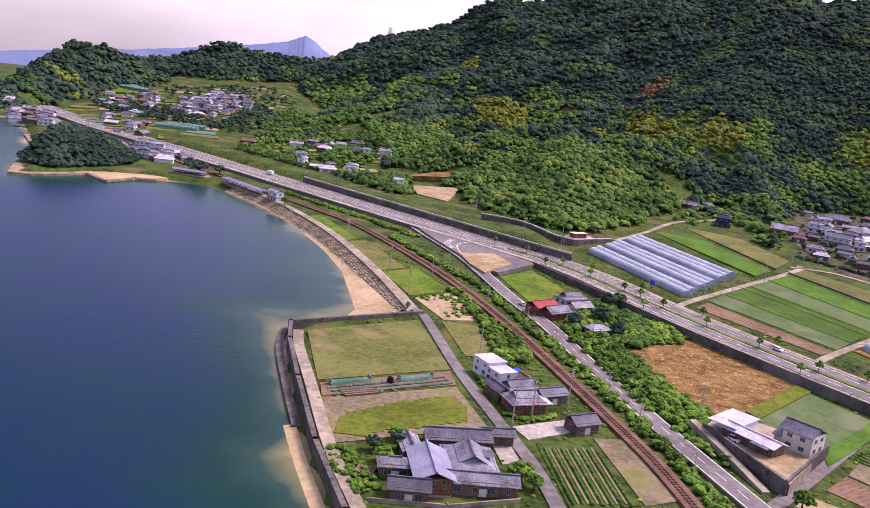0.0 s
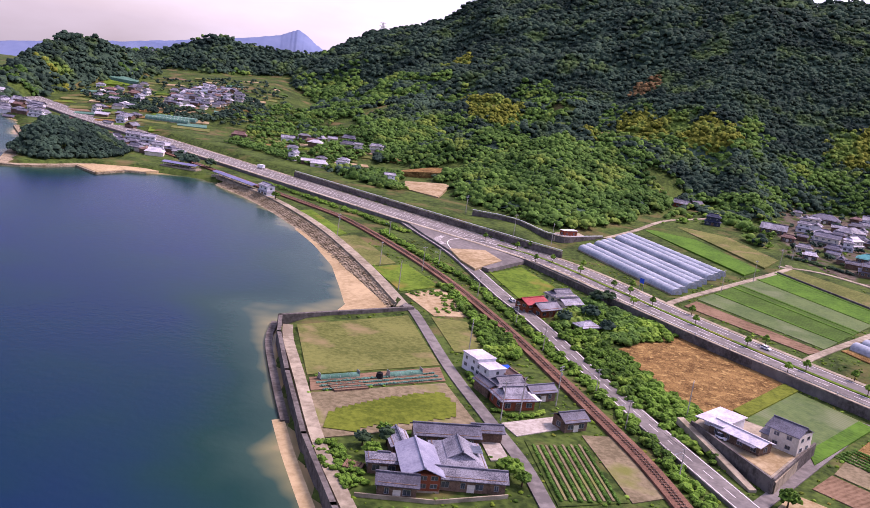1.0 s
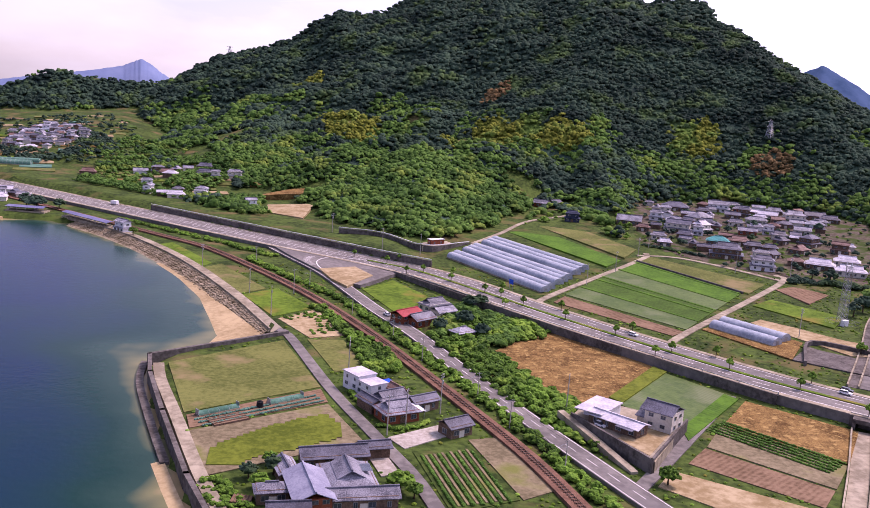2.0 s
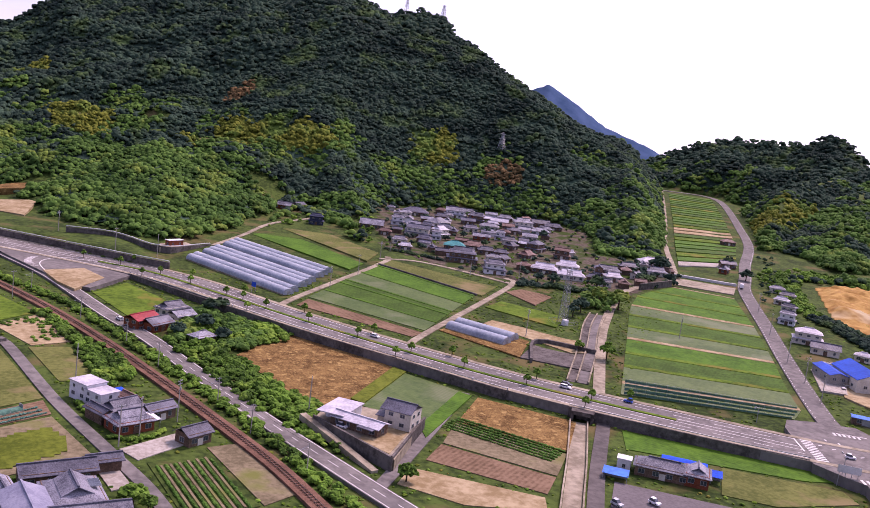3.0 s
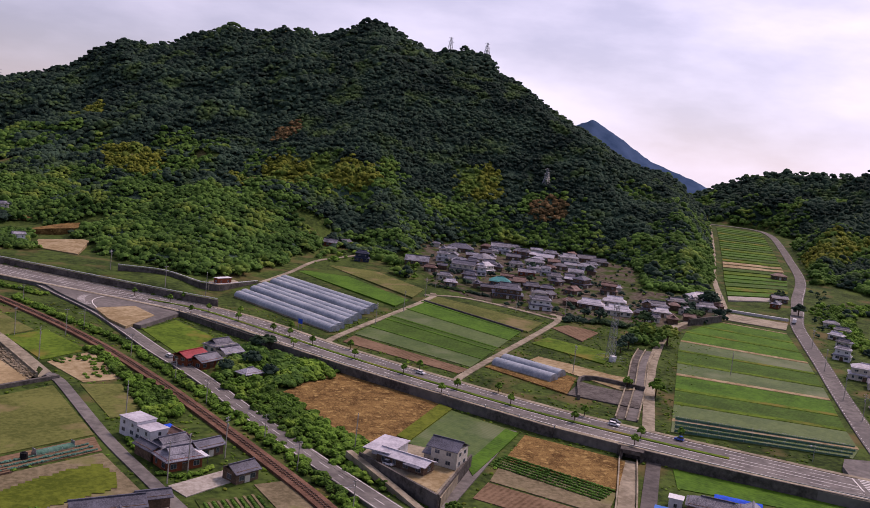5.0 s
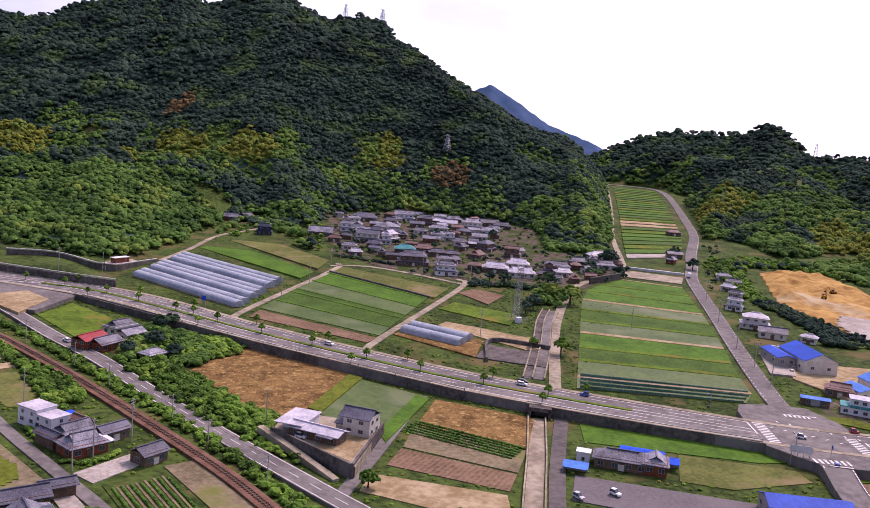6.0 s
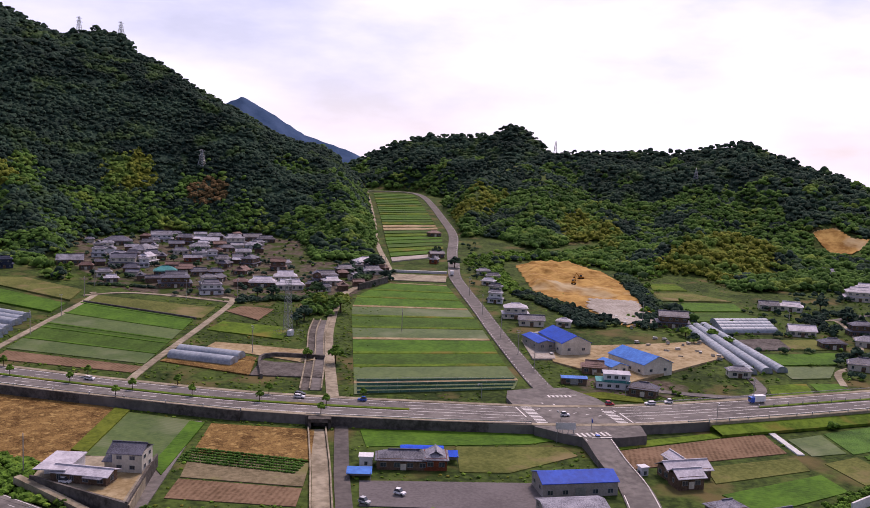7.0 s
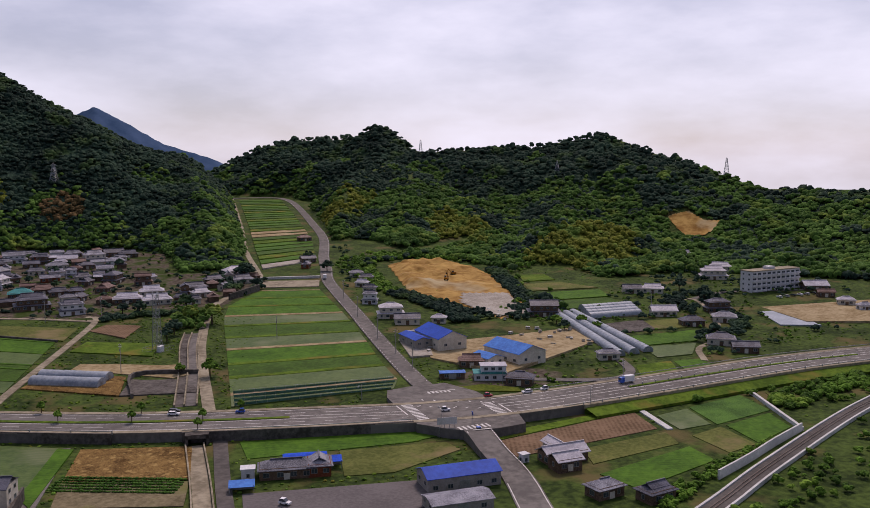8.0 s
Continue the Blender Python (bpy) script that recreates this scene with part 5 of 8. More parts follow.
def plant(name, gap, lumps, region, size, label, seed, tall=1.0):
    x, y = scatter(*region, gap)
    ok, z = wooded(x, y)
    x, y, z = x[ok], y[ok], z[ok]
    bam = np.zeros(len(x), bool)
    jx, jy = x + 9 * waves(x, y, 13, 2.0) + rs.normal(0, 4, len(x)), y + 9 * waves(x, y, 13, 4.0) + rs.normal(0, 4, len(x))
    for poly in BAMBOO:
        bam |= inside(poly, jx, jy)
    young = 0.05 + 0.6 * smooth(110, 25, z) + 0.75 * waves(x, y, 42, 2.2) + 0.5 * waves(x, y, 15, 5.1) + 0.75 * inside([(-40, 800), (60, 770), (180, 760), (190, 690), (150, 590), (80, 520), (20, 560), (-60, 660)], x, y) - 0.5 * smooth(60, 130, z) - 0.55 * smooth(-150, -260, x)
    light = rs.uniform(-0.18, 0.18, len(x)) + young + 0.12 * smooth(420, 560, x) > 0.5
    dead = (np.hypot(x - 204, y - 955) < 16) | (np.hypot(x - 420, y - 760) < 18) | (np.hypot(x + 10, y - 640) < 10)
    groups = ((bam, M_BAMBOO, "bamboo", "yellow-green bamboo grove on the hillside", 1.1), (dead & ~bam, M_DEAD, "withered_trees", "brown withered trees among the forest", 1.0),
              (light & ~bam & ~dead, M_FOREST_LIGHT, "young_forest", "light green young broadleaf forest on the foothill", 1.0), (~light & ~bam & ~dead, M_FOREST, "forest", label, 1.0))
    for mask, mat, nm, lab, t in groups:
        if mask.sum() < 3:
            continue
        s = rs.uniform(0.7, 1.4, mask.sum()) * size * 1.12 * (1 + 0.22 * waves(x[mask], y[mask], 11, 3.3)) * (0.92 if nm == "bamboo" else 1.06)
        h = rs.uniform(-0.6, 2.2, mask.sum()) + 2.6 * waves(x[mask], y[mask], 9, 8.8)
        wood(nm, np.stack([x[mask], y[mask], z[mask] + h], -1), s, lumps, mat, lab, t * tall * (1.05 if nm == "bamboo" else 0.98), seed=seed, smooth_faces=True)


plant("forest", 4.1, 3, (-150, 640, 500, 1000), 3.1, "dense dark green broadleaf forest on the mountain", 1)
plant("forest", 5.8, 3, (-150, 640, 1000, 1420), 4.3, "dense dark green broadleaf forest on the upper mountain", 2)
plant("forest", 6.6, 3, (-760, -150, 700, 1640), 4.3, "dark green woods on the distant hills", 3)
plant("forest", 9.0, 1, (-150, 900, 1420, 1640), 5.5, "dark green woods along the far ridge", 4)
plant("forest", 5.1, 3, (640, 900, 250, 900), 3.3, "dense dark green forest on the valley's east hills", 5)
plant("forest", 4.6, 3, (440, 640, 250, 620), 3.2, "dense dark green forest on the lower east hill", 6)
plant("forest", 6.4, 3, (640, 1200, 900, 1450), 4.6, "dark green woods on the hill at the head of the valley", 7)
plant("forest", 6.9, 3, (900, 1200, 0, 900), 4.4, "dark green woods on the eastern skyline", 8)
plant("forest", 6.0, 3, (640, 900, -60, 250), 4.2, "dark green woods behind the apartment block", 9)


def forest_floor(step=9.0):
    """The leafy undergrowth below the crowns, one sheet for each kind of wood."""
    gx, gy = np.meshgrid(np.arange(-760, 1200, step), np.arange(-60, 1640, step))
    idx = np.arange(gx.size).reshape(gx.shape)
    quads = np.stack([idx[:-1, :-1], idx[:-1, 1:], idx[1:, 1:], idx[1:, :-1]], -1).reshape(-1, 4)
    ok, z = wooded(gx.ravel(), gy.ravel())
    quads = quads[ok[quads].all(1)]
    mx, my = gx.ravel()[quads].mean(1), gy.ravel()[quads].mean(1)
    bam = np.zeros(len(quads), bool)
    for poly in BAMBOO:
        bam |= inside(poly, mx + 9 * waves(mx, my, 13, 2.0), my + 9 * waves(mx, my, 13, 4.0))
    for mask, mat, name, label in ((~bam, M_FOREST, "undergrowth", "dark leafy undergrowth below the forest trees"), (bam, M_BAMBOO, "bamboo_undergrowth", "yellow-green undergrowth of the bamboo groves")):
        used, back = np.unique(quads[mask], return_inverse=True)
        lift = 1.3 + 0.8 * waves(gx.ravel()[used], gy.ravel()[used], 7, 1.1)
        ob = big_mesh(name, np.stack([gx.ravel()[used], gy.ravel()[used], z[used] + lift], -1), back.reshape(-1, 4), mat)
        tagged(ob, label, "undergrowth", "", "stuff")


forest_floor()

# the wooded headland beyond the bay
HEADLAND = [(-284, 592), (-268, 580), (-253, 572), (-243, 590), (-235, 605), (-222, 630), (-227, 665), (-250, 700), (-300, 745), (-330, 735), (-318, 690), (-296, 640)]
def headland_height(x, y):
    return 1.5 + 17 * np.exp(-((x + 276) ** 2 / 34 ** 2 + (y - 640) ** 2 / 60 ** 2)) * smooth(0, 16, np.abs(along(HEADLAND + HEADLAND[:1], x, y)[0]))
hx, hy = scatter(-345, -200, 560, 770, 3.9)
keep = inside(HEADLAND, hx, hy)
wood("headland_trees", np.stack([hx[keep], hy[keep], headland_height(hx[keep], hy[keep]) + 2.5], -1), rs.uniform(2.4, 5.0, keep.sum()), 5, M_FOREST, "dark evergreen trees covering the headland", 1.0, "trees", 11)
setting("headland", Shape().prism([(-270, 550), (-257, 554), (-243, 568), (-233, 582), (-222, 600), (-205, 612), (-205, 650), (-250, 720), (-330, 760), (-348, 735), (-322, 690), (-298, 640), (-286, 592)], -2, 1.2), M_ROCK, "low rocky shore of the headland", "headland")
setting("sand_spit", Shape().prism([(-234, 584), (-226, 596), (-198, 607), (-186, 603), (-194, 592), (-205, 588), (-214, 566)], -2, 1.6), M_SAND, "bare sandy spit with a stone edge by the headland", "beach")
setting("spit_wall", hard_ribbon([(-234, 583), (-214, 565), (-204, 588), (-192, 593)], 0.9, -2, 1.3), M_ROCK, "rough stone edge of the sandy spit", "sea wall")


def strip_bushes(name, pts, off, spread, gap, size, mat, label, seed, lumps=9):
    r = random.Random(seed)
    line, lefts = curve_points(pts, gap)
    places, sizes = [], []
    for p, n in zip(line, lefts):
        for _ in range(max(1, int(spread / (size * 1.3)))):
            q = p + n * (off + r.uniform(-spread / 2, spread / 2))
            s = size * r.uniform(0.65, 1.3)
            places.append((q.x, q.y, ground(q.x, q.y) + s * 0.35))
            sizes.append(s)
    return wood(name, places, sizes, lumps, mat, label, 0.95, "hedge", seed)


strip_bushes("railway_hedge", [(78, 160), (72, 200), (60, 258), (48, 300), (35, 346), (16, 400), (-10, 450), (-30, 490)], -5.6, 5, 1.9, 1.5, M_HEDGE, "tangled green hedge between railway and coast road", 21)
strip_bushes("roadside_thicket", [(92, 232), (82, 262), (72, 296), (64, 325), (58, 352)], -7, 9, 2.0, 1.9, M_HEDGE, "dense green thicket beside the coast road", 22)
strip_bushes("railside_bushes", [(30, 306), (24, 330), (20, 350), (8, 388)], -1.5, 6, 2.2, 1.7, M_HEDGE, "green bushes beside the railway", 23)
strip_bushes("house_thicket", [(62, 345), (66, 370), (72, 392), (84, 378), (88, 352), (80, 335)], 0, 12, 2.2, 2.4, M_FOREST_LIGHT, "thick trees and shrubs round the roadside houses", 24)
strip_bushes("slope_thicket", [(88, 372), (104, 372), (98, 352), (84, 352)], 0, 14, 2.4, 1.9, M_HEDGE, "bright green overgrown slope below the highway", 25)
strip_bushes("wall_house_hedge", [(90, 232), (84, 250), (88, 262)], 3, 4, 1.8, 1.6, M_HEDGE, "green hedge beside the retaining wall", 26)
strip_bushes("shore_hedge", [(-110, 600), (-70, 562), (-30, 520), (-12, 500)], 0, 5, 2.2, 1.4, M_HEDGE, "low hedge between railway and highway", 27)

# ---- houses ----
WINDOWS = {}


def window(parent, x, y, z, turn, wide=1.6, high=1.2, name="window"):
    """A framed window with its pane, on a wall whose outside looks along -y before the turn."""
    key = (round(wide, 1), round(high, 1))
    if key not in WINDOWS:
        w, h = key
        fr = Shape()
        for a in ((-w / 2, -h / 2, w / 2, -h / 2 + 0.09), (-w / 2, h / 2 - 0.09, w / 2, h / 2), (-w / 2, -h / 2 + 0.09, -w / 2 + 0.09, h / 2 - 0.09), (w / 2 - 0.09, -h / 2 + 0.09, w / 2, h / 2 - 0.09), (-0.04, -h / 2 + 0.09, 0.04, h / 2 - 0.09)):
            fr.box(a[0], -0.09, a[1], a[2], 0.02, a[3])
        WINDOWS[key] = (fr.mesh("window", M_METAL), Shape().box(-w / 2 + 0.08, -0.04, -h / 2 + 0.08, w / 2 - 0.08, 0.02, h / 2 - 0.08).mesh("pane", M_GLASS))
    frame_mesh, pane_mesh = WINDOWS[key]
    ob = new(name, frame_mesh)
    ob.parent, ob.matrix_local = parent, pose(x, y, z, 0, 0, turn)
    pane = new("pane", pane_mesh)
    pane.parent = ob
    return ob


def windows_round(parent, w, d, z, seed, wide=1.6, high=1.2, sides="SNEW"):
    r = random.Random(seed)
    for side, length, turn in (("S", w, 0), ("E", d, 90), ("N", w, 180), ("W", d, -90)):
        if side not in sides:
            continue
        n = max(1, int(length / 3.4))
        for k in range(n):
            o = (k - (n - 1) / 2) * length / n + r.uniform(-0.2, 0.2)
            x, y = {"S": (o, -d / 2), "E": (w / 2, o), "N": (o, d / 2), "W": (-w / 2, o)}[side]
            window(parent, x, y, z, turn, wide if r.random() < 0.7 else wide * 0.6, high)


ROOFS = {"g": (M_TILE, "grey clay tile"), "d": (M_TILE_DARK, "dark tile"), "p": (M_TILE_PALE, "pale metal"), "b": (M_TILE_BROWN, "brown tile"), "r": (M_TILE, "grey clay tile"), "t": (M_ROOF_TEAL, "teal metal"),
         "w": (M_TILE, "grey clay tile"), "W": (M_TILE_DARK, "dark tile"), "n": (M_NAVY, "dark metal"), "G": (M_TILE_PALE, "pale flat"), "L": (M_ROOF_LIGHTBLUE, "pale blue metal")}
WALLS = {"g": (M_PLASTER, "cream plaster"), "d": (M_WOOD, "brown timber"), "p": (M_PLASTER, "cream plaster"), "b": (M_WOOD, "brown timber"), "r": (M_REDWOOD, "red-brown timber"), "t": (M_WOOD, "brown timber"),
         "w": (M_WHITE, "white"), "W": (M_WHITE, "white"), "n": (M_NAVY, "navy clad"), "G": (M_WHITE, "white and green"), "L": (M_SHED, "grey sheet")}


def roof_parts(parent, w, d, z, mat, style, over=0.7, pitch=0.5, name="roof"):
    """Tiled roof with a ridge cap; style hip, gable or the half-hipped farmhouse form."""
    rise = d / 2 * pitch
    if style == "hip":
        part(name, Shape().hip(-w / 2, -d / 2, w / 2, d / 2, z, rise, over), mat, parent)
        a, b = -w / 2 + d / 2 * 0.9, w / 2 - d / 2 * 0.9
    elif style == "gable":
        part(name, Shape().gable(-w / 2, -d / 2, w / 2, d / 2, z, rise, over), mat, parent)
        a, b = -w / 2 - over, w / 2 + over
    else:
        low = rise * 0.45
        s = Shape().hip(-w / 2, -d / 2, w / 2, d / 2, z, rise * 0.98, over)
        part(name, s, mat, parent)
        gw, gd = (w - d * 0.45) / 2, d * 0.27
        part("gable_roof", Shape().gable(-gw, -gd, gw, gd, z + low + 0.15, rise - low + 0.1, 0.35), mat, parent)
        a, b = -gw - 0.3, gw + 0.3
        rise += 0.25
    if b > a:
        part("ridge_cap", Shape().box(a, -0.22, z + rise - 0.1, b, 0.22, z + rise + 0.28), M_TILE_DARK if mat in (M_TILE, M_TILE_DARK) else mat, parent)


def house(x, y, w, kind, turn, depth=None, group="", style=None, base=0.0, seed=None, small=False):
    storeys = 2 if kind.endswith("2") else 1
    k = kind[0]
    roof, rname = ROOFS[k]
    wall, wname = WALLS[k]
    seed = seed if seed is not None else int(abs(x * 7 + y * 13))
    r = random.Random(seed)
    if k == "g" and r.random() < 0.3:
        roof, rname = M_TILE_DARK, "dark tile"
    if wall is M_PLASTER and (r.random() < 0.35 or "compound" in group):
        wall, wname = M_WOOD, "dark timber"
    d = depth or min(w * 0.85, max(5.0, w * r.uniform(0.55, 0.75)))
    style = style or r.choice(["hip", "gable", "half", "half"])
    ob = thing("house", stand(x, y, turn, base), "%s Japanese house with %s walls and %s roof" % ("two-storey" if storeys == 2 else "low", wname, rname), "house", group)
    if storeys == 1:
        h = 3.5
        part("wall", Shape().box(-w / 2 + 0.3, -d / 2 + 0.3, -1.5, w / 2 - 0.3, d / 2 - 0.3, h + 0.1), wall, ob)
        roof_parts(ob, w - 0.6, d - 0.6, h, roof, style)
        if not small:
            windows_round(ob, w - 0.6, d - 0.6, 1.6, seed, 1.9, 1.5, "SW" if w < 9 else "SWE")
    else:
        h = 6.4
        uw, ud = w * 0.82, d * 0.78
        part("wall", Shape().box(-w / 2 + 0.3, -d / 2 + 0.3, -1.5, w / 2 - 0.3, d / 2 - 0.3, 2.9), wall, ob)
        part("upper_wall", Shape().box(-uw / 2, -ud / 2, 2.9, uw / 2, ud / 2, h + 0.1), wall, ob)
        low = Shape().hip(-w / 2 + 0.3, -d / 2 + 0.3, w / 2 - 0.3, d / 2 - 0.3, 2.9, 1.3, 0.6)
        part("lower_roof", low, roof, ob)
        roof_parts(ob, uw, ud, h, roof, style, 0.7, 0.46)
        windows_round(ob, w - 0.6, d - 0.6, 1.5, seed, 1.9, 1.4, "SW")
        windows_round(ob, uw, ud, 4.6, seed + 1, 1.7, 1.0, "SWE")
    if not small:
        part("door", Shape().box(-0.9, -d / 2 + 0.2, -0.2, 0.9, -d / 2 + 0.36, 2.0), M_WOOD if wall is not M_WOOD else M_PLASTER, ob)
    return ob


VILLAGE = [
    (306, 697, 18.6, "g"), (342, 694, 16.2, "w2"), (361, 689, 12.7, "r"), (305, 648, 15.8, "g"), (268, 600, 16.7, "g2"), (284, 598, 12.7, "p2"), (275, 552, 12.4, "t"), (262, 513, 17.0, "d2"),
    (268, 479, 12.0, "W2"), (290, 553, 11.3, "b"), (292, 537, 9.8, "g"), (315, 590, 10.8, "r"), (346, 637, 13.3, "g"), (369, 662, 12.3, "p"), (386, 684, 11.2, "g"), (403, 679, 11.2, "b"),
    (382, 646, 15.9, "g2"), (408, 661, 13.4, "g"), (411, 644, 12.4, "d"), (384, 620, 11.8, "w"), (338, 549, 13.0, "d2"), (346, 526, 10.1, "b2"), (317, 525, 10.5, "b"),
    (305, 481, 14.0, "p"), (328, 490, 12.5, "p"), (314, 464, 14.2, "p"), (241, 570, 8.6, "g"), (236, 547, 7.4, "p"), (324, 626, 9.9, "g"), (290, 510, 8.2, "g"), (359, 594, 9.8, "g"), (242, 601, 7.8, "b"),
    (354, 722, 9.4, "w"), (322, 678, 9.5, "d"), (300, 624, 10.5, "d"), (290, 572, 7.6, "b"),
    (352, 479, 13.5, "g"), (377, 491, 10.8, "d"), (408, 507, 13.5, "p"), (389, 476, 11.6, "g"), (327, 446, 7.6, "g"), (343, 460, 9.4, "p"), (366, 467, 8.2, "g"), (477, 505, 9.8, "d"), (458, 487, 8.2, "r"), (560, 597, 10.0, "b"),
    (193, 698, 13.0, "r"), (206, 703, 8.9, "g"), (200, 634, 9.5, "n2"), (242, 629, 15.0, "g"), (331, 575, 9.0, "g"), (300, 530, 8.0, "d"), (322, 556, 8.6, "g"), (360, 620, 9.4, "d"), (338, 660, 10.0, "d"), (280, 635, 10.5, "g"), (262, 575, 9.0, "d"), (365, 640, 8.4, "b"), (396, 632, 8.6, "g"),
]
for x, y, w, kind in VILLAGE:
    house(x, y, w * 1.18, kind, -28 + random.Random(int(x * 3 + y)).choice([-6, 0, 4, 9, 62]), group="village houses")
EAST = [
    (447, 416, 8.5, "g"), (393, 363, 8.2, "w2"), (455, 433, 8.6, "g"), (430, 404, 7.5, "p"), (373, 329, 13.0, "p2"), (367, 312, 12.0, "g"), (321, 235, 10.0, "b"), (312, 203, 10.0, "d"), (380, 300, 7.0, "p"),
    (436, 268, 16.0, "d2"), (533, 261, 10.4, "g"), (543, 251, 12.3, "p"), (482, 216, 12.6, "p"), (468, 193, 11.0, "d"), (513, 196, 13.1, "d2"), (438, 165, 12.1, "g"), (430, 150, 11.0, "g"), (621, 241, 17.0, "p2"), (705, 299, 10.7, "w"), (373, 194, 9.0, "g"),
    (490, 183, 11.3, "g"), (625, 173, 14.0, "p"), (586, 143, 9.1, "p"), (604, 160, 9.4, "b"), (576, 130, 7.7, "w"), (660, 251, 14.0, "p"), (420, 388, 7.4, "g"),
]
for x, y, w, kind in EAST:
    house(x, y, w * 1.15, kind, -58 + random.Random(int(x * 3 + y)).choice([-8, 0, 6, 14]), group="houses along the valley road")

# far villages along the coast
rv = random.Random(12)
def far_village(poly, count, label, sizes=(8, 14), near=(), apart=10.5, turns=(-10, 0, 10, 80)):
    xs, ys = [p[0] for p in poly], [p[1] for p in poly]
    done, tries = [], 0
    while len(done) < count and tries < 4000:
        tries += 1
        x, y = rv.uniform(min(xs), max(xs)), rv.uniform(min(ys), max(ys))
        if not bool(inside(poly, np.array(x), np.array(y))) or any(math.hypot(x - a, y - b) < apart for a, b in done + list(near)):
            continue
        done.append((x, y))
        house(x, y, rv.uniform(*sizes), rv.choice(["g", "g", "d", "p", "w", "b", "g2", "w2"]), rv.choice(turns), group=label, small=True)
far_village([(-284, 935), (-312, 1040), (-287, 1100), (-241, 1060), (-212, 961), (-244, 909)], 66, "houses of the far village", (8, 12), (), 9.0)
far_village([(-455, 915), (-395, 885), (-345, 790), (-372, 778)], 26, "houses by the far shore")
far_village([(-272, 722), (-240, 735), (-195, 680), (-214, 656)], 14, "houses by the headland")
far_village([(-190, 815), (-130, 840), (-40, 800), (-60, 770), (-140, 760)], 11, "houses on the slope above the highway")
far_village([(-420, 1090), (-340, 1120), (-300, 960), (-370, 950)], 16, "houses of the far village")

far_village([(-350, 890), (-318, 930), (-268, 800), (-290, 790)], 12, "houses beside the far highway")
far_village([(-150, 740), (-90, 760), (-60, 700), (-100, 670)], 7, "houses on the slope above the highway")
far_village([(240, 540), (245, 600), (290, 720), (365, 725), (425, 670), (420, 630), (350, 520), (300, 470), (268, 500)], 34, "village houses", (7, 11), [v[:2] for v in VILLAGE], 12.5, (-35, -25, -20, 60))
far_village([(310, 440), (350, 490), (415, 515), (400, 470), (350, 440)], 8, "village houses", (7, 10), [v[:2] for v in VILLAGE], 11, (-35, -25, 60))
# walled farm compound by the sea: a cluster of tiled buildings
house(15, 206, 15.5, "g", 98, 12.5, "sea wall farm compound", "half", 0.3)
house(18, 197, 17.0, "g", 6, 6.0, "sea wall farm compound", "gable", 0.0)
house(12, 221, 17.5, "g", 10, 7.0, "sea wall farm compound", "gable", 0.0)
house(23, 226, 8.5, "g", 12, 4.6, "sea wall farm compound", "gable", 0.0, small=True)
def wing_house():
    ob = thing("farm_wing", stand(5.5, 199, 100), "two-storey farm wing with red-brown timber front and pale tiled roof", "house", "sea wall farm compound")
    part("wall", Shape().box(-8, -4.0, -1, 7.5, 4.0, 4.6), M_REDWOOD, ob)
    part("plinth", Shape().box(-8.1, -4.1, -1, 7.6, 4.1, 0.5), M_CONCRETE, ob)
    roof_parts(ob, 16.0, 8.6, 4.6, M_TILE_METAL, "gable", 0.8, 0.42)
    for z in (1.7, 3.7):
        for o in (-2.6, 0, 2.6):
            window(ob, -8, o, z, -90, 1.7, 1.1)
        for o in (-5, -2, 2, 5):
            window(ob, o, 4.0, z, 180, 1.7, 1.1)
wing_house()
house(0, 212, 9.5, "g", 104, 5.0, "sea wall farm compound", "gable", small=True)
house(-3, 200, 8.0, "g", 8, 5.2, "sea wall farm compound", "hip")
house(1, 189.5, 9.5, "d", 4, 6.0, "sea wall farm compound", "gable")
def solar_panel(x, y, z, turn, tilt):
    ob = thing("solar_panel", pose(x, y, z, 0, tilt, turn), "dark blue solar panel on a tiled roof", "solar panel")
    part("frame", Shape().box(-2.2, -1.3, 0, 2.2, 1.3, 0.07), M_METAL, ob)
    for k in range(4):
        part("panel", Shape().box(-2.12 + k * 1.08, -1.22, 0.07, -1.12 + k * 1.08, 1.22, 0.1), M_GLASS, ob)
solar_panel(19.4, 207, ground(15, 206) + 5.3, 98, 0)
setting("compound_wall", hard_ribbon([(-8, 185), (10, 186.5), (27, 194)], 0.2, 2.0, 4.0), M_CONCRETE, "grey boundary wall of the farm compound", "wall")
setting("compound_yard", Shape().prism([(21, 228), (26, 229), (29, 215), (24, 213)], 2.0, 3.3), M_GRAVEL, "white gravel yard of the farm", "yard")

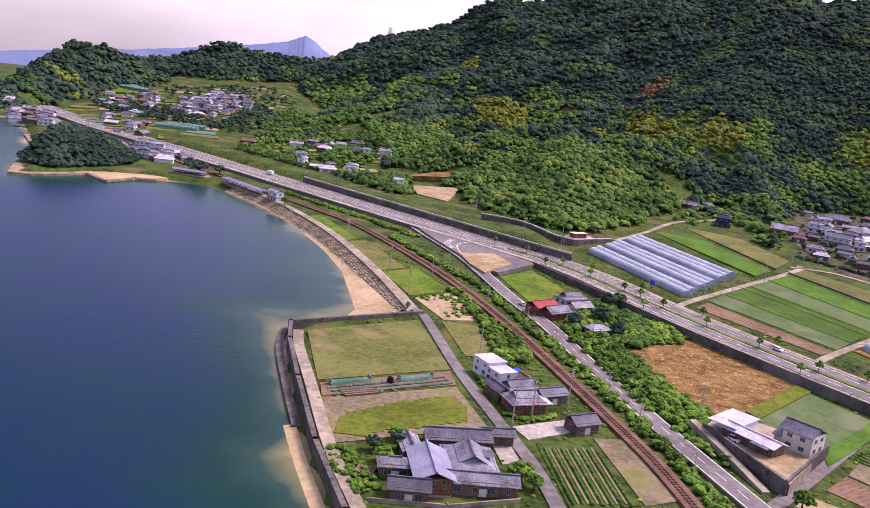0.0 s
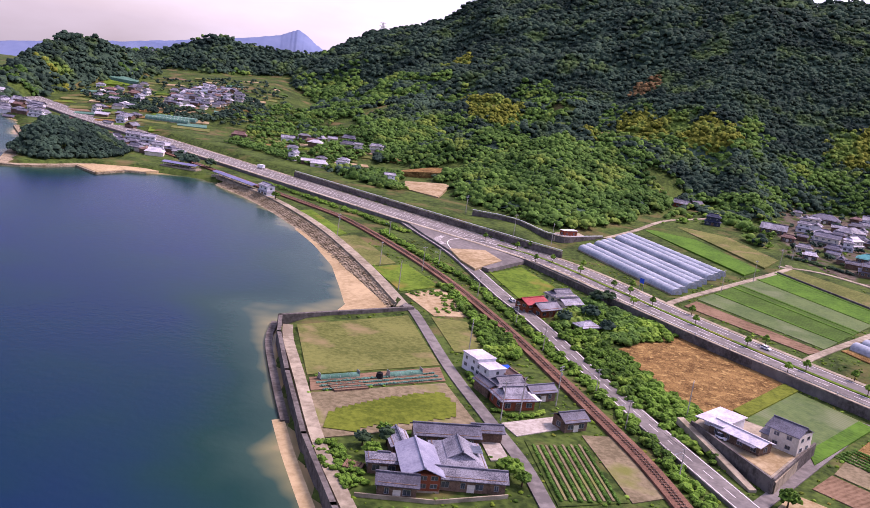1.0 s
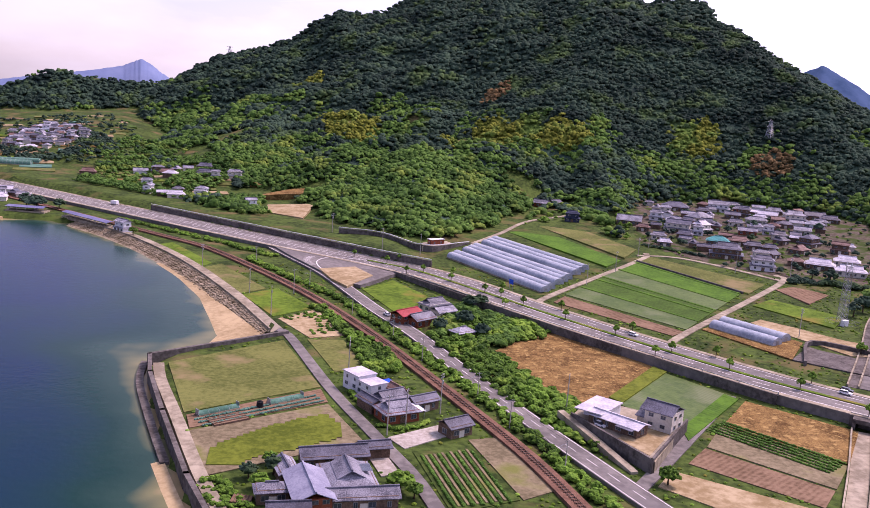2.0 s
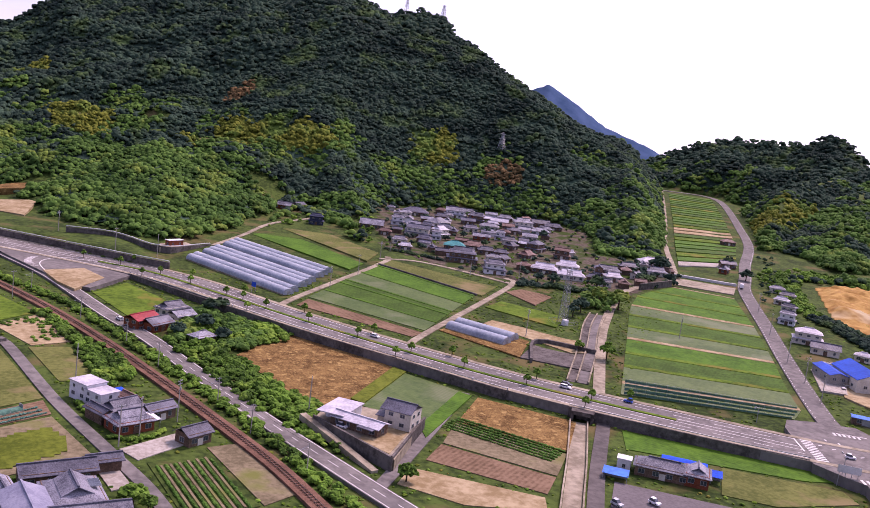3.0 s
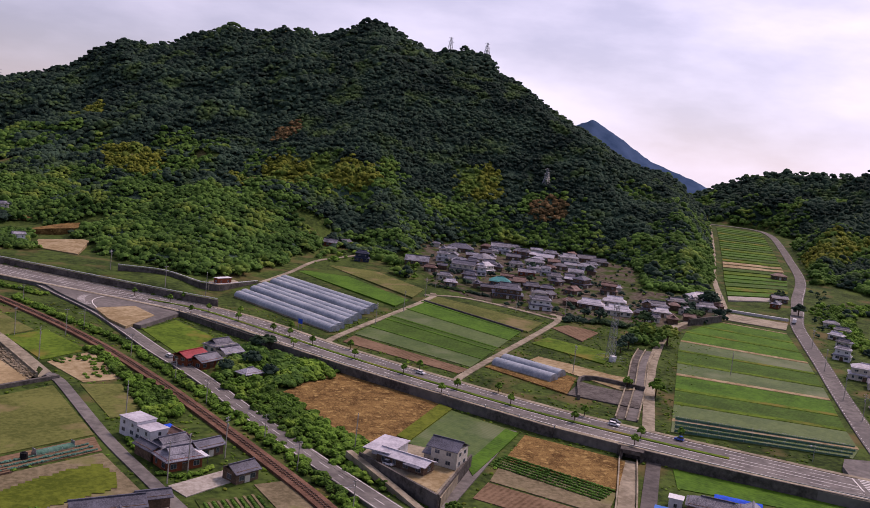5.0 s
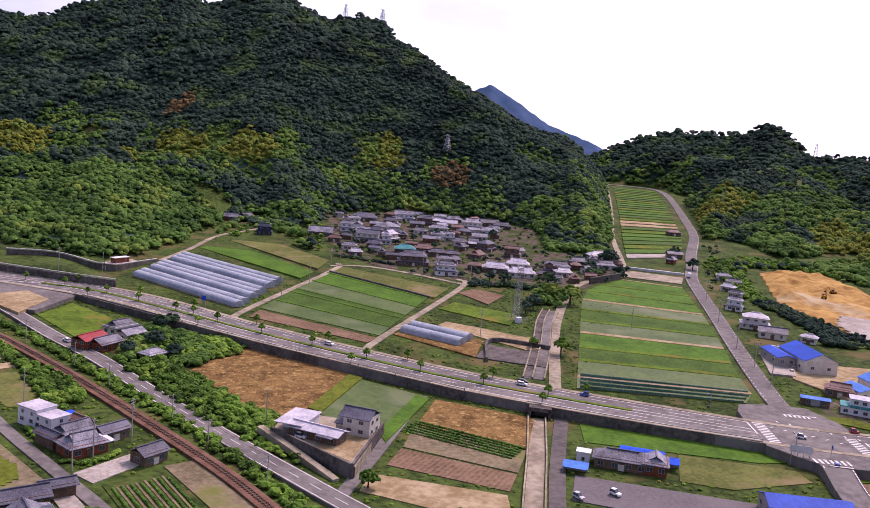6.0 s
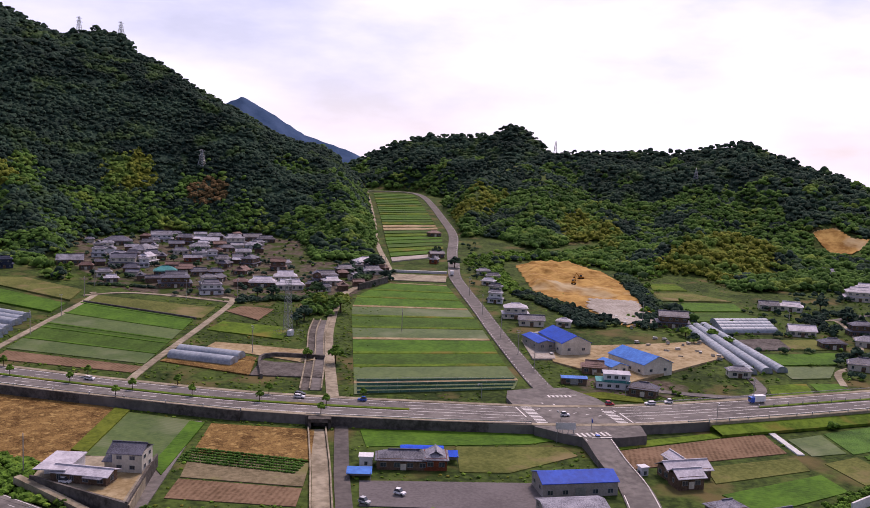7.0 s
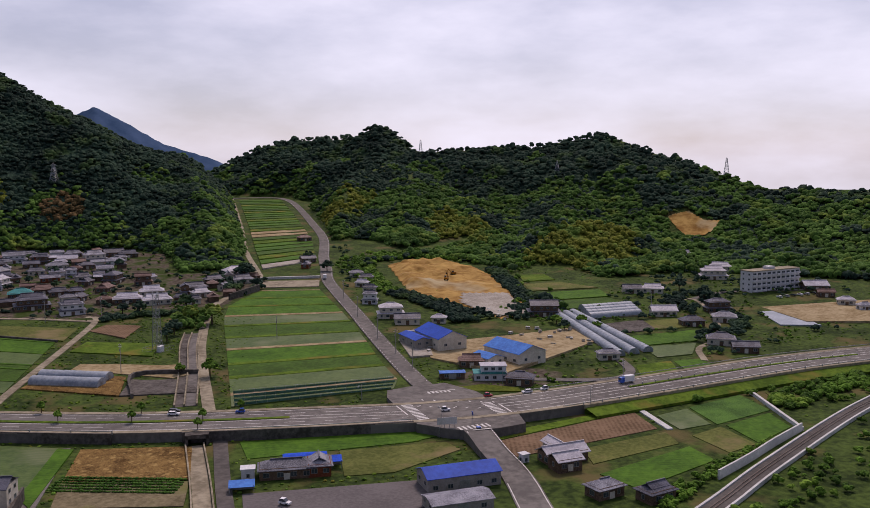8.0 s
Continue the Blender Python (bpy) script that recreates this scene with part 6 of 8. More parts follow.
# lane-side compound
def flat_house(x, y, w, d, h, turn, wall, roof, label, rise=0.0):
    ob = thing("house", stand(x, y, turn, rise), label, "house")
    part("wall", Shape().box(-w / 2, -d / 2, -1, w / 2, d / 2, h), wall, ob)
    part("roof", Shape().box(-w / 2 - 0.3, -d / 2 - 0.3, h, w / 2 + 0.3, d / 2 + 0.3, h + 0.25), roof, ob)
    windows_round(ob, w, d, h * 0.35, 5, 1.6, 1.2, "SWE")
    if h > 4.5:
        windows_round(ob, w, d, h * 0.76, 6, 1.6, 1.1, "SWE")
    return ob
flat_house(22.5, 281, 7.0, 8.5, 5.6, 32, M_WHITE, M_TILE_PALE, "white two-storey house with pale flat roof by the lane")
flat_house(26, 275, 6.5, 8.0, 4.6, 32, M_WHITE, M_TILE_PALE, "white extension with pale flat roof")
house(31, 264, 13.0, "g", 30, 8.5, "lane-side compound", "half")
house(32, 254.5, 11.5, "r", 22, 9.0, "lane-side compound", "half")
house(24.5, 262, 9.0, "g", 118, 4.5, "lane-side compound", "gable", small=True)
house(41, 263, 9.5, "d", 30, 5.5, "lane-side compound", "gable")
house(34, 272, 7.5, "b", 118, 4.5, "lane-side compound", "gable", small=True)
def tarp(x, y, z, w, d, turn, label):
    s = Shape()
    n = 6
    r = random.Random(int(x))
    verts = [((i / n - 0.5) * w, (j / 4 - 0.5) * d, r.uniform(-0.08, 0.12) - abs(j - 2) * 0.22) for i in range(n + 1) for j in range(5)]
    s.add(verts, [(i * 5 + j, (i + 1) * 5 + j, (i + 1) * 5 + j + 1, i * 5 + j + 1) for i in range(n) for j in range(4)])
    k = len(verts)
    s.add([(v[0], v[1], v[2] - 0.06) for v in verts], [(i * 5 + j, i * 5 + j + 1, (i + 1) * 5 + j + 1, (i + 1) * 5 + j) for i in range(n) for j in range(4)])
    ob = tagged(part("tarpaulin", s, M_TARP, None, "", False), label, "tarpaulin")
    ob.matrix_world = pose(x, y, z, 0, 0, turn)
    return ob
def lean_to(x, y, w, d, h, turn, roof, label):
    ob = thing("lean_to", stand(x, y, turn), label, "shed")
    for px, py in ((-w / 2, -d / 2), (w / 2, -d / 2), (-w / 2, d / 2), (w / 2, d / 2)):
        part("post", Shape().box(px - 0.08, py - 0.08, -0.5, px + 0.08, py + 0.08, h), M_METAL, ob)
    part("roof", Shape().add([(-w / 2 - 0.3, -d / 2 - 0.3, h - 0.4), (w / 2 + 0.3, -d / 2 - 0.3, h - 0.4), (w / 2 + 0.3, d / 2 + 0.3, h + 0.3), (-w / 2 - 0.3, d / 2 + 0.3, h + 0.3), (-w / 2 - 0.3, -d / 2 - 0.3, h - 0.5), (w / 2 + 0.3, -d / 2 - 0.3, h - 0.5), (w / 2 + 0.3, d / 2 + 0.3, h + 0.2), (-w / 2 - 0.3, d / 2 + 0.3, h + 0.2)], [(0, 1, 2, 3), (7, 6, 5, 4), (0, 4, 5, 1), (1, 5, 6, 2), (2, 6, 7, 3), (3, 7, 4, 0)]), roof, ob)
    part("back_wall", Shape().box(-w / 2, d / 2 - 0.1, -0.5, w / 2, d / 2, h), M_SHED, ob)
    return ob
lean_to(31, 279.5, 5.5, 4.5, 2.6, 30, M_TARP, "open lean-to covered with a blue tarpaulin")
lean_to(37.5, 256, 4.0, 5.0, 3.0, 30, M_WHITE, "open lean-to with a white sheet roof")
house(48, 243, 8.5, "d", 30, 6.5, "", "gable")
# roadside houses
house(53, 364, 12.0, "r", 40, 8.0, "roadside houses", "gable")
house(63, 391, 13.0, "g", 34, 8.0, "roadside houses", "half")
house(65, 378, 10.5, "g", 34, 7.0, "roadside houses", "gable")
house(68, 345, 9.0, "g", 30, 6.5, "roadside houses", "hip")
house(-33, 645, 9.0, "w2", 20, 6.0, "", "gable", 1.0)


def red_roof():
    ob = thing("red_roofed_house", stand(47.5, 366, 40), "house with a red metal roof and glazed veranda", "house")
    part("wall", Shape().box(-6, -3.6, -1, 6, 3.6, 4.8), M_REDWOOD, ob)
    roof_parts(ob, 12, 7.4, 4.8, M_ROOF_RED, "gable", 0.7, 0.4)
    windows_round(ob, 12, 7.2, 3.6, 3, 1.9, 1.2, "SWE")
    windows_round(ob, 12, 7.2, 1.2, 3, 1.9, 1.4, "SW")
red_roof()


def wall_house():
    """The house on its retaining wall above the coast road, with two roofs and a yard."""
    base = 6.6
    setting("house_terrace", Shape().prism([(85, 250), (96, 266), (120, 246), (98, 216)], 1.5, base), M_CONCRETE, "concrete terrace of the house on the wall", "terrace")
    setting("terrace_wall", hard_ribbon([(85, 250), (97, 216), (120, 246)], 0.35, 1.5, base + 0.9), M_CONCRETE_DARK, "dark stained retaining wall under the house", "wall")
    setting("terrace_ramp", ribbon([(83, 254), (88, 236), (93, 216)], -1.6, 0.6, lambda x, y: 3.6 + (y - 214) * 0.08, 2.0), M_CONCRETE, "concrete ramp up to the house", "ramp")
    setting("terrace_yard", Shape().prism([(93, 232), (98, 220), (112, 238), (104, 243)], base, base + 0.08), M_DRY, "bare earth yard", "yard")
    ob = thing("carport_house", pose(93, 249, base, 0, 0, 46), "white flat-roofed carport house with pale sheet roof", "house")
    part("wall", Shape().box(-1, -3.5, 0, 8, 4.5, 3.4), M_WHITE, ob)
    for px in (-6.5, -3.5):
        part("post", Shape().box(px, -3.4, 0, px + 0.15, -3.25, 3.3), M_METAL, ob)
    part("roof", Shape().box(-7, -4, 3.3, 8.4, 5, 3.6), M_TILE_PALE, ob)
    windows_round(ob, 14, 7, 1.7, 9, 1.6, 1.2, "E")
    ob = thing("long_house", pose(96, 240, base, 0, 0, -52), "single-storey house with a long pale metal roof", "house")
    part("wall", Shape().box(-8.5, -3, 0, 8, 3, 3.0), M_WOOD, ob)
    roof_parts(ob, 16.5, 6.4, 3.0, M_TILE_PALE, "gable", 0.6, 0.3)
    windows_round(ob, 16, 6, 1.5, 8, 1.8, 1.6, "SE")
    part("porch_roof", Shape().box(2, -5.4, 2.5, 7.5, -3, 2.7), M_TILE_DARK, ob)
    ob = thing("tall_house", pose(110, 242, base, 0, 0, -46), "two-storey cream house with dark tiled roof", "house")
    part("wall", Shape().box(-3.6, -4.2, -1, 5.0, 4.2, 5.8), M_PLASTER, ob)
    roof_parts(ob, 9.4, 8.6, 5.8, M_TILE_DARK, "gable", 0.5, 0.42)
    part("porch_roof", Shape().gable(-6.5, -3.4, -3.4, 2.6, 2.9, 0.8, 0.4), M_TILE_DARK, ob)
    part("porch_wall", Shape().box(-6.3, -3.2, 0, -3.6, 2.4, 2.9), M_PLASTER, ob)
    for z in (1.6, 4.4):
        for o in (-2.0, 1.8):
            window(ob, 5.0, o, z, 90, 1.5, 1.2)
        for o in (-1.6, 2.2):
            window(ob, o, -4.2, z, 0, 1.6, 1.2)
wall_house()

# farmhouse with the blue tarpaulin, the blue-roofed hall and its neighbours
house(181, 203, 17.0, "g", -41, 8.0, "", "hip", seed=7)
house(189, 197, 9.5, "r", 49, 7.5, "", "half", 0.4)
tarp(191.5, 206, ground(190, 206) + 3.6, 14, 4.0, -41, "blue tarpaulin over the farmhouse eaves")
flat_house(172.5, 211, 4.0, 3.6, 3.0, -41, M_WHITE, M_WHITE, "small white flat-roofed shed")
lean_to(163.5, 203, 7.0, 4.0, 2.6, -41, M_ROOF_LIGHTBLUE, "low open shed with a bright blue sheet roof")
lean_to(196, 196.5, 3.0, 4.0, 2.8, -41, M_TARP, "side lean-to with a blue sheet roof")


def hall(x, y, w, d, h, turn, roof, wall, label, rise=1.6, doors=3, over=0.4, name="workshop"):
    ob = thing(name, stand(x, y, turn), label, "workshop")
    part("wall", Shape().box(-w / 2, -d / 2, -1.5, w / 2, d / 2, h), wall, ob)
    part("gable_wall", Shape().add([(-w / 2, -d / 2, h), (-w / 2, d / 2, h), (-w / 2, 0, h + rise - 0.2), (w / 2, -d / 2, h), (w / 2, d / 2, h), (w / 2, 0, h + rise - 0.2)], [(0, 2, 1), (3, 4, 5), (0, 3, 5, 2), (1, 2, 5, 4)]), wall, ob)
    part("roof", Shape().gable(-w / 2, -d / 2, w / 2, d / 2, h, rise, over), roof, ob)
    seams = Shape()
    n = int(w / 1.2)
    slope = rise / (d / 2)
    for k in range(n + 1):
        sx = -w / 2 + k * w / n
        seams.add([(sx - 0.05, -d / 2 - over, h - over * slope + 0.02), (sx + 0.05, -d / 2 - over, h - over * slope + 0.02), (sx + 0.05, 0, h + rise + 0.08), (sx - 0.05, 0, h + rise + 0.08), (sx - 0.05, d / 2 + over, h - over * slope + 0.02), (sx + 0.05, d / 2 + over, h - over * slope + 0.02)], [(0, 1, 2, 3), (3, 2, 5, 4)])
    part("roof_seams", seams, roof, ob)
    for k in range(doors):
        o = (k - (doors - 1) / 2) * w / max(doors, 1)
        window(ob, o, -d / 2, 1.5, 0, 1.7, 1.4)
        window(ob, o, d / 2, 2.0, 180, 1.7, 1.2)
    for o in (-d / 4, d / 4):
        window(ob, w / 2, o, 2.4, 90, 1.6, 1.3)
        window(ob, -w / 2, o, 2.4, -90, 1.6, 1.3)
    part("door", Shape().box(-1.6, -d / 2 - 0.08, -0.3, 1.6, -d / 2 + 0.1, 2.8), M_METAL, ob)
    return ob
hall(208, 157, 23.0, 10.5, 4.4, -32, M_ROOF_BLUE, M_SHED, "grey workshop with a bright blue sheet roof", 1.8, 5)
hall(193, 146, 18.0, 9.0, 3.2, -32, M_TILE, M_SHED, "low grey shed beside the car park", 1.0, 3)
house(245, 143, 15.0, "p", -28, 8.0, "", "gable", seed=3)
house(238, 138, 9.0, "p", -28, 7.0, "", "gable", 0.6, seed=4)
house(250, 149, 8.0, "p", 62, 5.5, "", "gable", seed=5)
flat_house(236, 152, 2.4, 2.4, 2.6, -22, M_WHITE, M_WHITE, "small white utility cabin")
house(226, 118, 10.0, "g", -20, 7.0, "", "hip")
house(232, 105, 10.0, "d", -20, 7.0, "", "half")
# works with blue roofs
hall(343, 270, 27.0, 15.0, 5.6, 64, M_ROOF_BLUE, M_PLASTER, "cream works hall with bright blue gabled roof", 3.4, 3)
hall(334, 279, 20.0, 8.0, 4.2, 64, M_ROOF_BLUE, M_SHED, "long blue-roofed hall beside the big workshop", 1.2, 2)
hall(344, 227, 25.0, 16.0, 5.4, 74, M_ROOF_LIGHTBLUE, M_PLASTER, "cream works hall with pale blue sheet roof", 3.2, 4)
hall(328, 231, 12.0, 9.0, 4.2, 74, M_ROOF_LIGHTBLUE, M_PLASTER, "small cream hall with pale blue roof", 1.4, 2)
hall(300, 230, 10.5, 4.5, 2.8, -45, M_ROOF_LIGHTBLUE, M_WOOD, "low shed with a pale blue roof", 0.5, 2)


def green_house():
    ob = thing("balcony_house", stand(310, 217, -50), "white two-storey house with green panels and balcony", "house")
    part("wall", Shape().box(-7, -4, -1.5, 7, 4, 3.0), M_WHITE, ob)
    part("upper_wall", Shape().box(-4, -3, 3.0, 6.6, 3.8, 6.0), M_WHITE, ob)
    part("roof", Shape().box(-4.5, -3.5, 6.0, 7.0, 4.2, 6.3), M_TILE_PALE, ob)
    part("green_roof", Shape().box(-7.4, -4.4, 3.0, -4, 4.2, 3.3), M_ROOF_TEAL, ob)
    part("balcony", Shape().box(-4, -4.6, 2.9, 6.8, -3.9, 3.9), M_ROOF_TEAL, ob)
    windows_round(ob, 14, 8, 1.4, 4, 1.6, 1.3, "SW")
    for o in (-2, 1, 4):
        window(ob, o, -3.0, 4.9, 0, 1.6, 1.3)
green_house()


def apartment():
    ob = thing("apartment_block", stand(606, 196, -24), "white four-storey apartment block with rows of balconies", "apartment block")
    part("wall", Shape().box(-22, -5, -2, 22, 5, 13.4), M_WHITE, ob)
    part("roof", Shape().box(-22.3, -5.3, 13.4, 22.3, 5.3, 13.9), M_CONCRETE, ob)
    part("stair_tower", Shape().box(-4, -2, 13.9, 2, 3, 15.6), M_WHITE, ob)
    for z in range(4):
        for k in range(10):
            x = -19.8 + k * 4.4
            window(ob, x, -5, 1.6 + z * 3.3, 0, 2.8, 1.9)
            part("balcony", Shape().box(x - 1.9, -6.1, 0.3 + z * 3.3, x + 1.9, -5.0, 1.3 + z * 3.3), M_WHITE, ob)
        for o in (-2.4, 2.4):
            window(ob, -22, o, 1.6 + z * 3.3, -90, 1.4, 1.2)
apartment()


# ---- greenhouses ----
def tunnel(ax, ay, bx, by, wide, high, label, group, film=None):
    length = math.hypot(bx - ax, by - ay)
    mx, my = (ax + bx) / 2, (ay + by) / 2
    za, zb = ground(ax, ay), ground(bx, by)
    ob = thing("greenhouse", Matrix.Translation((ax, ay, za + 0.2)) @ Matrix.Rotation(math.atan2(by - ay, bx - ax), 4, "Z") @ Matrix.Rotation(-math.atan2(zb - za, length), 4, "Y"), label, "greenhouse", group)
    ring = [(math.cos(math.pi * k / 10) * wide / 2, max(0.0, math.sin(math.pi * k / 10)) ** 0.75 * high) for k in range(11)]
    n = max(2, int(length / 4))
    s = Shape()
    verts = [(length * i / n, y, z) for i in range(n + 1) for y, z in ring]
    s.add(verts, [(i * 11 + k, i * 11 + k + 1, (i + 1) * 11 + k + 1, (i + 1) * 11 + k) for i in range(n) for k in range(10)])
    part("film", s, film or M_FILM, ob, "", False)
    for e, x in ((0, 0.0), (1, length)):
        part("end_wall", Shape().add([(x, y, z) for y, z in ring], [tuple(range(11)) if e == 0 else tuple(range(10, -1, -1))]), film or M_FILM, ob)
        part("door", Shape().box(x - 0.08, -0.9, 0, x + 0.08, 0.9, 2.0), M_METAL, ob)
    ribs = int(length / 3.2)
    for i in range(ribs + 1):
        x = length * i / ribs
        r = Shape()
        for (y0, z0), (y1, z1) in zip(ring[:-1], ring[1:]):
            r.beam((x, y0 * 1.008, z0 * 1.01), (x, y1 * 1.008, z1 * 1.01), 0.05, sides=3)
        part("hoop", r, M_METAL, ob)
    part("base_board", Shape().box(0, -wide / 2 - 0.06, -0.6, length, -wide / 2 + 0.06, 0.35), M_CONCRETE, ob)
    part("base_board", Shape().box(0, wide / 2 - 0.06, -0.6, length, wide / 2 + 0.06, 0.35), M_CONCRETE, ob)
    return ob


for s in (4.5, 11.5, 24.0, 31.0, 38.0, 51.5, 58.5, 66.0):
    x0, y0 = 87 + 0.586 * s, 503 + 0.81 * s
    tunnel(x0, y0, x0 + 34.5, y0 - 81, 6.6, 3.2, "long arched greenhouse with pale plastic film", "long greenhouses by the highway")
for s in (0, 1):
    tunnel(184.5 + s * 7.0, 364 + s * 5.6, 200 + s * 7.0, 337 + s * 5.6, 7.2, 3.3, "short arched greenhouse with clear plastic film", "small greenhouses by the highway")
for k in range(4):
    tunnel(462 - k * 5.6, 258 - k * 4.6, 491 - k * 5.6, 241 - k * 4.6, 7.0, 3.2, "white film greenhouse on the east slope", "east greenhouses")
for k in range(3):
    tunnel(450 - k * 5.9, 257 + k * 1.2, 397 - k * 8.0, 185 + k * 3.4, 5.4, 2.8, "very long white film greenhouse", "east greenhouses")
tunnel(-276, 846, -236, 846, 9, 4, "green netted greenhouse beside the highway", "far greenhouses", M_NET)
tunnel(-270, 858, -232, 858, 9, 4, "green netted greenhouse beside the highway", "far greenhouses", M_NET)
for k in range(4):
    tunnel(-300 + k * 3, 1000 + k * 22, -262 + k * 3, 1003 + k * 22, 8, 3.2, "white film greenhouse among far fields", "far greenhouses")


# ---- railway station, hut and walls ----
def platform_roof(ax, ay, bx, by, wide, label):
    length = math.hypot(bx - ax, by - ay)
    ob = thing("platform_shelter", Matrix.Translation((ax, ay, ground((ax + bx) / 2, (ay + by) / 2))) @ Matrix.Rotation(math.atan2(by - ay, bx - ax), 4, "Z"), label, "shelter", "station shelters")
    part("roof", Shape().gable(0, -wide / 2, length, wide / 2, 3.4, 0.7, 0.3), M_PURPLE, ob)
    for k in range(int(length / 6) + 1):
        for o in (-wide / 4, wide / 4):
            part("post", Shape().box(k * 6 + 0.1, o - 0.1, -0.5, k * 6 + 0.3, o + 0.1, 3.4), M_METAL, ob)
    part("platform", Shape().box(-1, -wide / 2, -1, length + 1, wide / 2, 0.9), M_CONCRETE, ob)
platform_roof(-148, 607, -113, 570, 6.0, "long blue-grey platform roof on posts")
platform_roof(-188, 622, -164, 618, 9.0, "broad blue-grey shelter roof on posts")
house(-104, 560, 11.0, "w2", -46, 7.0, "", "gable")
flat_house(83.5, 530, 10, 3.6, 2.8, 30, M_BRICK, M_WHITE, "brick-red hut with white roof above the highway wall", max(0.0, 9.6 - ground(83.5, 530)))
setting("hut_terrace", Shape().prism([(74, 520.5), (80, 521), (95, 534), (92, 542), (76, 534)], 2.0, 9.5), M_CONCRETE, "concrete terrace under the brick-red hut", "terrace")
NORTH = [(-110, 631), (-33, 559), (64, 468)]
setting("cutting_wall", ribbon(NORTH, 13.6, 14.8, lambda x, y: highway_top(x, y) + 3.6, 5, level=True), M_CONCRETE_DARK, "dark concrete retaining wall along the highway", "wall")
setting("cutting_rail", ribbon(NORTH, 14.0, 14.3, lambda x, y: highway_top(x, y) + 4.5, 0.35, level=True), M_WHITE, "white guard rail on the retaining wall", "guard rail")
setting("upper_cutting_wall", ribbon([(26, 556), (52, 552), (70, 522), (80, 520), (107, 546)], -0.5, 0.5, lambda x, y: 12.5 - 0.045 * max(0, x - 20), 9, level=True), M_CONCRETE_DARK, "dark ribbed retaining wall below the brick hut", "wall")
setting("upper_cutting_rail", ribbon([(26, 556), (52, 552), (70, 522), (80, 520), (107, 546)], -0.2, 0.2, lambda x, y: 13.3 - 0.045 * max(0, x - 20), 0.35, level=True), M_WHITE, "white guard rail above the retaining wall", "guard rail")
BANK_A = [(64, 468), (114, 375), (150, 319), (176, 281)]
BANK_B = [(190, 265), (225, 231), (248, 211)]
BANK_C = [(300, 175), (336, 159), (411, 126), (470, 92)]
for k, pts in enumerate((BANK_A, BANK_B)):
    setting("embankment_wall_%d" % (k + 1), ribbon(pts, -14.0, -13.25, lambda x, y: highway_top(x, y) + 0.35, 5, level=True), M_CONCRETE_DARK, "dark stained embankment wall of the highway", "wall")
    setting("embankment_rail_%d" % (k + 1), ribbon(pts, -13.7, -13.55, lambda x, y: highway_top(x, y) + 1.2, 0.25, level=True), M_METAL, "steel guard rail on the embankment", "guard rail")

setting("embankment_kerb", ribbon(BANK_C, -13.9, -13.25, lambda x, y: highway_top(x, y) + 0.3, 1.6, level=True), M_CONCRETE, "pale concrete kerb along the highway bank", "kerb")
setting("embankment_bank", slope([(300, 175), (336, 159), (411, 126), (470, 92)], -13.6, 5.7, -21.0, 4.2), M_GRASS, "grassy bank falling from the highway to the fields", "bank")


def rail_post(x, y, z):
    ob = thing("guard_post", pose(x, y, z), "short grey guard rail post beside the highway", "post", "guard rail posts")
    part("post", Shape().box(-0.14, -0.14, -0.3, 0.14, 0.14, 1.1), M_METAL, ob)
    part("cap", Shape().box(-0.18, -0.18, 1.1, 0.18, 0.18, 1.2), M_WHITE, ob)
    return ob


for pts, off, gap in ((BANK_C, -13.0, 9.0), ([(330, 162), (370, 145), (411, 126), (450, 104)], 0.0, 7.0), (BANK_A, -12.9, 14.0)):
    line, lefts = curve_points(pts, gap)
    for p, n in zip(line, lefts):
        rail_post(p.x + n.x * off, p.y + n.y * off, highway_top(p.x, p.y) + 0.1)
for k, off in enumerate((-13.0, 13.2)):
    setting("guard_rail_%d" % (k + 1), ribbon([(292, 179), (336, 159), (411, 126), (470, 92)], off - 0.06, off + 0.06, lambda x, y: highway_top(x, y) + 1.0, 0.3, level=True), M_METAL, "steel guard rail along the highway", "guard rail")


def underpass():
    ob = thing("underpass", pose(182.5, 249.5, 2.5, 0, 0, -38), "concrete underpass portal below the highway with shade painted at its back", "underpass", "", "structure")
    part("jamb", Shape().box(-4.0, -1.2, -0.5, -3.0, 3, 3.9), M_CONCRETE_DARK, ob)
    part("jamb", Shape().box(3.0, -1.2, -0.5, 4.0, 3, 3.9), M_CONCRETE_DARK, ob)
    part("lintel", Shape().box(-4.0, -1.2, 2.9, 4.0, 3, 4.3), M_CONCRETE_DARK, ob)
    # near-black sheet stands in for the shade inside the tunnel
    part("back", Shape().box(-3.0, 2.6, -0.5, 3.0, 3, 2.9), M_TYRE_AND_SHADE, ob)
underpass()
setting("underpass_lane", ribbon([(181, 249), (160, 218), (143, 194), (129, 174)], -2.6, 2.6, on_land(0.15), 0.6), M_CONCRETE, "concrete lane leading to the underpass", "lane")
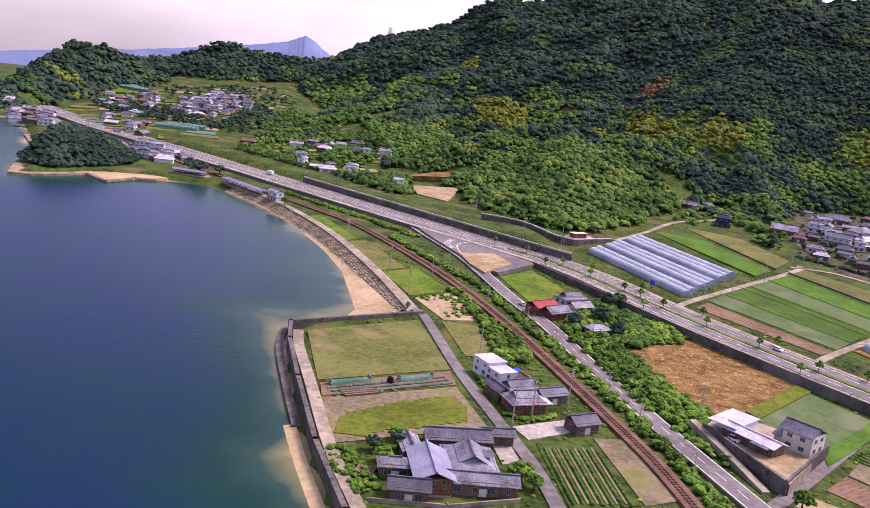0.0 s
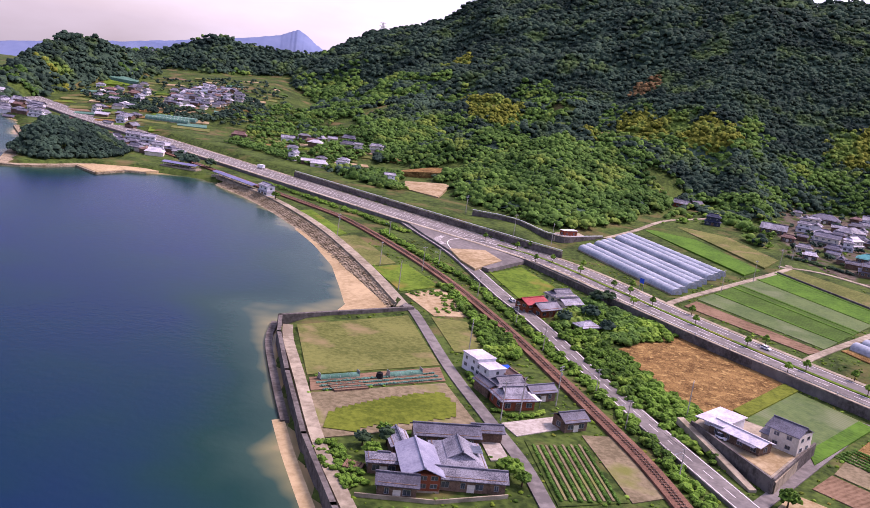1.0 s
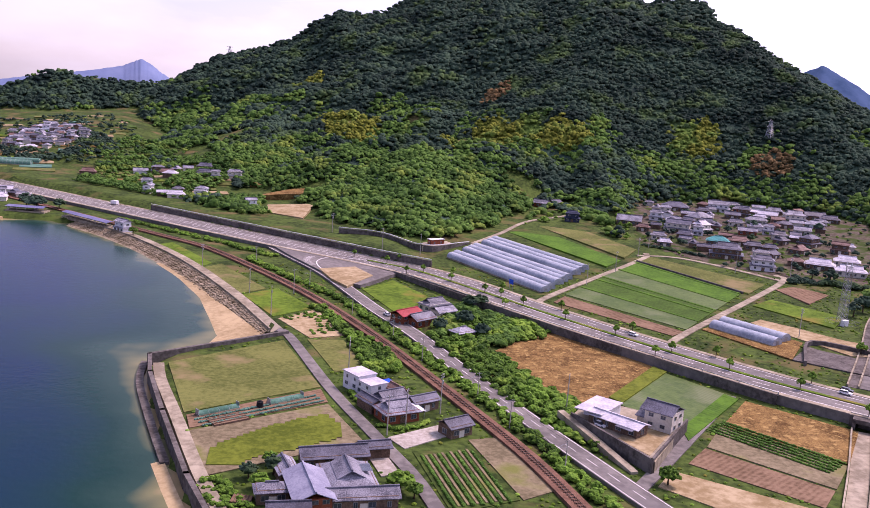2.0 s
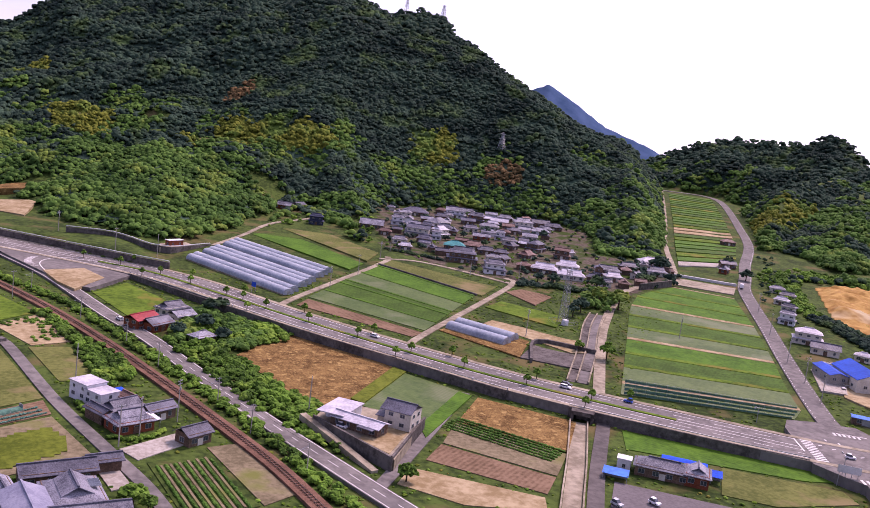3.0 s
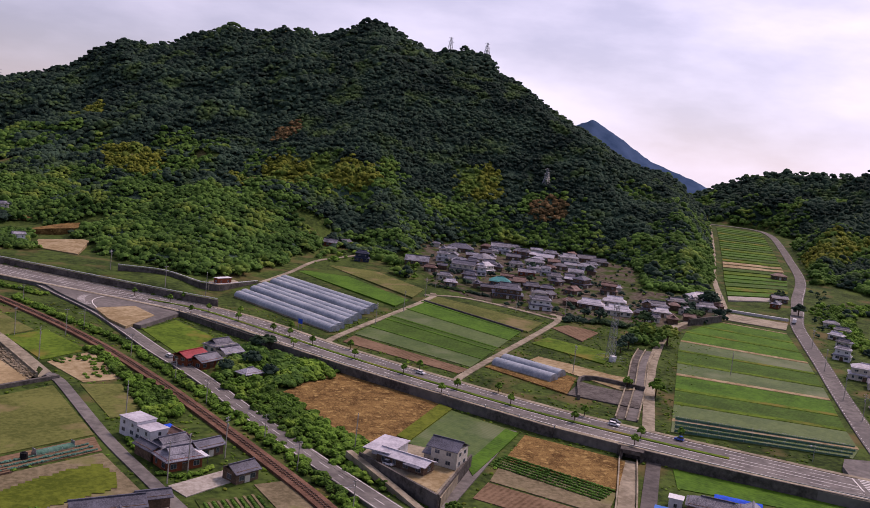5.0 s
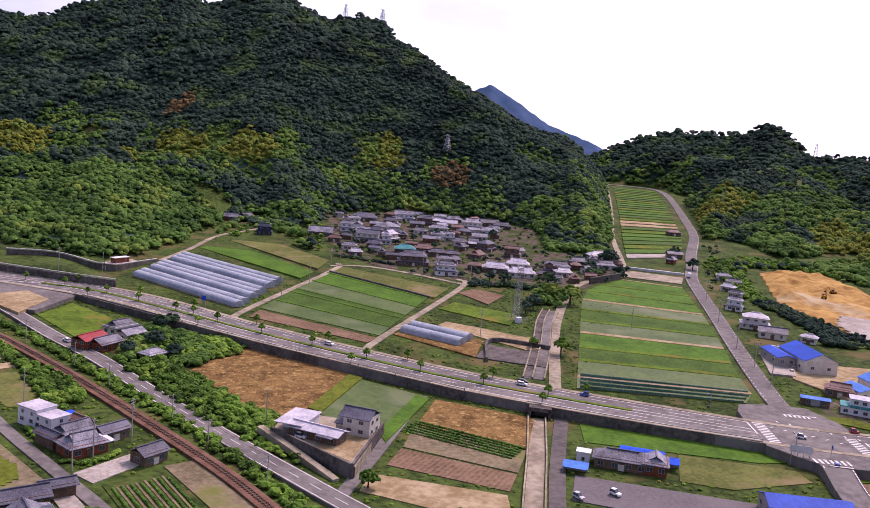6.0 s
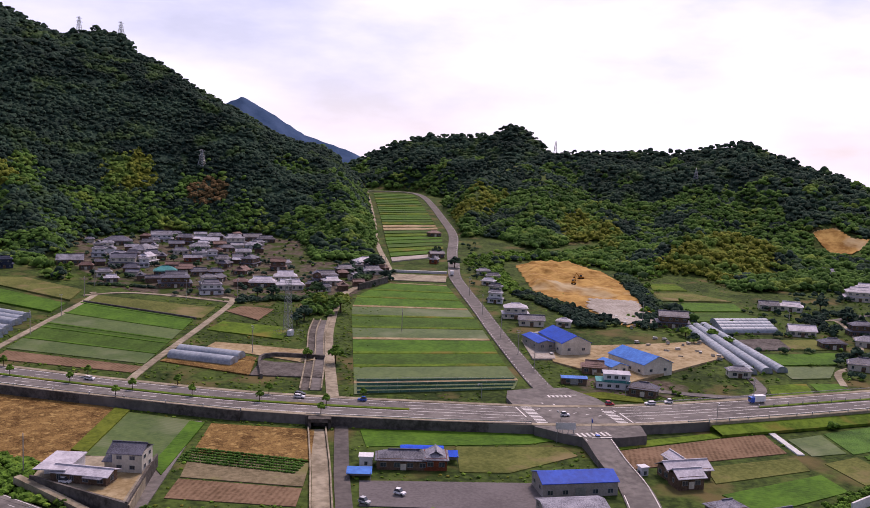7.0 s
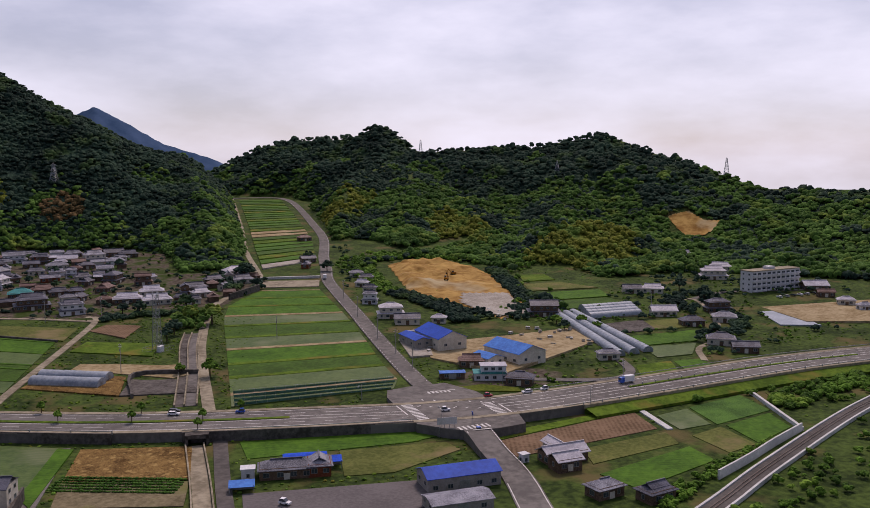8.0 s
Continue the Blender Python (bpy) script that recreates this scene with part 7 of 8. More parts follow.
for k, o in enumerate((-3.0, 3.0)):
    setting("underpass_kerb_%d" % (k + 1), ribbon([(181, 249), (160, 218), (143, 194), (129, 174)], o - 0.25, o + 0.25, on_land(1.1), 1.5), M_CONCRETE, "low concrete wall beside the underpass lane", "wall")
CANAL = [(206.5, 285.5), (238, 326), (263, 360), (281, 381)]
setting("canal_bed", ribbon(CANAL, -1.9, 2.2, on_land(0.25), 0.6), M_ASPHALT, "walled ramp down to the underpass", "lane")
# the ditch is a flat strip; dark concrete colour stands for its shade
setting("ditch", ribbon(CANAL, 2.9, 6.0, on_land(0.12), 0.6), M_CONCRETE_DARK, "drainage ditch beside the ramp with its shade in the dark colour", "canal")
for k, o in enumerate((-2.2, 2.55, 6.3)):
    setting("canal_wall_%d" % (k + 1), ribbon(CANAL, o - 0.3, o + 0.3, on_land(1.0), 1.6), M_CONCRETE, "pale concrete canal wall", "wall")
setting("bank_terrace", ribbon([(198, 312), (216, 338), (236, 320)], -0.6, 0.6, on_land(2.0), 3.0), M_CONCRETE_DARK, "dark terrace wall above the highway", "wall")
setting("paddy_wall", ribbon([(199, 498), (228, 423)], -0.4, 0.4, on_land(1.2), 2.0), M_CONCRETE_DARK, "dark stone wall between the paddies", "wall")
field("netted_plot", [(384, 450), (410, 424), (432, 446), (404, 474)], M_CONCRETE, "grey netted plot at the head of the field")
setting("dam_wall", ribbon([(404, 476), (434, 448)], -0.8, 0.8, on_land(1.6), 3), M_WHITE_STONE, "pale concrete wall across the valley", "wall")
setting("hill_wall", ribbon([(346, 436), (378, 446)], -0.6, 0.6, on_land(4.0), 5), M_CONCRETE_DARK, "dark ribbed slope wall beside the lane", "wall")

# ---- quarry ----
def quarry():
    poly = [(506, 450), (552, 450), (549, 400), (502, 334), (436, 272), (408, 278), (426, 324), (440, 375)]
    xs, ys = np.linspace(398, 562, 100), np.linspace(264, 462, 120)
    gx, gy = np.meshgrid(xs, ys)
    ok = inside(poly, gx, gy)
    edge = np.abs(along(poly + poly[:1], gx, gy)[0])
    up = smooth(330, 440, gy)
    heaps = 2.6 * np.exp(-((gx - 500) ** 2 + (gy - 405) ** 2) / 90) + 3.0 * np.exp(-((gx - 462) ** 2 + (gy - 380) ** 2) / 130) + 2.4 * np.exp(-((gx - 520) ** 2 + (gy - 380) ** 2) / 70) + 1.8 * np.exp(-((gx - 480) ** 2 + (gy - 350) ** 2) / 50)
    rough = waves(gx, gy, 8, 2.0) * 2.0 + waves(gx, gy, 3.0, 5.0) * 0.9 + 1.8 * np.abs(waves(gx, gy, 14, 7.0))
    gz = land(gx, gy) + 0.3 + (heaps + rough * (0.25 + up)) * smooth(0, 8, edge) + 2.2 * up * smooth(0, 10, edge)
    idx = np.arange(gx.size).reshape(gx.shape)
    quads = np.stack([idx[:-1, :-1], idx[:-1, 1:], idx[1:, 1:], idx[1:, :-1]], -1).reshape(-1, 4)
    keepq = ok.ravel()[quads].all(1)
    ob = big_mesh("quarry", np.stack([gx, gy, np.maximum(gz, land(gx, gy) + 0.15)], -1).reshape(-1, 3), quads[keepq], M_QUARRY)
    tagged(ob, "bare ochre quarry slope with heaps of earth", "quarry", "", "structure")
quarry()
drape("quarry_floor", [(432, 276), (412, 282), (428, 322), (452, 338), (474, 318)], M_GRAVEL, "grey crushed stone floor below the quarry", 1.1, 3.0)
drape("far_quarry", [(852, 378), (868, 364), (858, 343), (866, 326), (827, 330), (820, 344), (832, 360)], M_QUARRY, "small ochre quarry scar on the eastern hill", 1.2, 2.0)


def excavator(x, y, z, turn):
    ob = thing("excavator", pose(x, y, z, 0, 0, turn), "orange tracked excavator on the quarry floor", "excavator", "excavators")
    for o in (-1.1, 1.1):
        part("track", Shape().box(-1.9, o - 0.3, 0, 1.9, o + 0.3, 0.9), M_TYRE_AND_SHADE, ob)
    part("body", Shape().box(-1.8, -1.3, 0.9, 1.2, 1.3, 2.1), M_ORANGE, ob)
    part("cab", Shape().box(0.0, 0.2, 2.1, 1.3, 1.3, 3.1), M_GLASS, ob)
    part("boom", Shape().beam((1.0, -0.3, 1.6), (3.6, -0.3, 4.4), 0.3, 0.22, 4).beam((3.6, -0.3, 4.4), (5.2, -0.3, 2.0), 0.2, 0.15, 4), M_ORANGE, ob)
    part("bucket", Shape().box(4.7, -0.8, 0.9, 5.6, 0.2, 1.9), M_TYRE_AND_SHADE, ob)
excavator(482, 374, ground(482, 374) + 1.2, 30)
excavator(500, 382, ground(500, 382) + 1.6, 160)


# ---- vehicles ----
def car(x, y, z, turn, colour, style, label):
    ob = thing("car" if style != "truck" else "truck", pose(x, y, z, 0, 0, turn), label, "car" if style != "truck" else "truck")
    paint = M_CAR[colour]
    if style == "truck":
        body = Shape().box(-3.2, -1.1, 0.7, 1.6, 1.1, 3.1)
        part("cargo_box", body, M_CAR["white"], ob)
        part("cab", Shape().prism([(1.7, -1.05), (3.4, -1.0), (3.4, 1.0), (1.7, 1.05)], 0.5, 2.5), paint, ob)
        part("windscreen", Shape().box(3.36, -0.9, 1.5, 3.44, 0.9, 2.3), M_GLASS, ob)
        wheels, lx = ((-2.2, 0.48), (2.4, 0.48)), 3.42
    else:
        high = 1.75 if style == "kei" else 1.45
        long = 3.4 if style == "kei" else 4.3
        a = long / 2
        prof = [(-a, 0.35), (a, 0.35), (a, 0.8), (a - 0.3, 0.95), (-a, 0.95)]
        s = Shape()
        s.add([(px, -0.78, pz) for px, pz in prof] + [(px, 0.78, pz) for px, pz in prof], [tuple(range(5)), tuple(range(9, 4, -1))] + [(i, i + 5, (i + 1) % 5 + 5, (i + 1) % 5) for i in range(5)])
        part("body", s, paint, ob)
        cabin = [(-a + 0.1, 0.95), (a - 1.0, 0.95), (a - 1.6, high), (-a + 0.5, high)]
        c = Shape().add([(px, -0.7, pz) for px, pz in cabin] + [(px, 0.7, pz) for px, pz in cabin], [(0, 1, 2, 3), (7, 6, 5, 4)] + [(i, i + 4, (i + 1) % 4 + 4, (i + 1) % 4) for i in range(4)])
        part("cabin", c, M_GLASS, ob)
        part("roof", Shape().box(-a + 0.5, -0.69, high, a - 1.6, 0.69, high + 0.05), paint, ob)
        wheels, lx = ((-a + 0.75, 0.32), (a - 0.75, 0.32)), a
    for wx, wr in wheels:
        for o in (-0.74, 0.74):
            wheel = part("wheel", Shape().beam((wx, o - 0.1, wr), (wx, o + 0.1, wr), wr, sides=10), M_TYRE_AND_SHADE, ob)
            part("rim", Shape().beam((wx, o - 0.11, wr), (wx, o + 0.11, wr), wr * 0.55, sides=8), M_METAL, wheel)
    for o in (-0.55, 0.55):
        part("headlight", Shape().box(lx - 0.05, o - 0.15, 0.62, lx + 0.03, o + 0.15, 0.78), M_WHITE, ob)
    return ob


ZR = 6.43
car(192, 276, ZR, -52, "white", "sedan", "white car driving on the highway")
car(194.5, 279, ZR, -52, "black", "sedan", "black car driving on the highway")
car(209, 259, ZR, 130, "blue", "kei", "small blue van driving on the highway")
car(257, 200, ZR, -40, "white", "kei", "white van waiting at the crossroads")
car(283, 199, ZR, -30, "red", "kei", "small red car leaving the crossroads")
car(297, 190, ZR, 150, "white", "sedan", "white car near the crossroads")
car(305, 187, ZR, 150, "white", "kei", "white van near the crossroads")
car(336, 166, ZR, 152, "blue", "truck", "blue and white delivery truck on the highway")
car(247, 178, 5.3, 55, "blue", "kei", "blue van on the side street")
car(164, 185, ground(164, 185) + 0.4, -75, "white", "kei", "white van in the empty car park")
car(152, 186, ground(152, 186) + 0.4, -75, "silver", "kei", "silver car in the empty car park")
car(40, 374, ground(40, 374) + 1.0, 108, "white", "sedan", "white car parked on the coast road")
car(-128, 658, 4.92, 137, "white", "truck", "white box truck on the highway")
car(140, 345, ZR, -58, "white", "sedan", "white car driving on the highway")
car(91, 241, 6.6, -52, "white", "kei", "white minivan parked under the carport")
for k in range(6):
    car(579 + k * 5.5, 181 - k * 2.6, ground(579 + k * 5.5, 181 - k * 2.6) + 0.25, 60, ("white", "silver", "black")[k % 3], "sedan", "car parked below the apartment block")
car(432, 441, ground(432, 441) + 0.5, 48, "white", "truck", "white truck on the valley road")


# ---- poles, masts and signs ----
def utility_pole(x, y, high=12.0, arms=2, turn=0.0, group="utility poles", z=None):
    ob = thing("utility_pole", pose(x, y, ground(x, y) if z is None else z, 0, 0, turn), "concrete utility pole with steel cross-arms", "pole", group)
    part("pole", Shape().beam((0, 0, -0.5), (0, 0, high), 0.2, 0.13, 7), M_POLE, ob)
    for k in range(arms):
        arm = part("cross_arm", Shape().box(-1.2, -0.06, high - 0.6 - k * 0.9, 1.2, 0.06, high - 0.46 - k * 0.9), M_METAL, ob)
        for o in (-1.05, -0.4, 0.4, 1.05):
            part("insulator", Shape().beam((o, 0, high - 0.46 - k * 0.9), (o, 0, high - 0.2 - k * 0.9), 0.07, 0.05, 5), M_WHITE, arm)
    if arms > 1:
        part("transformer", Shape().beam((0.35, 0, high - 3.4), (0.35, 0, high - 2.4), 0.3, 0.3, 8), M_METAL, ob)
    return ob


POLES = [(49, 507), (-47, 465), (-20, 409), (-9, 371), (0, 411), (22, 559), (71, 506), (20, 300), (28, 241), (46, 259), (34, 247), (314, 274), (423, 279), (298, 339), (223, 541), (216, 348), (488, 226), (337, 168), (87, 262), (150, 440), (176, 470), (330, 300), (360, 342), (392, 384), (300, 252), (205, 512), (247, 470), (270, 452), (396, 470)]
for k, (x, y) in enumerate(POLES):
    utility_pole(x, y, 12.0 if k % 3 else 13.0, 2 if k % 2 else 1, 30 + 20 * (k % 4))
TRACK_POLES = [(44, 312), (57, 272), (62, 247), (70, 216), (36, 340), (22, 378), (4, 424), (-24, 480)]


def catenary_pole(x, y, turn):
    ob = thing("railway_mast", pose(x, y, ground(x, y) + 0.4, 0, 0, turn), "concrete railway mast with a bracket arm", "railway mast", "railway masts")
    part("mast", Shape().beam((0, 0, -0.5), (0, 0, 8.6), 0.17, 0.13, 7), M_POLE, ob)
    part("bracket", Shape().beam((0, 0, 6.6), (2.8, 0, 7.0), 0.05, sides=4).beam((0, 0, 7.8), (2.8, 0, 7.0), 0.05, sides=4), M_METAL, ob)
    part("arm", Shape().box(-0.9, -0.05, 8.3, 0.9, 0.05, 8.42), M_METAL, ob)
    part("insulator", Shape().beam((2.3, 0, 6.9), (2.7, 0, 6.96), 0.09, sides=5), M_WHITE, ob)
for x, y in TRACK_POLES:
    catenary_pole(x + 3.4, y + 1.0, 195)


def wire(name, pts, sag, label, r=0.035):
    s = Shape()
    for a, b in zip(pts[:-1], pts[1:]):
        a, b = Vector(a), Vector(b)
        prev = a
        for k in range(1, 7):
            t = k / 6
            q = a.lerp(b, t) - Vector((0, 0, sag * 4 * t * (1 - t)))
            s.beam(prev, q, r, sides=3)
            prev = q
    return tagged(part(name, s, M_TYRE_AND_SHADE), label, "wire")
order = sorted(TRACK_POLES, key=lambda p: p[1])
wire("overhead_wire", [(x + 0.8, y + 0.4, ground(x, y) + 7.3) for x, y in order], 0.5, "thin overhead wire along the railway")
wire("signal_wire", [(x + 3.4, y + 1.0, ground(x, y) + 8.7) for x, y in order], 0.6, "thin wire between the railway masts")


def radio_mast(x, y, high):
    ob = thing("radio_mast", stand(x, y, 20), "tall steel lattice mobile phone mast", "mast")
    b, t = 1.7, 0.9
    legs = [(-1, -1), (1, -1), (1, 1), (-1, 1)]
    for sx, sy in legs:
        part("leg", Shape().beam((sx * b, sy * b, 0), (sx * t, sy * t, high), 0.14, 0.1, 5), M_METAL, ob)
    n = 12
    for k in range(n):
        z0, z1 = high * k / n, high * (k + 1) / n
        r0, r1 = b + (t - b) * k / n, b + (t - b) * (k + 1) / n
        br = Shape()
        for (ax, ay), (bx, by) in zip(legs, legs[1:] + legs[:1]):
            br.beam((ax * r0, ay * r0, z0), (bx * r1, by * r1, z1), 0.05, sides=3)
            br.beam((bx * r0, by * r0, z0), (ax * r1, ay * r1, z1), 0.05, sides=3)
            br.beam((ax * r1, ay * r1, z1), (bx * r1, by * r1, z1), 0.05, sides=3)
        part("bracing", br, M_METAL, ob)
    part("platform", Shape().box(-1.5, -1.5, high, 1.5, 1.5, high + 0.15), M_METAL, ob)
    for a in range(3):
        c, s = math.cos(a * 2.1), math.sin(a * 2.1)
        part("antenna", Shape().beam((c * 1.4, s * 1.4, high - 1.5), (c * 1.4, s * 1.4, high + 1.6), 0.18, 0.18, 5), M_WHITE, ob)
    part("cabinet", Shape().box(-3.6, -4.2, -0.3, -0.6, -2.2, 2.6), M_WHITE, ob)
    for (ax, ay), (bx, by) in zip([(-5, -5.5), (5, -5.5), (5, 5), (-5, 5)], [(5, -5.5), (5, 5), (-5, 5), (-5, -5.5)]):
        fence = Shape().beam((ax, ay, 1.7), (bx, by, 1.7), 0.05, sides=4).beam((ax, ay, 0.2), (bx, by, 0.2), 0.05, sides=4)
        for k in range(5):
            u = k / 4
            px, py = ax + (bx - ax) * u, ay + (by - ay) * u
            fence.beam((px, py, -0.4), (px, py, 1.8), 0.05, sides=4)
        part("fence", fence, M_METAL, ob)
radio_mast(249, 369, 27)


def pylon(x, y, high):
    ob = thing("pylon", stand(x, y, 30), "steel lattice power pylon on the ridge", "pylon", "power pylons")
    legs = [(-1, -1), (1, -1), (1, 1), (-1, 1)]
    for sx, sy in legs:
        part("leg", Shape().beam((sx * 3.4, sy * 3.4, -2), (sx * 0.6, sy * 0.6, high), 0.28, 0.2, 4), M_METAL, ob)
    br = Shape()
    for k in range(8):
        z0, z1 = high * k / 8, high * (k + 1) / 8
        r0, r1 = 3.4 - 2.8 * k / 8, 3.4 - 2.8 * (k + 1) / 8
        for (ax, ay), (bx, by) in zip(legs, legs[1:] + legs[:1]):
            br.beam((ax * r0, ay * r0, z0), (bx * r1, by * r1, z1), 0.14, sides=3)
            br.beam((ax * r1, ay * r1, z1), (bx * r1, by * r1, z1), 0.14, sides=3)
    part("bracing", br, M_METAL, ob)
    for k, w in enumerate((5.0, 6.0, 5.0)):
        z = high - 1 - 4.5 * k
        part("cross_arm", Shape().beam((-w, 0, z), (w, 0, z), 0.2, sides=4).beam((-w, 0, z), (0, 0, z + 2), 0.12, sides=3).beam((w, 0, z), (0, 0, z + 2), 0.12, sides=3), M_METAL, ob)
for b, d, h in ((21.6, 1185, 24), (23.9, 1150, 17), (28.6, 905, 17), (50.6, 1270, 26), (69.4, 1085, 24), (59.2, 1100, 15), (-4.5, 1430, 15)):
    pylon(d * math.sin(radians(b)), d * math.cos(radians(b)), h)


def road_sign(x, y, z, turn, w, h, high, mat, label, posts=2):
    ob = thing("road_sign", pose(x, y, z, 0, 0, turn), label, "road sign")
    for k in range(posts):
        o = (k - (posts - 1) / 2) * w * 0.8 / max(posts - 1, 1)
        part("post", Shape().beam((o, 0, -0.5), (o, 0, high), 0.1, sides=6), M_METAL, ob)
    part("panel", Shape().box(-w / 2, -0.15, high - h, w / 2, -0.08, high), mat, ob)
    return ob
road_sign(241, 187, 3.5, -40, 7.0, 2.4, 6.6, M_WHITE_STONE, "grey rear of a wide road sign on four posts", 4)
road_sign(106, 424, 6.2, -60, 3.0, 2.4, 5.5, M_ROOF_BLUE, "blue direction sign on a steel post", 2)
road_sign(249, 182, 6.2, 50, 2.0, 1.2, 5.0, M_ROOF_BLUE, "small blue road sign at the crossroads", 1)


def traffic_light(x, y, turn):
    ob = thing("traffic_light", pose(x, y, 6.4, 0, 0, turn), "traffic light on a curved steel pole", "traffic light", "traffic lights")
    part("pole", Shape().beam((0, 0, -0.5), (0, 0, 6.0), 0.13, 0.1, 6), M_METAL, ob)
    part("arm", Shape().beam((0, 0, 5.6), (3.5, 0, 5.9), 0.07, 0.05, 5), M_METAL, ob)
    head = part("lamp_head", Shape().box(2.4, -0.15, 5.6, 3.8, 0.15, 6.1), M_METAL, ob)
    for k in range(3):
        part("lens", Shape().beam((2.65 + k * 0.45, -0.2, 5.85), (2.65 + k * 0.45, -0.12, 5.85), 0.15, sides=8), M_TYRE_AND_SHADE, head)
for x, y, t in ((250, 236, 200), (242, 190, 60), (298, 162, 20), (302, 205, 240)):
    traffic_light(x, y, t)


# ---- trees and gardens ----
def tree(x, y, high, wide, mat, label, group="", z=None, seed=0, category="tree"):
    ob = thing("tree", pose(x, y, ground(x, y) if z is None else z, 0, 0, seed * 47 % 360), label, category, group)
    r = random.Random(seed)
    tr = Shape().beam((0, 0, -0.5), (0, 0, high * 0.55), 0.05 * wide + 0.06, 0.03 * wide + 0.03, 6)
    for k in range(4):
        a = k * 1.6 + r.random()
        tr.beam((0, 0, high * 0.4), (math.cos(a) * wide * 0.3, math.sin(a) * wide * 0.3, high * 0.7), 0.025 * wide + 0.02, 0.02, 4)
    part("trunk", tr, M_BARK, ob)
    v, f = CROWNS[9][seed % 7]
    v = v * np.array([wide / 2 * 1.25, wide / 2 * 1.25, high * 0.42]) + np.array([0, 0, high * 0.55])
    extra_v, extra_f, k = [v], [f], len(v)
    for i in range(26):
        lv, lf = lump(seed * 50 + i)
        a, e = r.uniform(0, 6.28), r.uniform(-0.4, 1.4)
        rr = wide * 0.5 * r.uniform(0.75, 1.1)
        off = np.array([math.cos(a) * math.cos(e) * rr, math.sin(a) * math.cos(e) * rr, high * 0.62 + math.sin(e) * high * 0.38])
        extra_v.append(lv * wide * r.uniform(0.08, 0.15) + off)
        extra_f.append(lf + k)
        k += 12
    crown_ob = big_mesh("crown", np.concatenate(extra_v), np.concatenate(extra_f), mat, False)
    crown_ob.parent = ob
    return ob


street = tree(0, 0, 4.2, 2.6, M_HEDGE, "small clipped street tree beside the highway", "street trees", 0, 3)
line, lefts = curve_points([(30, 503), (64, 468), (114, 375), (168, 292), (205, 250)], 1.0)
n = 0
for i in range(4, len(line) - 4, 13):
    for off, phase in ((0.0, 0), (11.2, 1), (-11.2, 2)):
        if (i // 13 + phase) % (2 if off == 0.0 else 3) == 0 and not (off < 0 and n % 2):
            p = line[i] + lefts[i] * off
            copy_thing(street, pose(p.x, p.y, highway_top(line[i].x, line[i].y) + 0.2, 0, 0, n * 77 % 360))
        n += 1
street.matrix_world = pose(97.5, 408, highway_top(97, 408) + 0.2, 0, 0, 10)
TREES = [(236, 312, 8, 6, M_HEDGE), (311, 431, 10, 8, M_FOREST), (299, 392, 11, 10, M_BAMBOO), (293, 402, 10, 8, M_BAMBOO), (289, 444, 8, 7, M_FOREST), (272, 388, 8, 7, M_FOREST), (262, 380, 7, 6, M_FOREST), (230, 325, 5, 4, M_HEDGE),
         (396, 482, 12, 11, M_FOREST), (405, 490, 10, 9, M_FOREST), (335, 262, 4, 4, M_HEDGE), (28, 205, 5, 6, M_HEDGE), (31, 201, 4, 4, M_HEDGE), (-6, 206, 4, 4, M_HEDGE), (-9, 212, 4, 4, M_FOREST), (-3, 214, 5, 4, M_FOREST), (-4, 220, 3.5, 3.5, M_HEDGE),
         (99, 209, 5, 5, M_HEDGE), (72, 362, 7, 7, M_FOREST), (80, 392, 7, 7, M_FOREST), (86, 398, 6, 6, M_FOREST), (60, 352, 6, 6, M_FOREST), (76, 346, 6, 6, M_FOREST), (302, 560, 6, 5, M_FOREST), (330, 610, 7, 6, M_FOREST), (300, 590, 6, 5, M_FOREST), (375, 600, 7, 6, M_FOREST),
         (455, 462, 8, 8, M_FOREST), (480, 508, 8, 7, M_FOREST), (-172, 628, 9, 12, M_FOREST), (-182, 640, 9, 10, M_FOREST), (-160, 636, 7, 8, M_FOREST), (-96, 548, 5, 5, M_HEDGE), (285, 455, 6, 6, M_FOREST), (430, 240, 5, 5, M_HEDGE), (420, 250, 5, 6, M_HEDGE), (412, 240, 5, 5, M_FOREST), (425, 228, 4, 5, M_HEDGE), (560, 240, 8, 8, M_FOREST), (500, 205, 6, 6, M_FOREST), (455, 175, 6, 6, M_FOREST), (540, 215, 8, 8, M_FOREST)]
for k, (x, y, h, w, mat) in enumerate(TREES):
    tree(x, y, h, w, mat, "leafy %s tree with a broad uneven crown" % ("bright yellow-green" if mat is M_BAMBOO else "green" if mat is M_HEDGE else "dark green"), "", None, k + 5)
strip_bushes("village_hedge", [(222, 548), (236, 530), (248, 512)], 0, 2.5, 1.2, 1.4, M_FOREST, "clipped dark hedge in front of the village", 31)
strip_bushes("mast_hedge", [(268, 448), (290, 440), (308, 420)], 0, 8, 2.0, 2.2, M_FOREST, "dark trees behind the mast", 32)
strip_bushes("lane_hedge", [(19, 276), (22, 266)], 0, 2.2, 0.9, 1.1, M_HEDGE, "clipped green hedge beside the lane", 33)
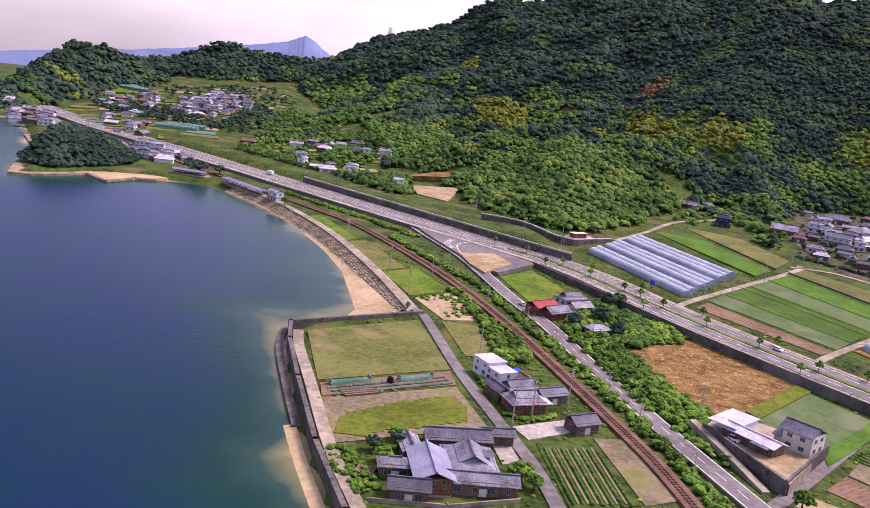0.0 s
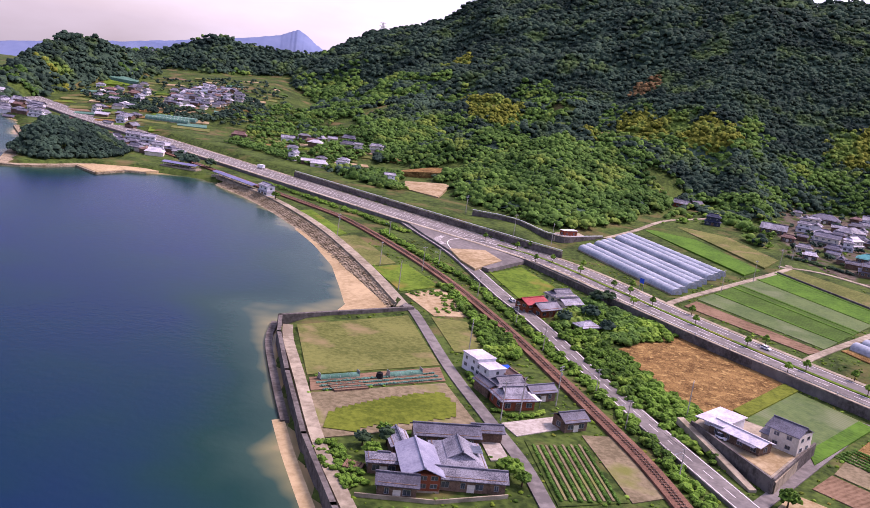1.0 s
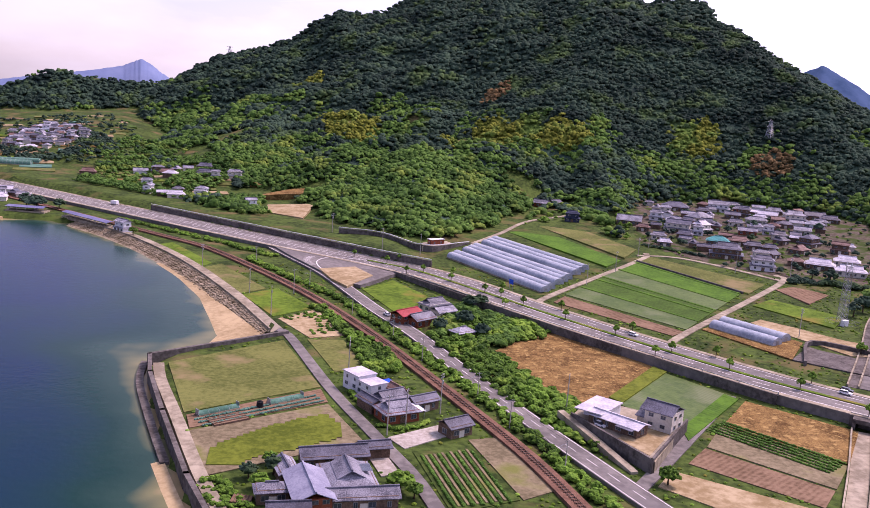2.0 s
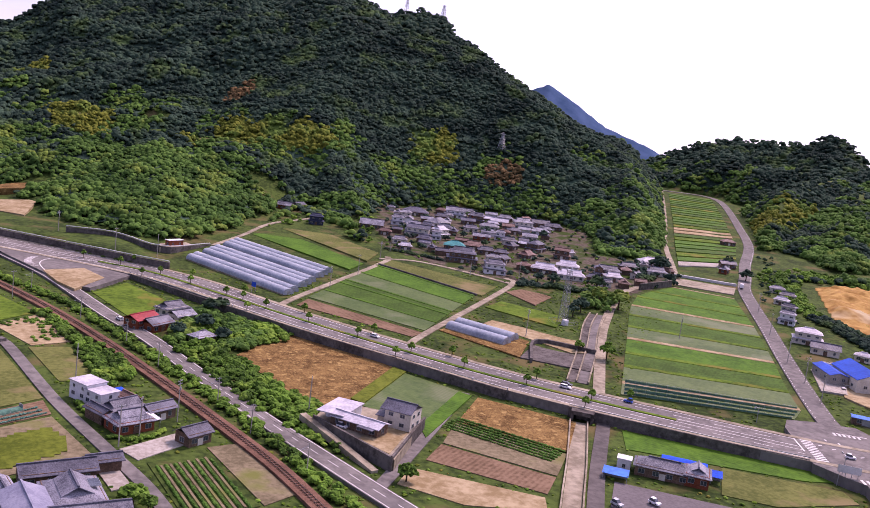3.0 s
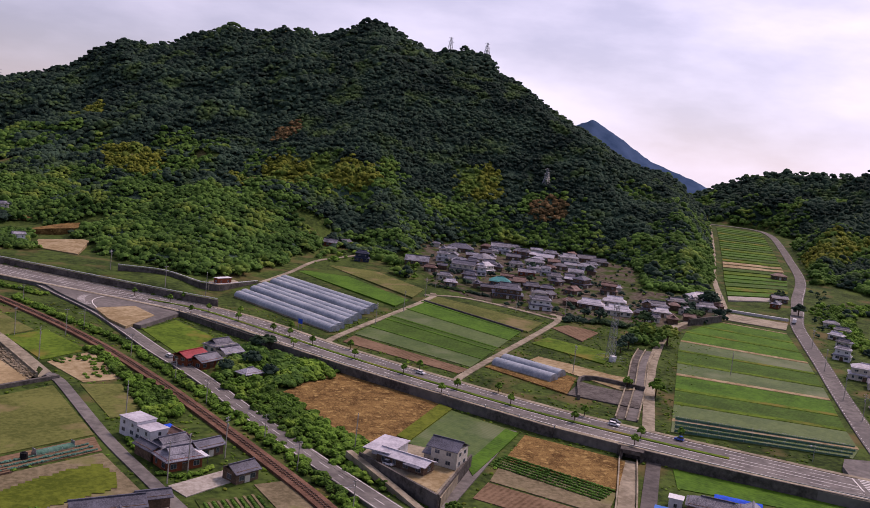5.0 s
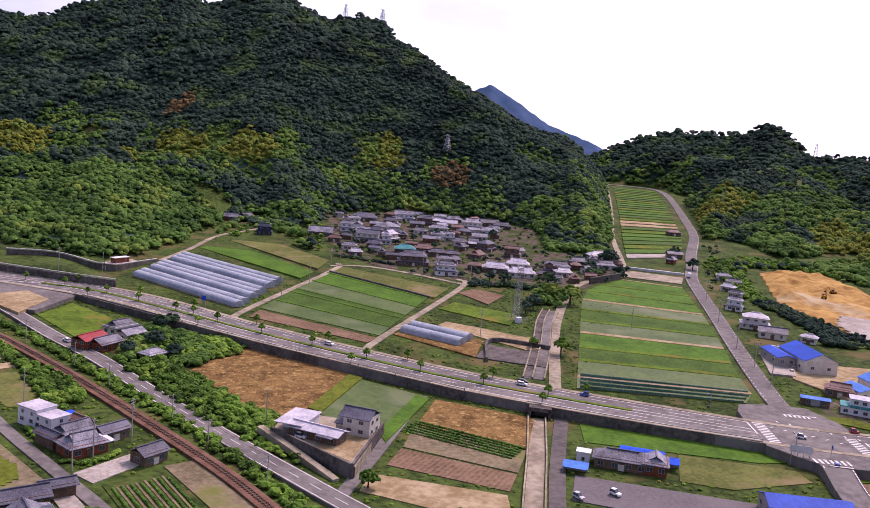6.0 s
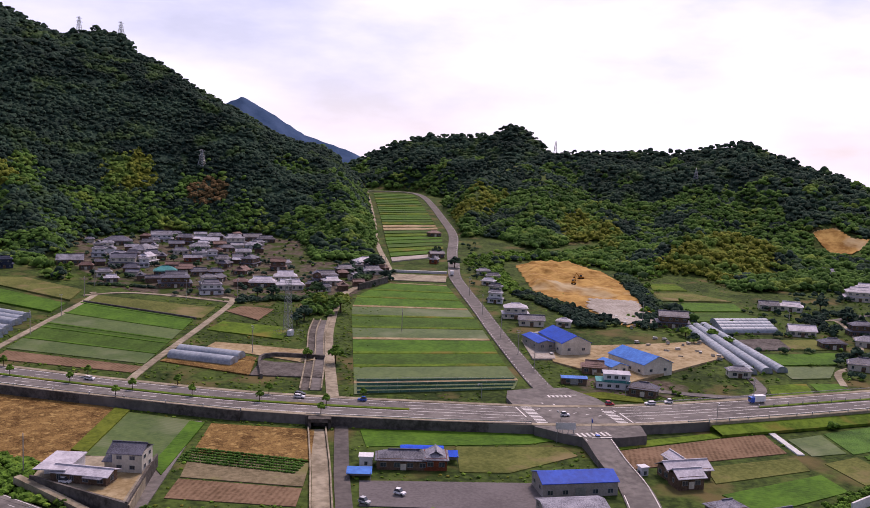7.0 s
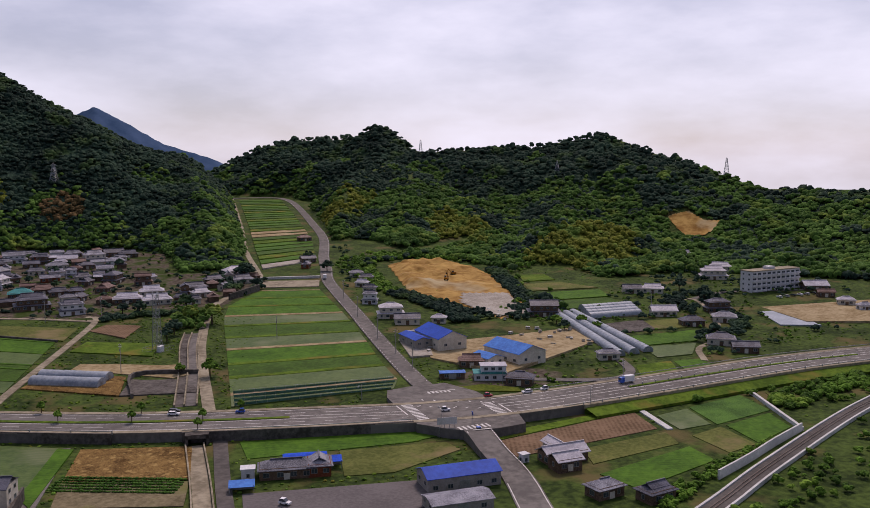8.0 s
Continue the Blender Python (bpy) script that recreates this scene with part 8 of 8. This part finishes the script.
strip_bushes("compound_hedge", [(26, 247), (34, 245), (41, 250)], 0, 2.0, 0.9, 1.0, M_HEDGE, "clipped green hedge round the compound", 34)
strip_bushes("garden_shrubs", [(-18, 210), (-12, 196), (-8, 190)], 0, 8, 1.6, 0.9, M_HEDGE, "garden shrubs and vegetables inside the sea wall", 35)
strip_bushes("works_hedge", [(390, 290), (405, 310), (418, 342), (425, 372)], 0, 14, 2.4, 2.4, M_FOREST, "dark green shrubs between works and quarry", 36)
strip_bushes("quarry_scrub", [(432, 290), (455, 300), (500, 345), (540, 385)], -8, 12, 2.6, 2.2, M_FOREST, "scrub along the quarry edge", 37)
strip_bushes("quarry_top_scrub", [(430, 372), (470, 430), (520, 470), (560, 450)], 6, 14, 2.8, 2.4, M_HEDGE, "light green scrub above the quarry", 38)
strip_bushes("east_scrub", [(350, 108), (380, 104), (420, 92)], 0, 14, 2.4, 2.0, M_HEDGE, "green scrub below the highway", 39)
strip_bushes("east_gardens", [(500, 210), (530, 230), (560, 225), (480, 170), (450, 180)], 0, 10, 3.0, 2.0, M_FOREST, "dark garden trees round the east houses", 40)
strip_bushes("orchard_shrubs", [(-2, 366), (8, 374), (14, 350), (8, 346)], 0, 6, 3.0, 0.8, M_HEDGE, "low orchard shrubs on bare earth", 41)
strip_bushes("slope_scrub", [(-170, 760), (-100, 700), (-50, 660), (-30, 620)], 0, 26, 3.4, 2.6, M_FOREST_LIGHT, "mixed green scrub on the slope above the highway", 42, 3)
strip_bushes("slope_scrub", [(-180, 850), (-110, 860), (-60, 830), (-90, 740)], 0, 40, 4.0, 3.0, M_FOREST_LIGHT, "mixed green scrub on the slope", 43, 3)
strip_bushes("far_scrub", [(-380, 1010), (-330, 940), (-270, 900), (-210, 880), (-200, 960), (-240, 1000)], 0, 40, 6.0, 3.0, M_FOREST, "hedges and trees among far fields", 44, 3)


def dotted_trees(name, poly, count, size, mat, label, seed, lumps=5):
    r = np.random.RandomState(seed)
    xs, ys = [q[0] for q in poly], [q[1] for q in poly]
    x, y = r.uniform(min(xs), max(xs), count * 3), r.uniform(min(ys), max(ys), count * 3)
    ok = inside(poly, x, y)
    for _, pts, _, _ in FIELDS:
        ok &= ~inside(pts, x, y)
    ok &= (np.abs(along(ROAD, x, y)[0]) > 17) & (np.abs(along(VALLEY_ROAD, x, y)[0]) > 8)
    x, y = x[ok][:count], y[ok][:count]
    s = r.uniform(0.6, 1.3, len(x)) * size
    wood(name, np.stack([x, y, land(x, y) + s * 0.45], -1), s, lumps, mat, label, 1.0, "trees", seed)


dotted_trees("village_trees", [(232, 520), (225, 566), (285, 735), (370, 735), (432, 680), (436, 630), (380, 540), (428, 512), (395, 456), (330, 424), (262, 452)], 230, 2.2, M_FOREST, "dark garden trees between the village houses", 51)
dotted_trees("village_shrubs", [(232, 520), (225, 566), (285, 735), (370, 735), (432, 680), (436, 630), (380, 540), (428, 512), (395, 456), (330, 424), (262, 452)], 200, 1.3, M_HEDGE, "garden shrubs between the village houses", 52)
dotted_trees("east_trees", [(430, 300), (560, 260), (700, 330), (760, 240), (640, 120), (480, 130), (400, 160), (400, 230)], 210, 2.4, M_FOREST, "dark trees among the east houses and fields", 53)
dotted_trees("east_shrubs", [(430, 300), (560, 260), (640, 260), (640, 120), (480, 130), (320, 190), (330, 260)], 330, 1.2, M_HEDGE, "green shrubs among the east houses", 54)
dotted_trees("hill_foot_scrub", [(440, 400), (470, 480), (540, 500), (620, 460), (640, 400), (570, 360), (545, 440), (500, 470)], 260, 2.6, M_HEDGE, "light green scrub at the foot of the east hill", 55)
dotted_trees("valley_scrub", [(372, 360), (392, 350), (470, 440), (560, 540), (540, 560), (440, 450)], 120, 1.8, M_FOREST, "dark shrubs along the valley road", 56)
dotted_trees("far_trees", [(-425, 1010), (-360, 1170), (-230, 1180), (-150, 960), (-100, 830), (-190, 860), (-300, 900)], 420, 2.6, M_FOREST, "trees and hedges among the far fields", 57, 3)
dotted_trees("village_back_trees", [(285, 735), (300, 780), (440, 760), (470, 690), (436, 640), (432, 680), (370, 740)], 260, 3.0, M_FOREST, "forest edge behind the village", 58)
dotted_trees("foot_scrub", [(150, 600), (235, 730), (280, 740), (225, 570), (210, 560), (215, 650)], 130, 2.2, M_HEDGE, "green scrub at the foot of the mountain", 59)


dotted_trees("lane_thicket", [(18, 326), (30, 341), (40, 302), (27, 286)], 110, 1.7, M_HEDGE, "dense green bushes between lane and railway", 61, 9)
dotted_trees("roadside_grove", [(53, 342), (76, 380), (115, 388), (106, 364), (76, 314), (60, 316)], 190, 2.0, M_HEDGE, "dense green thicket beside the coast road", 62, 9)
dotted_trees("bare_field_edge", [(60, 316), (76, 318), (88, 262), (92, 236), (78, 244), (68, 280)], 170, 1.7, M_HEDGE, "overgrown green bank between road and fallow field", 63, 9)
dotted_trees("lane_poplars", [(312, 446), (322, 424), (286, 380), (278, 398)], 46, 3.2, M_FOREST_LIGHT, "bright yellow-green trees beside the lane", 64)
dotted_trees("valley_mouth_trees", [(405, 520), (432, 520), (382, 448), (358, 458)], 40, 3.4, M_FOREST, "dark trees at the mouth of the valley", 65)
dotted_trees("works_trees", [(392, 300), (412, 270), (432, 268), (412, 284), (424, 330), (410, 340)], 70, 2.4, M_FOREST, "dark trees between works and quarry", 66)


dotted_trees("railway_scrub", [(330, 140), (345, 128), (420, 100), (500, 55), (520, 48), (430, 76), (366, 92), (368, 126)], 260, 1.9, M_HEDGE, "dense green scrub between highway and railway", 67, 9)
dotted_trees("field_end_scrub", [(236, 104), (274, 102), (300, 97), (322, 96), (256, 98), (215, 98)], 90, 1.5, M_HEDGE, "scrub below the railway wall", 68)
dotted_trees("highway_bank_scrub", [(300, 160), (330, 150), (400, 118), (395, 110), (330, 142), (302, 150)], 60, 1.1, M_HEDGE, "green scrub on the highway bank", 69)


dotted_trees("shore_scrub", [(215, 86), (300, 82), (366, 75), (430, 62), (520, 32), (520, 10), (430, 30), (300, 58), (215, 74)], 260, 1.8, M_HEDGE, "dense green scrub on the sea side of the railway", 74)
dotted_trees("east_thicket", [(440, 300), (470, 300), (500, 330), (545, 375), (560, 360), (520, 300), (490, 262), (470, 250)], 90, 2.0, M_HEDGE, "green thicket between quarry and terraces", 75)

dotted_trees("highway_slope_trees", [(-185, 770), (-60, 652), (-22, 612), (-60, 715), (-95, 800), (-165, 860)], 260, 2.6, M_FOREST_LIGHT, "mixed trees on the slope above the highway", 76, 3)
dotted_trees("coastal_slope_trees", [(-205, 890), (-175, 1030), (-105, 970), (-120, 850)], 260, 3.2, M_FOREST_LIGHT, "young trees on the slope behind the far village", 77, 3)


def weeds(name, region, count, seed, label):
    """Tufts of weeds on rough ground, clear of fields, roads and houses."""
    r = np.random.RandomState(seed)
    x, y = r.uniform(region[0], region[1], count), r.uniform(region[2], region[3], count)
    ok = (np.abs(along(ROAD, x, y)[0]) > 15) & (np.abs(along(VALLEY_ROAD, x, y)[0]) > 6) & (np.abs(along(OLD_ROAD, x, y)[0]) > 5) & (np.abs(along(RAIL, x, y)[0]) > 3.5) & (from_coast(x, y) > 5) & (np.abs(along(SHORE_STREET, x, y)[0]) > 5.5)
    for nm, pts, half, _ in LANES:
        ok &= np.abs(along(pts, x, y)[0]) > half + 0.8
    for nm, pts, _, _ in FIELDS:
        ok &= ~inside(pts, x, y)
    ok &= (np.abs(along([(181, 249), (160, 218), (143, 194), (129, 174)], x, y)[0]) > 4) & (np.abs(along(CANAL, x, y)[0]) > 7)
    for pts in ([(213, 271), (382, 446), (409, 420), (279, 233)], [(133, 421), (197, 497), (226, 422), (170, 360)], [(85, 250), (96, 266), (120, 246), (98, 216)], [(84, 506), (126, 562), (172, 480), (118, 420)], [(240, 224), (256, 242), (292, 222), (314, 176), (296, 158), (262, 172), (246, 186)]):
        ok &= ~inside(pts, x, y)
    for ob in bpy.data.objects:
        if ob.parent is None and ob.type == "EMPTY" and ob.name.split(".")[0] in ("house", "workshop", "greenhouse", "farm_wing", "carport_house", "balcony_house"):
            p = ob.matrix_world.translation
            ok &= np.hypot(x - p.x, y - p.y) > 7
    x, y = x[ok], y[ok]
    s = r.uniform(0.3, 1.0, len(x)) ** 1.6 * 0.85
    wood(name, np.stack([x, y, land(x, y) + s * 0.25], -1), s, 1, M_HEDGE if seed % 2 else M_GRASS, label, 0.7, "weeds", seed)


weeds("weed_tufts", (-30, 330, 150, 480), 6500, 71, "tufts of green weeds on rough ground")
weeds("grass_tufts", (-30, 330, 150, 480), 6500, 72, "tufts of pale grass on rough ground")
weeds("weed_tufts", (300, 640, 90, 420), 2600, 73, "tufts of green weeds on rough ground")


def crop_rows(name, a, b, across, count, gap, size, mat, label):
    """Rows of leafy plants as low ridges of lumps."""
    places, sizes = [], []
    r = random.Random(count)
    a, b, across = Vector(a), Vector(b), Vector(across).normalized()
    for k in range(count):
        p, q = a + across * k * gap, b + across * k * gap
        n = int((q - p).length / (size * 1.3))
        for i in range(n + 1):
            c = p.lerp(q, i / n)
            places.append((c.x, c.y, ground(c.x, c.y) + 0.45 + r.uniform(-0.05, 0.1)))
            sizes.append(size * r.uniform(0.7, 1.2))
    return wood(name, places, sizes, 1, mat, label, 0.9, "crops", count)


for k in range(6):
    setting("mulch_strip_%d" % (k + 1), ribbon([(37.2 + 2.4 * k, 226.5 + 0.9 * k), (41.3 + 2.4 * k, 196.5 + 0.6 * k)], -0.34, 0.34, on_land(0.42), 0.3, 3.0), M_BARE, "pale plastic mulch between the vine rows", "mulch")
crop_rows("vine_rows", (36, 226), (40, 196), (1, 0.2), 7, 2.45, 0.6, M_VEG, "dark green crop rows in the garden plot")
crop_rows("vegetable_rows", (137, 255), (159, 224), (-0.8, -0.6), 6, 2.2, 0.6, M_VEG, "dark green vegetable rows")
crop_rows("garden_rows", (-26, 250), (8, 272), (0.5, -0.9), 3, 2.6, 0.5, M_NET, "netted vegetable rows inside the sea wall")


def far_range(name, pts, label, mat):
    """A distant mountain range, blue only by haze put into its colour: a long ridge with both flanks."""
    verts, faces = [], []
    r = random.Random(len(pts))
    fine = []
    for (ax, ay, az), (bx, by, bz) in zip(pts[:-1], pts[1:]):
        for k in range(8):
            t = k / 8
            fine.append((ax + (bx - ax) * t, ay + (by - ay) * t, az + (bz - az) * t + r.uniform(-1.5, 1.5)))
    fine.append(pts[-1])
    for x, y, z in fine:
        d = math.hypot(x, y)
        ux, uy = x / d, y / d
        verts += [(x - ux * 420, y - uy * 420, -160), (x - ux * 160, y - uy * 160, z * 0.45 + r.uniform(-2, 2)), (x, y, z), (x + ux * 300, y + uy * 300, -160)]
    for i in range(len(fine) - 1):
        for k in range(3):
            faces.append((i * 4 + k, (i + 1) * 4 + k, (i + 1) * 4 + k + 1, i * 4 + k + 1))
    ob = big_mesh(name, verts, faces, mat, True)
    return tagged(ob, label, "mountains", "", "structure")


def polar(b, d, el):
    return (d * math.sin(radians(b)), d * math.cos(radians(b)), 100 + d * math.tan(radians(el)))


# aerial haze is painted in as a pale blue base colour
M_HAZE = surface("mountain tinted by painted haze", srgb("8494b8"), srgb("7486ac"), 1.0, 0.01, 0.002, spec=0.0)
far_range("far_range", [polar(-30, 4300, -4.6), polar(-26.5, 4300, -3.4), polar(-23, 4300, -2.4), polar(-21, 4300, -1.8), polar(-19, 4300, -1.35), polar(-16.8, 4300, -1), polar(-14.6, 4300, -0.62), polar(-12.3, 4300, -0.2), polar(-10.7, 4300, 0.15), polar(-10.1, 4300, 0.42), polar(-9.6, 4300, 0.64), polar(-9.1, 4300, 0.42), polar(-8.5, 4300, -0.05), polar(-7.8, 4300, -0.45), polar(-7.25, 4300, -0.2), polar(-6.5, 4300, -0.5), polar(-5, 4300, -1.4)], "mountain range in the distance with blue haze painted into its colour", M_HAZE)
# green woods turned blue: the haze of distance is put into the colour
M_HAZE_HILL = surface("distant woods with haze in the colour", srgb("50698c"), srgb("3a5474"), 1.0, 0.02, 0.004, spec=0.0)
far_range("far_mountain", [polar(24, 2700, 2.0), polar(27, 2700, 2.3), polar(29.9, 2700, 2.6), polar(31, 2700, 3.1), polar(33, 2700, 2.0), polar(34.8, 2700, 0.9), polar(37.7, 2700, -0.0), polar(40, 2700, -1.2)], "blue forested mountain beyond the valley", M_HAZE_HILL)
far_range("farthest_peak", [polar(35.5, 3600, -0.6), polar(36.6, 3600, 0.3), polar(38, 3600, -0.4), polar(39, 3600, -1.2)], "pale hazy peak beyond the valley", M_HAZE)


# ---- garden inside the sea wall and nets by the highway ----
def garden_bed(x, y, w, d, turn):
    ob = thing("garden_bed", pose(x, y, 3.4, 0, 0, turn), "planked vegetable bed with bare soil inside the sea wall", "garden bed", "garden beds")
    part("soil", Shape().box(-w / 2, -d / 2, -0.6, w / 2, d / 2, 0.25), M_SOIL, ob)
    for o in (-d / 2, d / 2):
        part("plank", Shape().box(-w / 2 - 0.1, o - 0.08, -0.6, w / 2 + 0.1, o + 0.08, 0.4), M_WOOD, ob)
    return ob


bed = garden_bed(-18, 252, 11, 1.1, 32)
for k in range(1, 4):
    copy_thing(bed, pose(-18 + 0.75 * k, 252 - 1.2 * k, 3.4, 0, 0, 32))
bed = garden_bed(-8, 199, 4, 0.8, 80)
for k in range(1, 5):
    copy_thing(bed, pose(-8 - 1.0 * k * 0.9, 199 + 0.2 * k, 3.4, 0, 0, 80))
tunnel(-26, 253.5, -15, 260.5, 2.4, 1.3, "low green net tunnel over vegetables", "garden nets", M_NET)
tunnel(-6, 264, 4, 270.5, 2.6, 1.3, "low green net tunnel over vegetables", "garden nets", M_NET)
tank = thing("water_tank", pose(-8.5, 261.5, 3.2, 0, 0, 0), "round black plastic water tank beside the beds", "tank")
part("tank_body", Shape().beam((0, 0, 0), (0, 0, 1.7), 1.1, 1.0, 14), M_TYRE_AND_SHADE, tank)
part("lid", Shape().beam((0, 0, 1.7), (0, 0, 2.0), 0.6, 0.45, 12), M_TYRE_AND_SHADE, tank)


def net_frame(ax, ay, bx, by):
    """A long low frame of posts and wires hung with green net."""
    a, b = Vector((ax, ay)), Vector((bx, by))
    n = int((b - a).length / 4)
    ob = thing("net_frame", Matrix.Translation((ax, ay, ground(ax, ay))) @ Matrix.Rotation(math.atan2(by - ay, bx - ax), 4, "Z"), "long row of green net on low steel posts", "net frame", "net frames at the field's edge")
    long = (b - a).length
    for k in range(n + 1):
        part("post", Shape().box(k * long / n - 0.05, -0.05, -0.3, k * long / n + 0.05, 0.05, 1.9), M_METAL, ob)
    part("net", Shape().box(0, -0.03, 0.5, long, 0.03, 1.5), M_NET, ob)
    part("top_wire", Shape().box(0, -0.04, 1.8, long, 0.04, 1.88), M_METAL, ob)
    return ob


for k in range(4):
    u = k * 0.022 + 0.006
    p, q = side(FIELD_LEFT, u), side(FIELD_RIGHT, u)
    net_frame(p.x + 1, p.y - 0.6, q.x - 1, q.y + 0.6)


def stone_stack(x, y, turn, count):
    ob = thing("stone_stack", pose(x, y, ground(x, y) + 0.35, 0, 0, turn), "stack of grey stone slabs in the works yard", "stone stack", "stone stacks in the yard")
    for k in range(count):
        part("slab", Shape().box(-1.3 + 0.12 * k, -0.7 + 0.05 * k, k * 0.36, 1.2 - 0.05 * k, 0.7, k * 0.36 + 0.3), M_CONCRETE if k % 2 else M_WHITE_STONE, ob)
    return ob


ry = random.Random(31)
yards = ([(324, 262), (342, 296), (356, 298), (346, 284), (334, 262)], [(374, 232), (384, 262), (408, 262), (416, 222), (392, 210)], [(404, 282), (424, 300), (430, 276), (414, 270)])
for k in range(54):
    area = yards[k % 3]
    for _ in range(30):
        x, y = ry.uniform(320, 432), ry.uniform(208, 302)
        if bool(inside(area, np.array(x), np.array(y))):
            stone_stack(x, y, ry.uniform(0, 180), ry.choice([2, 3, 4]))
            break
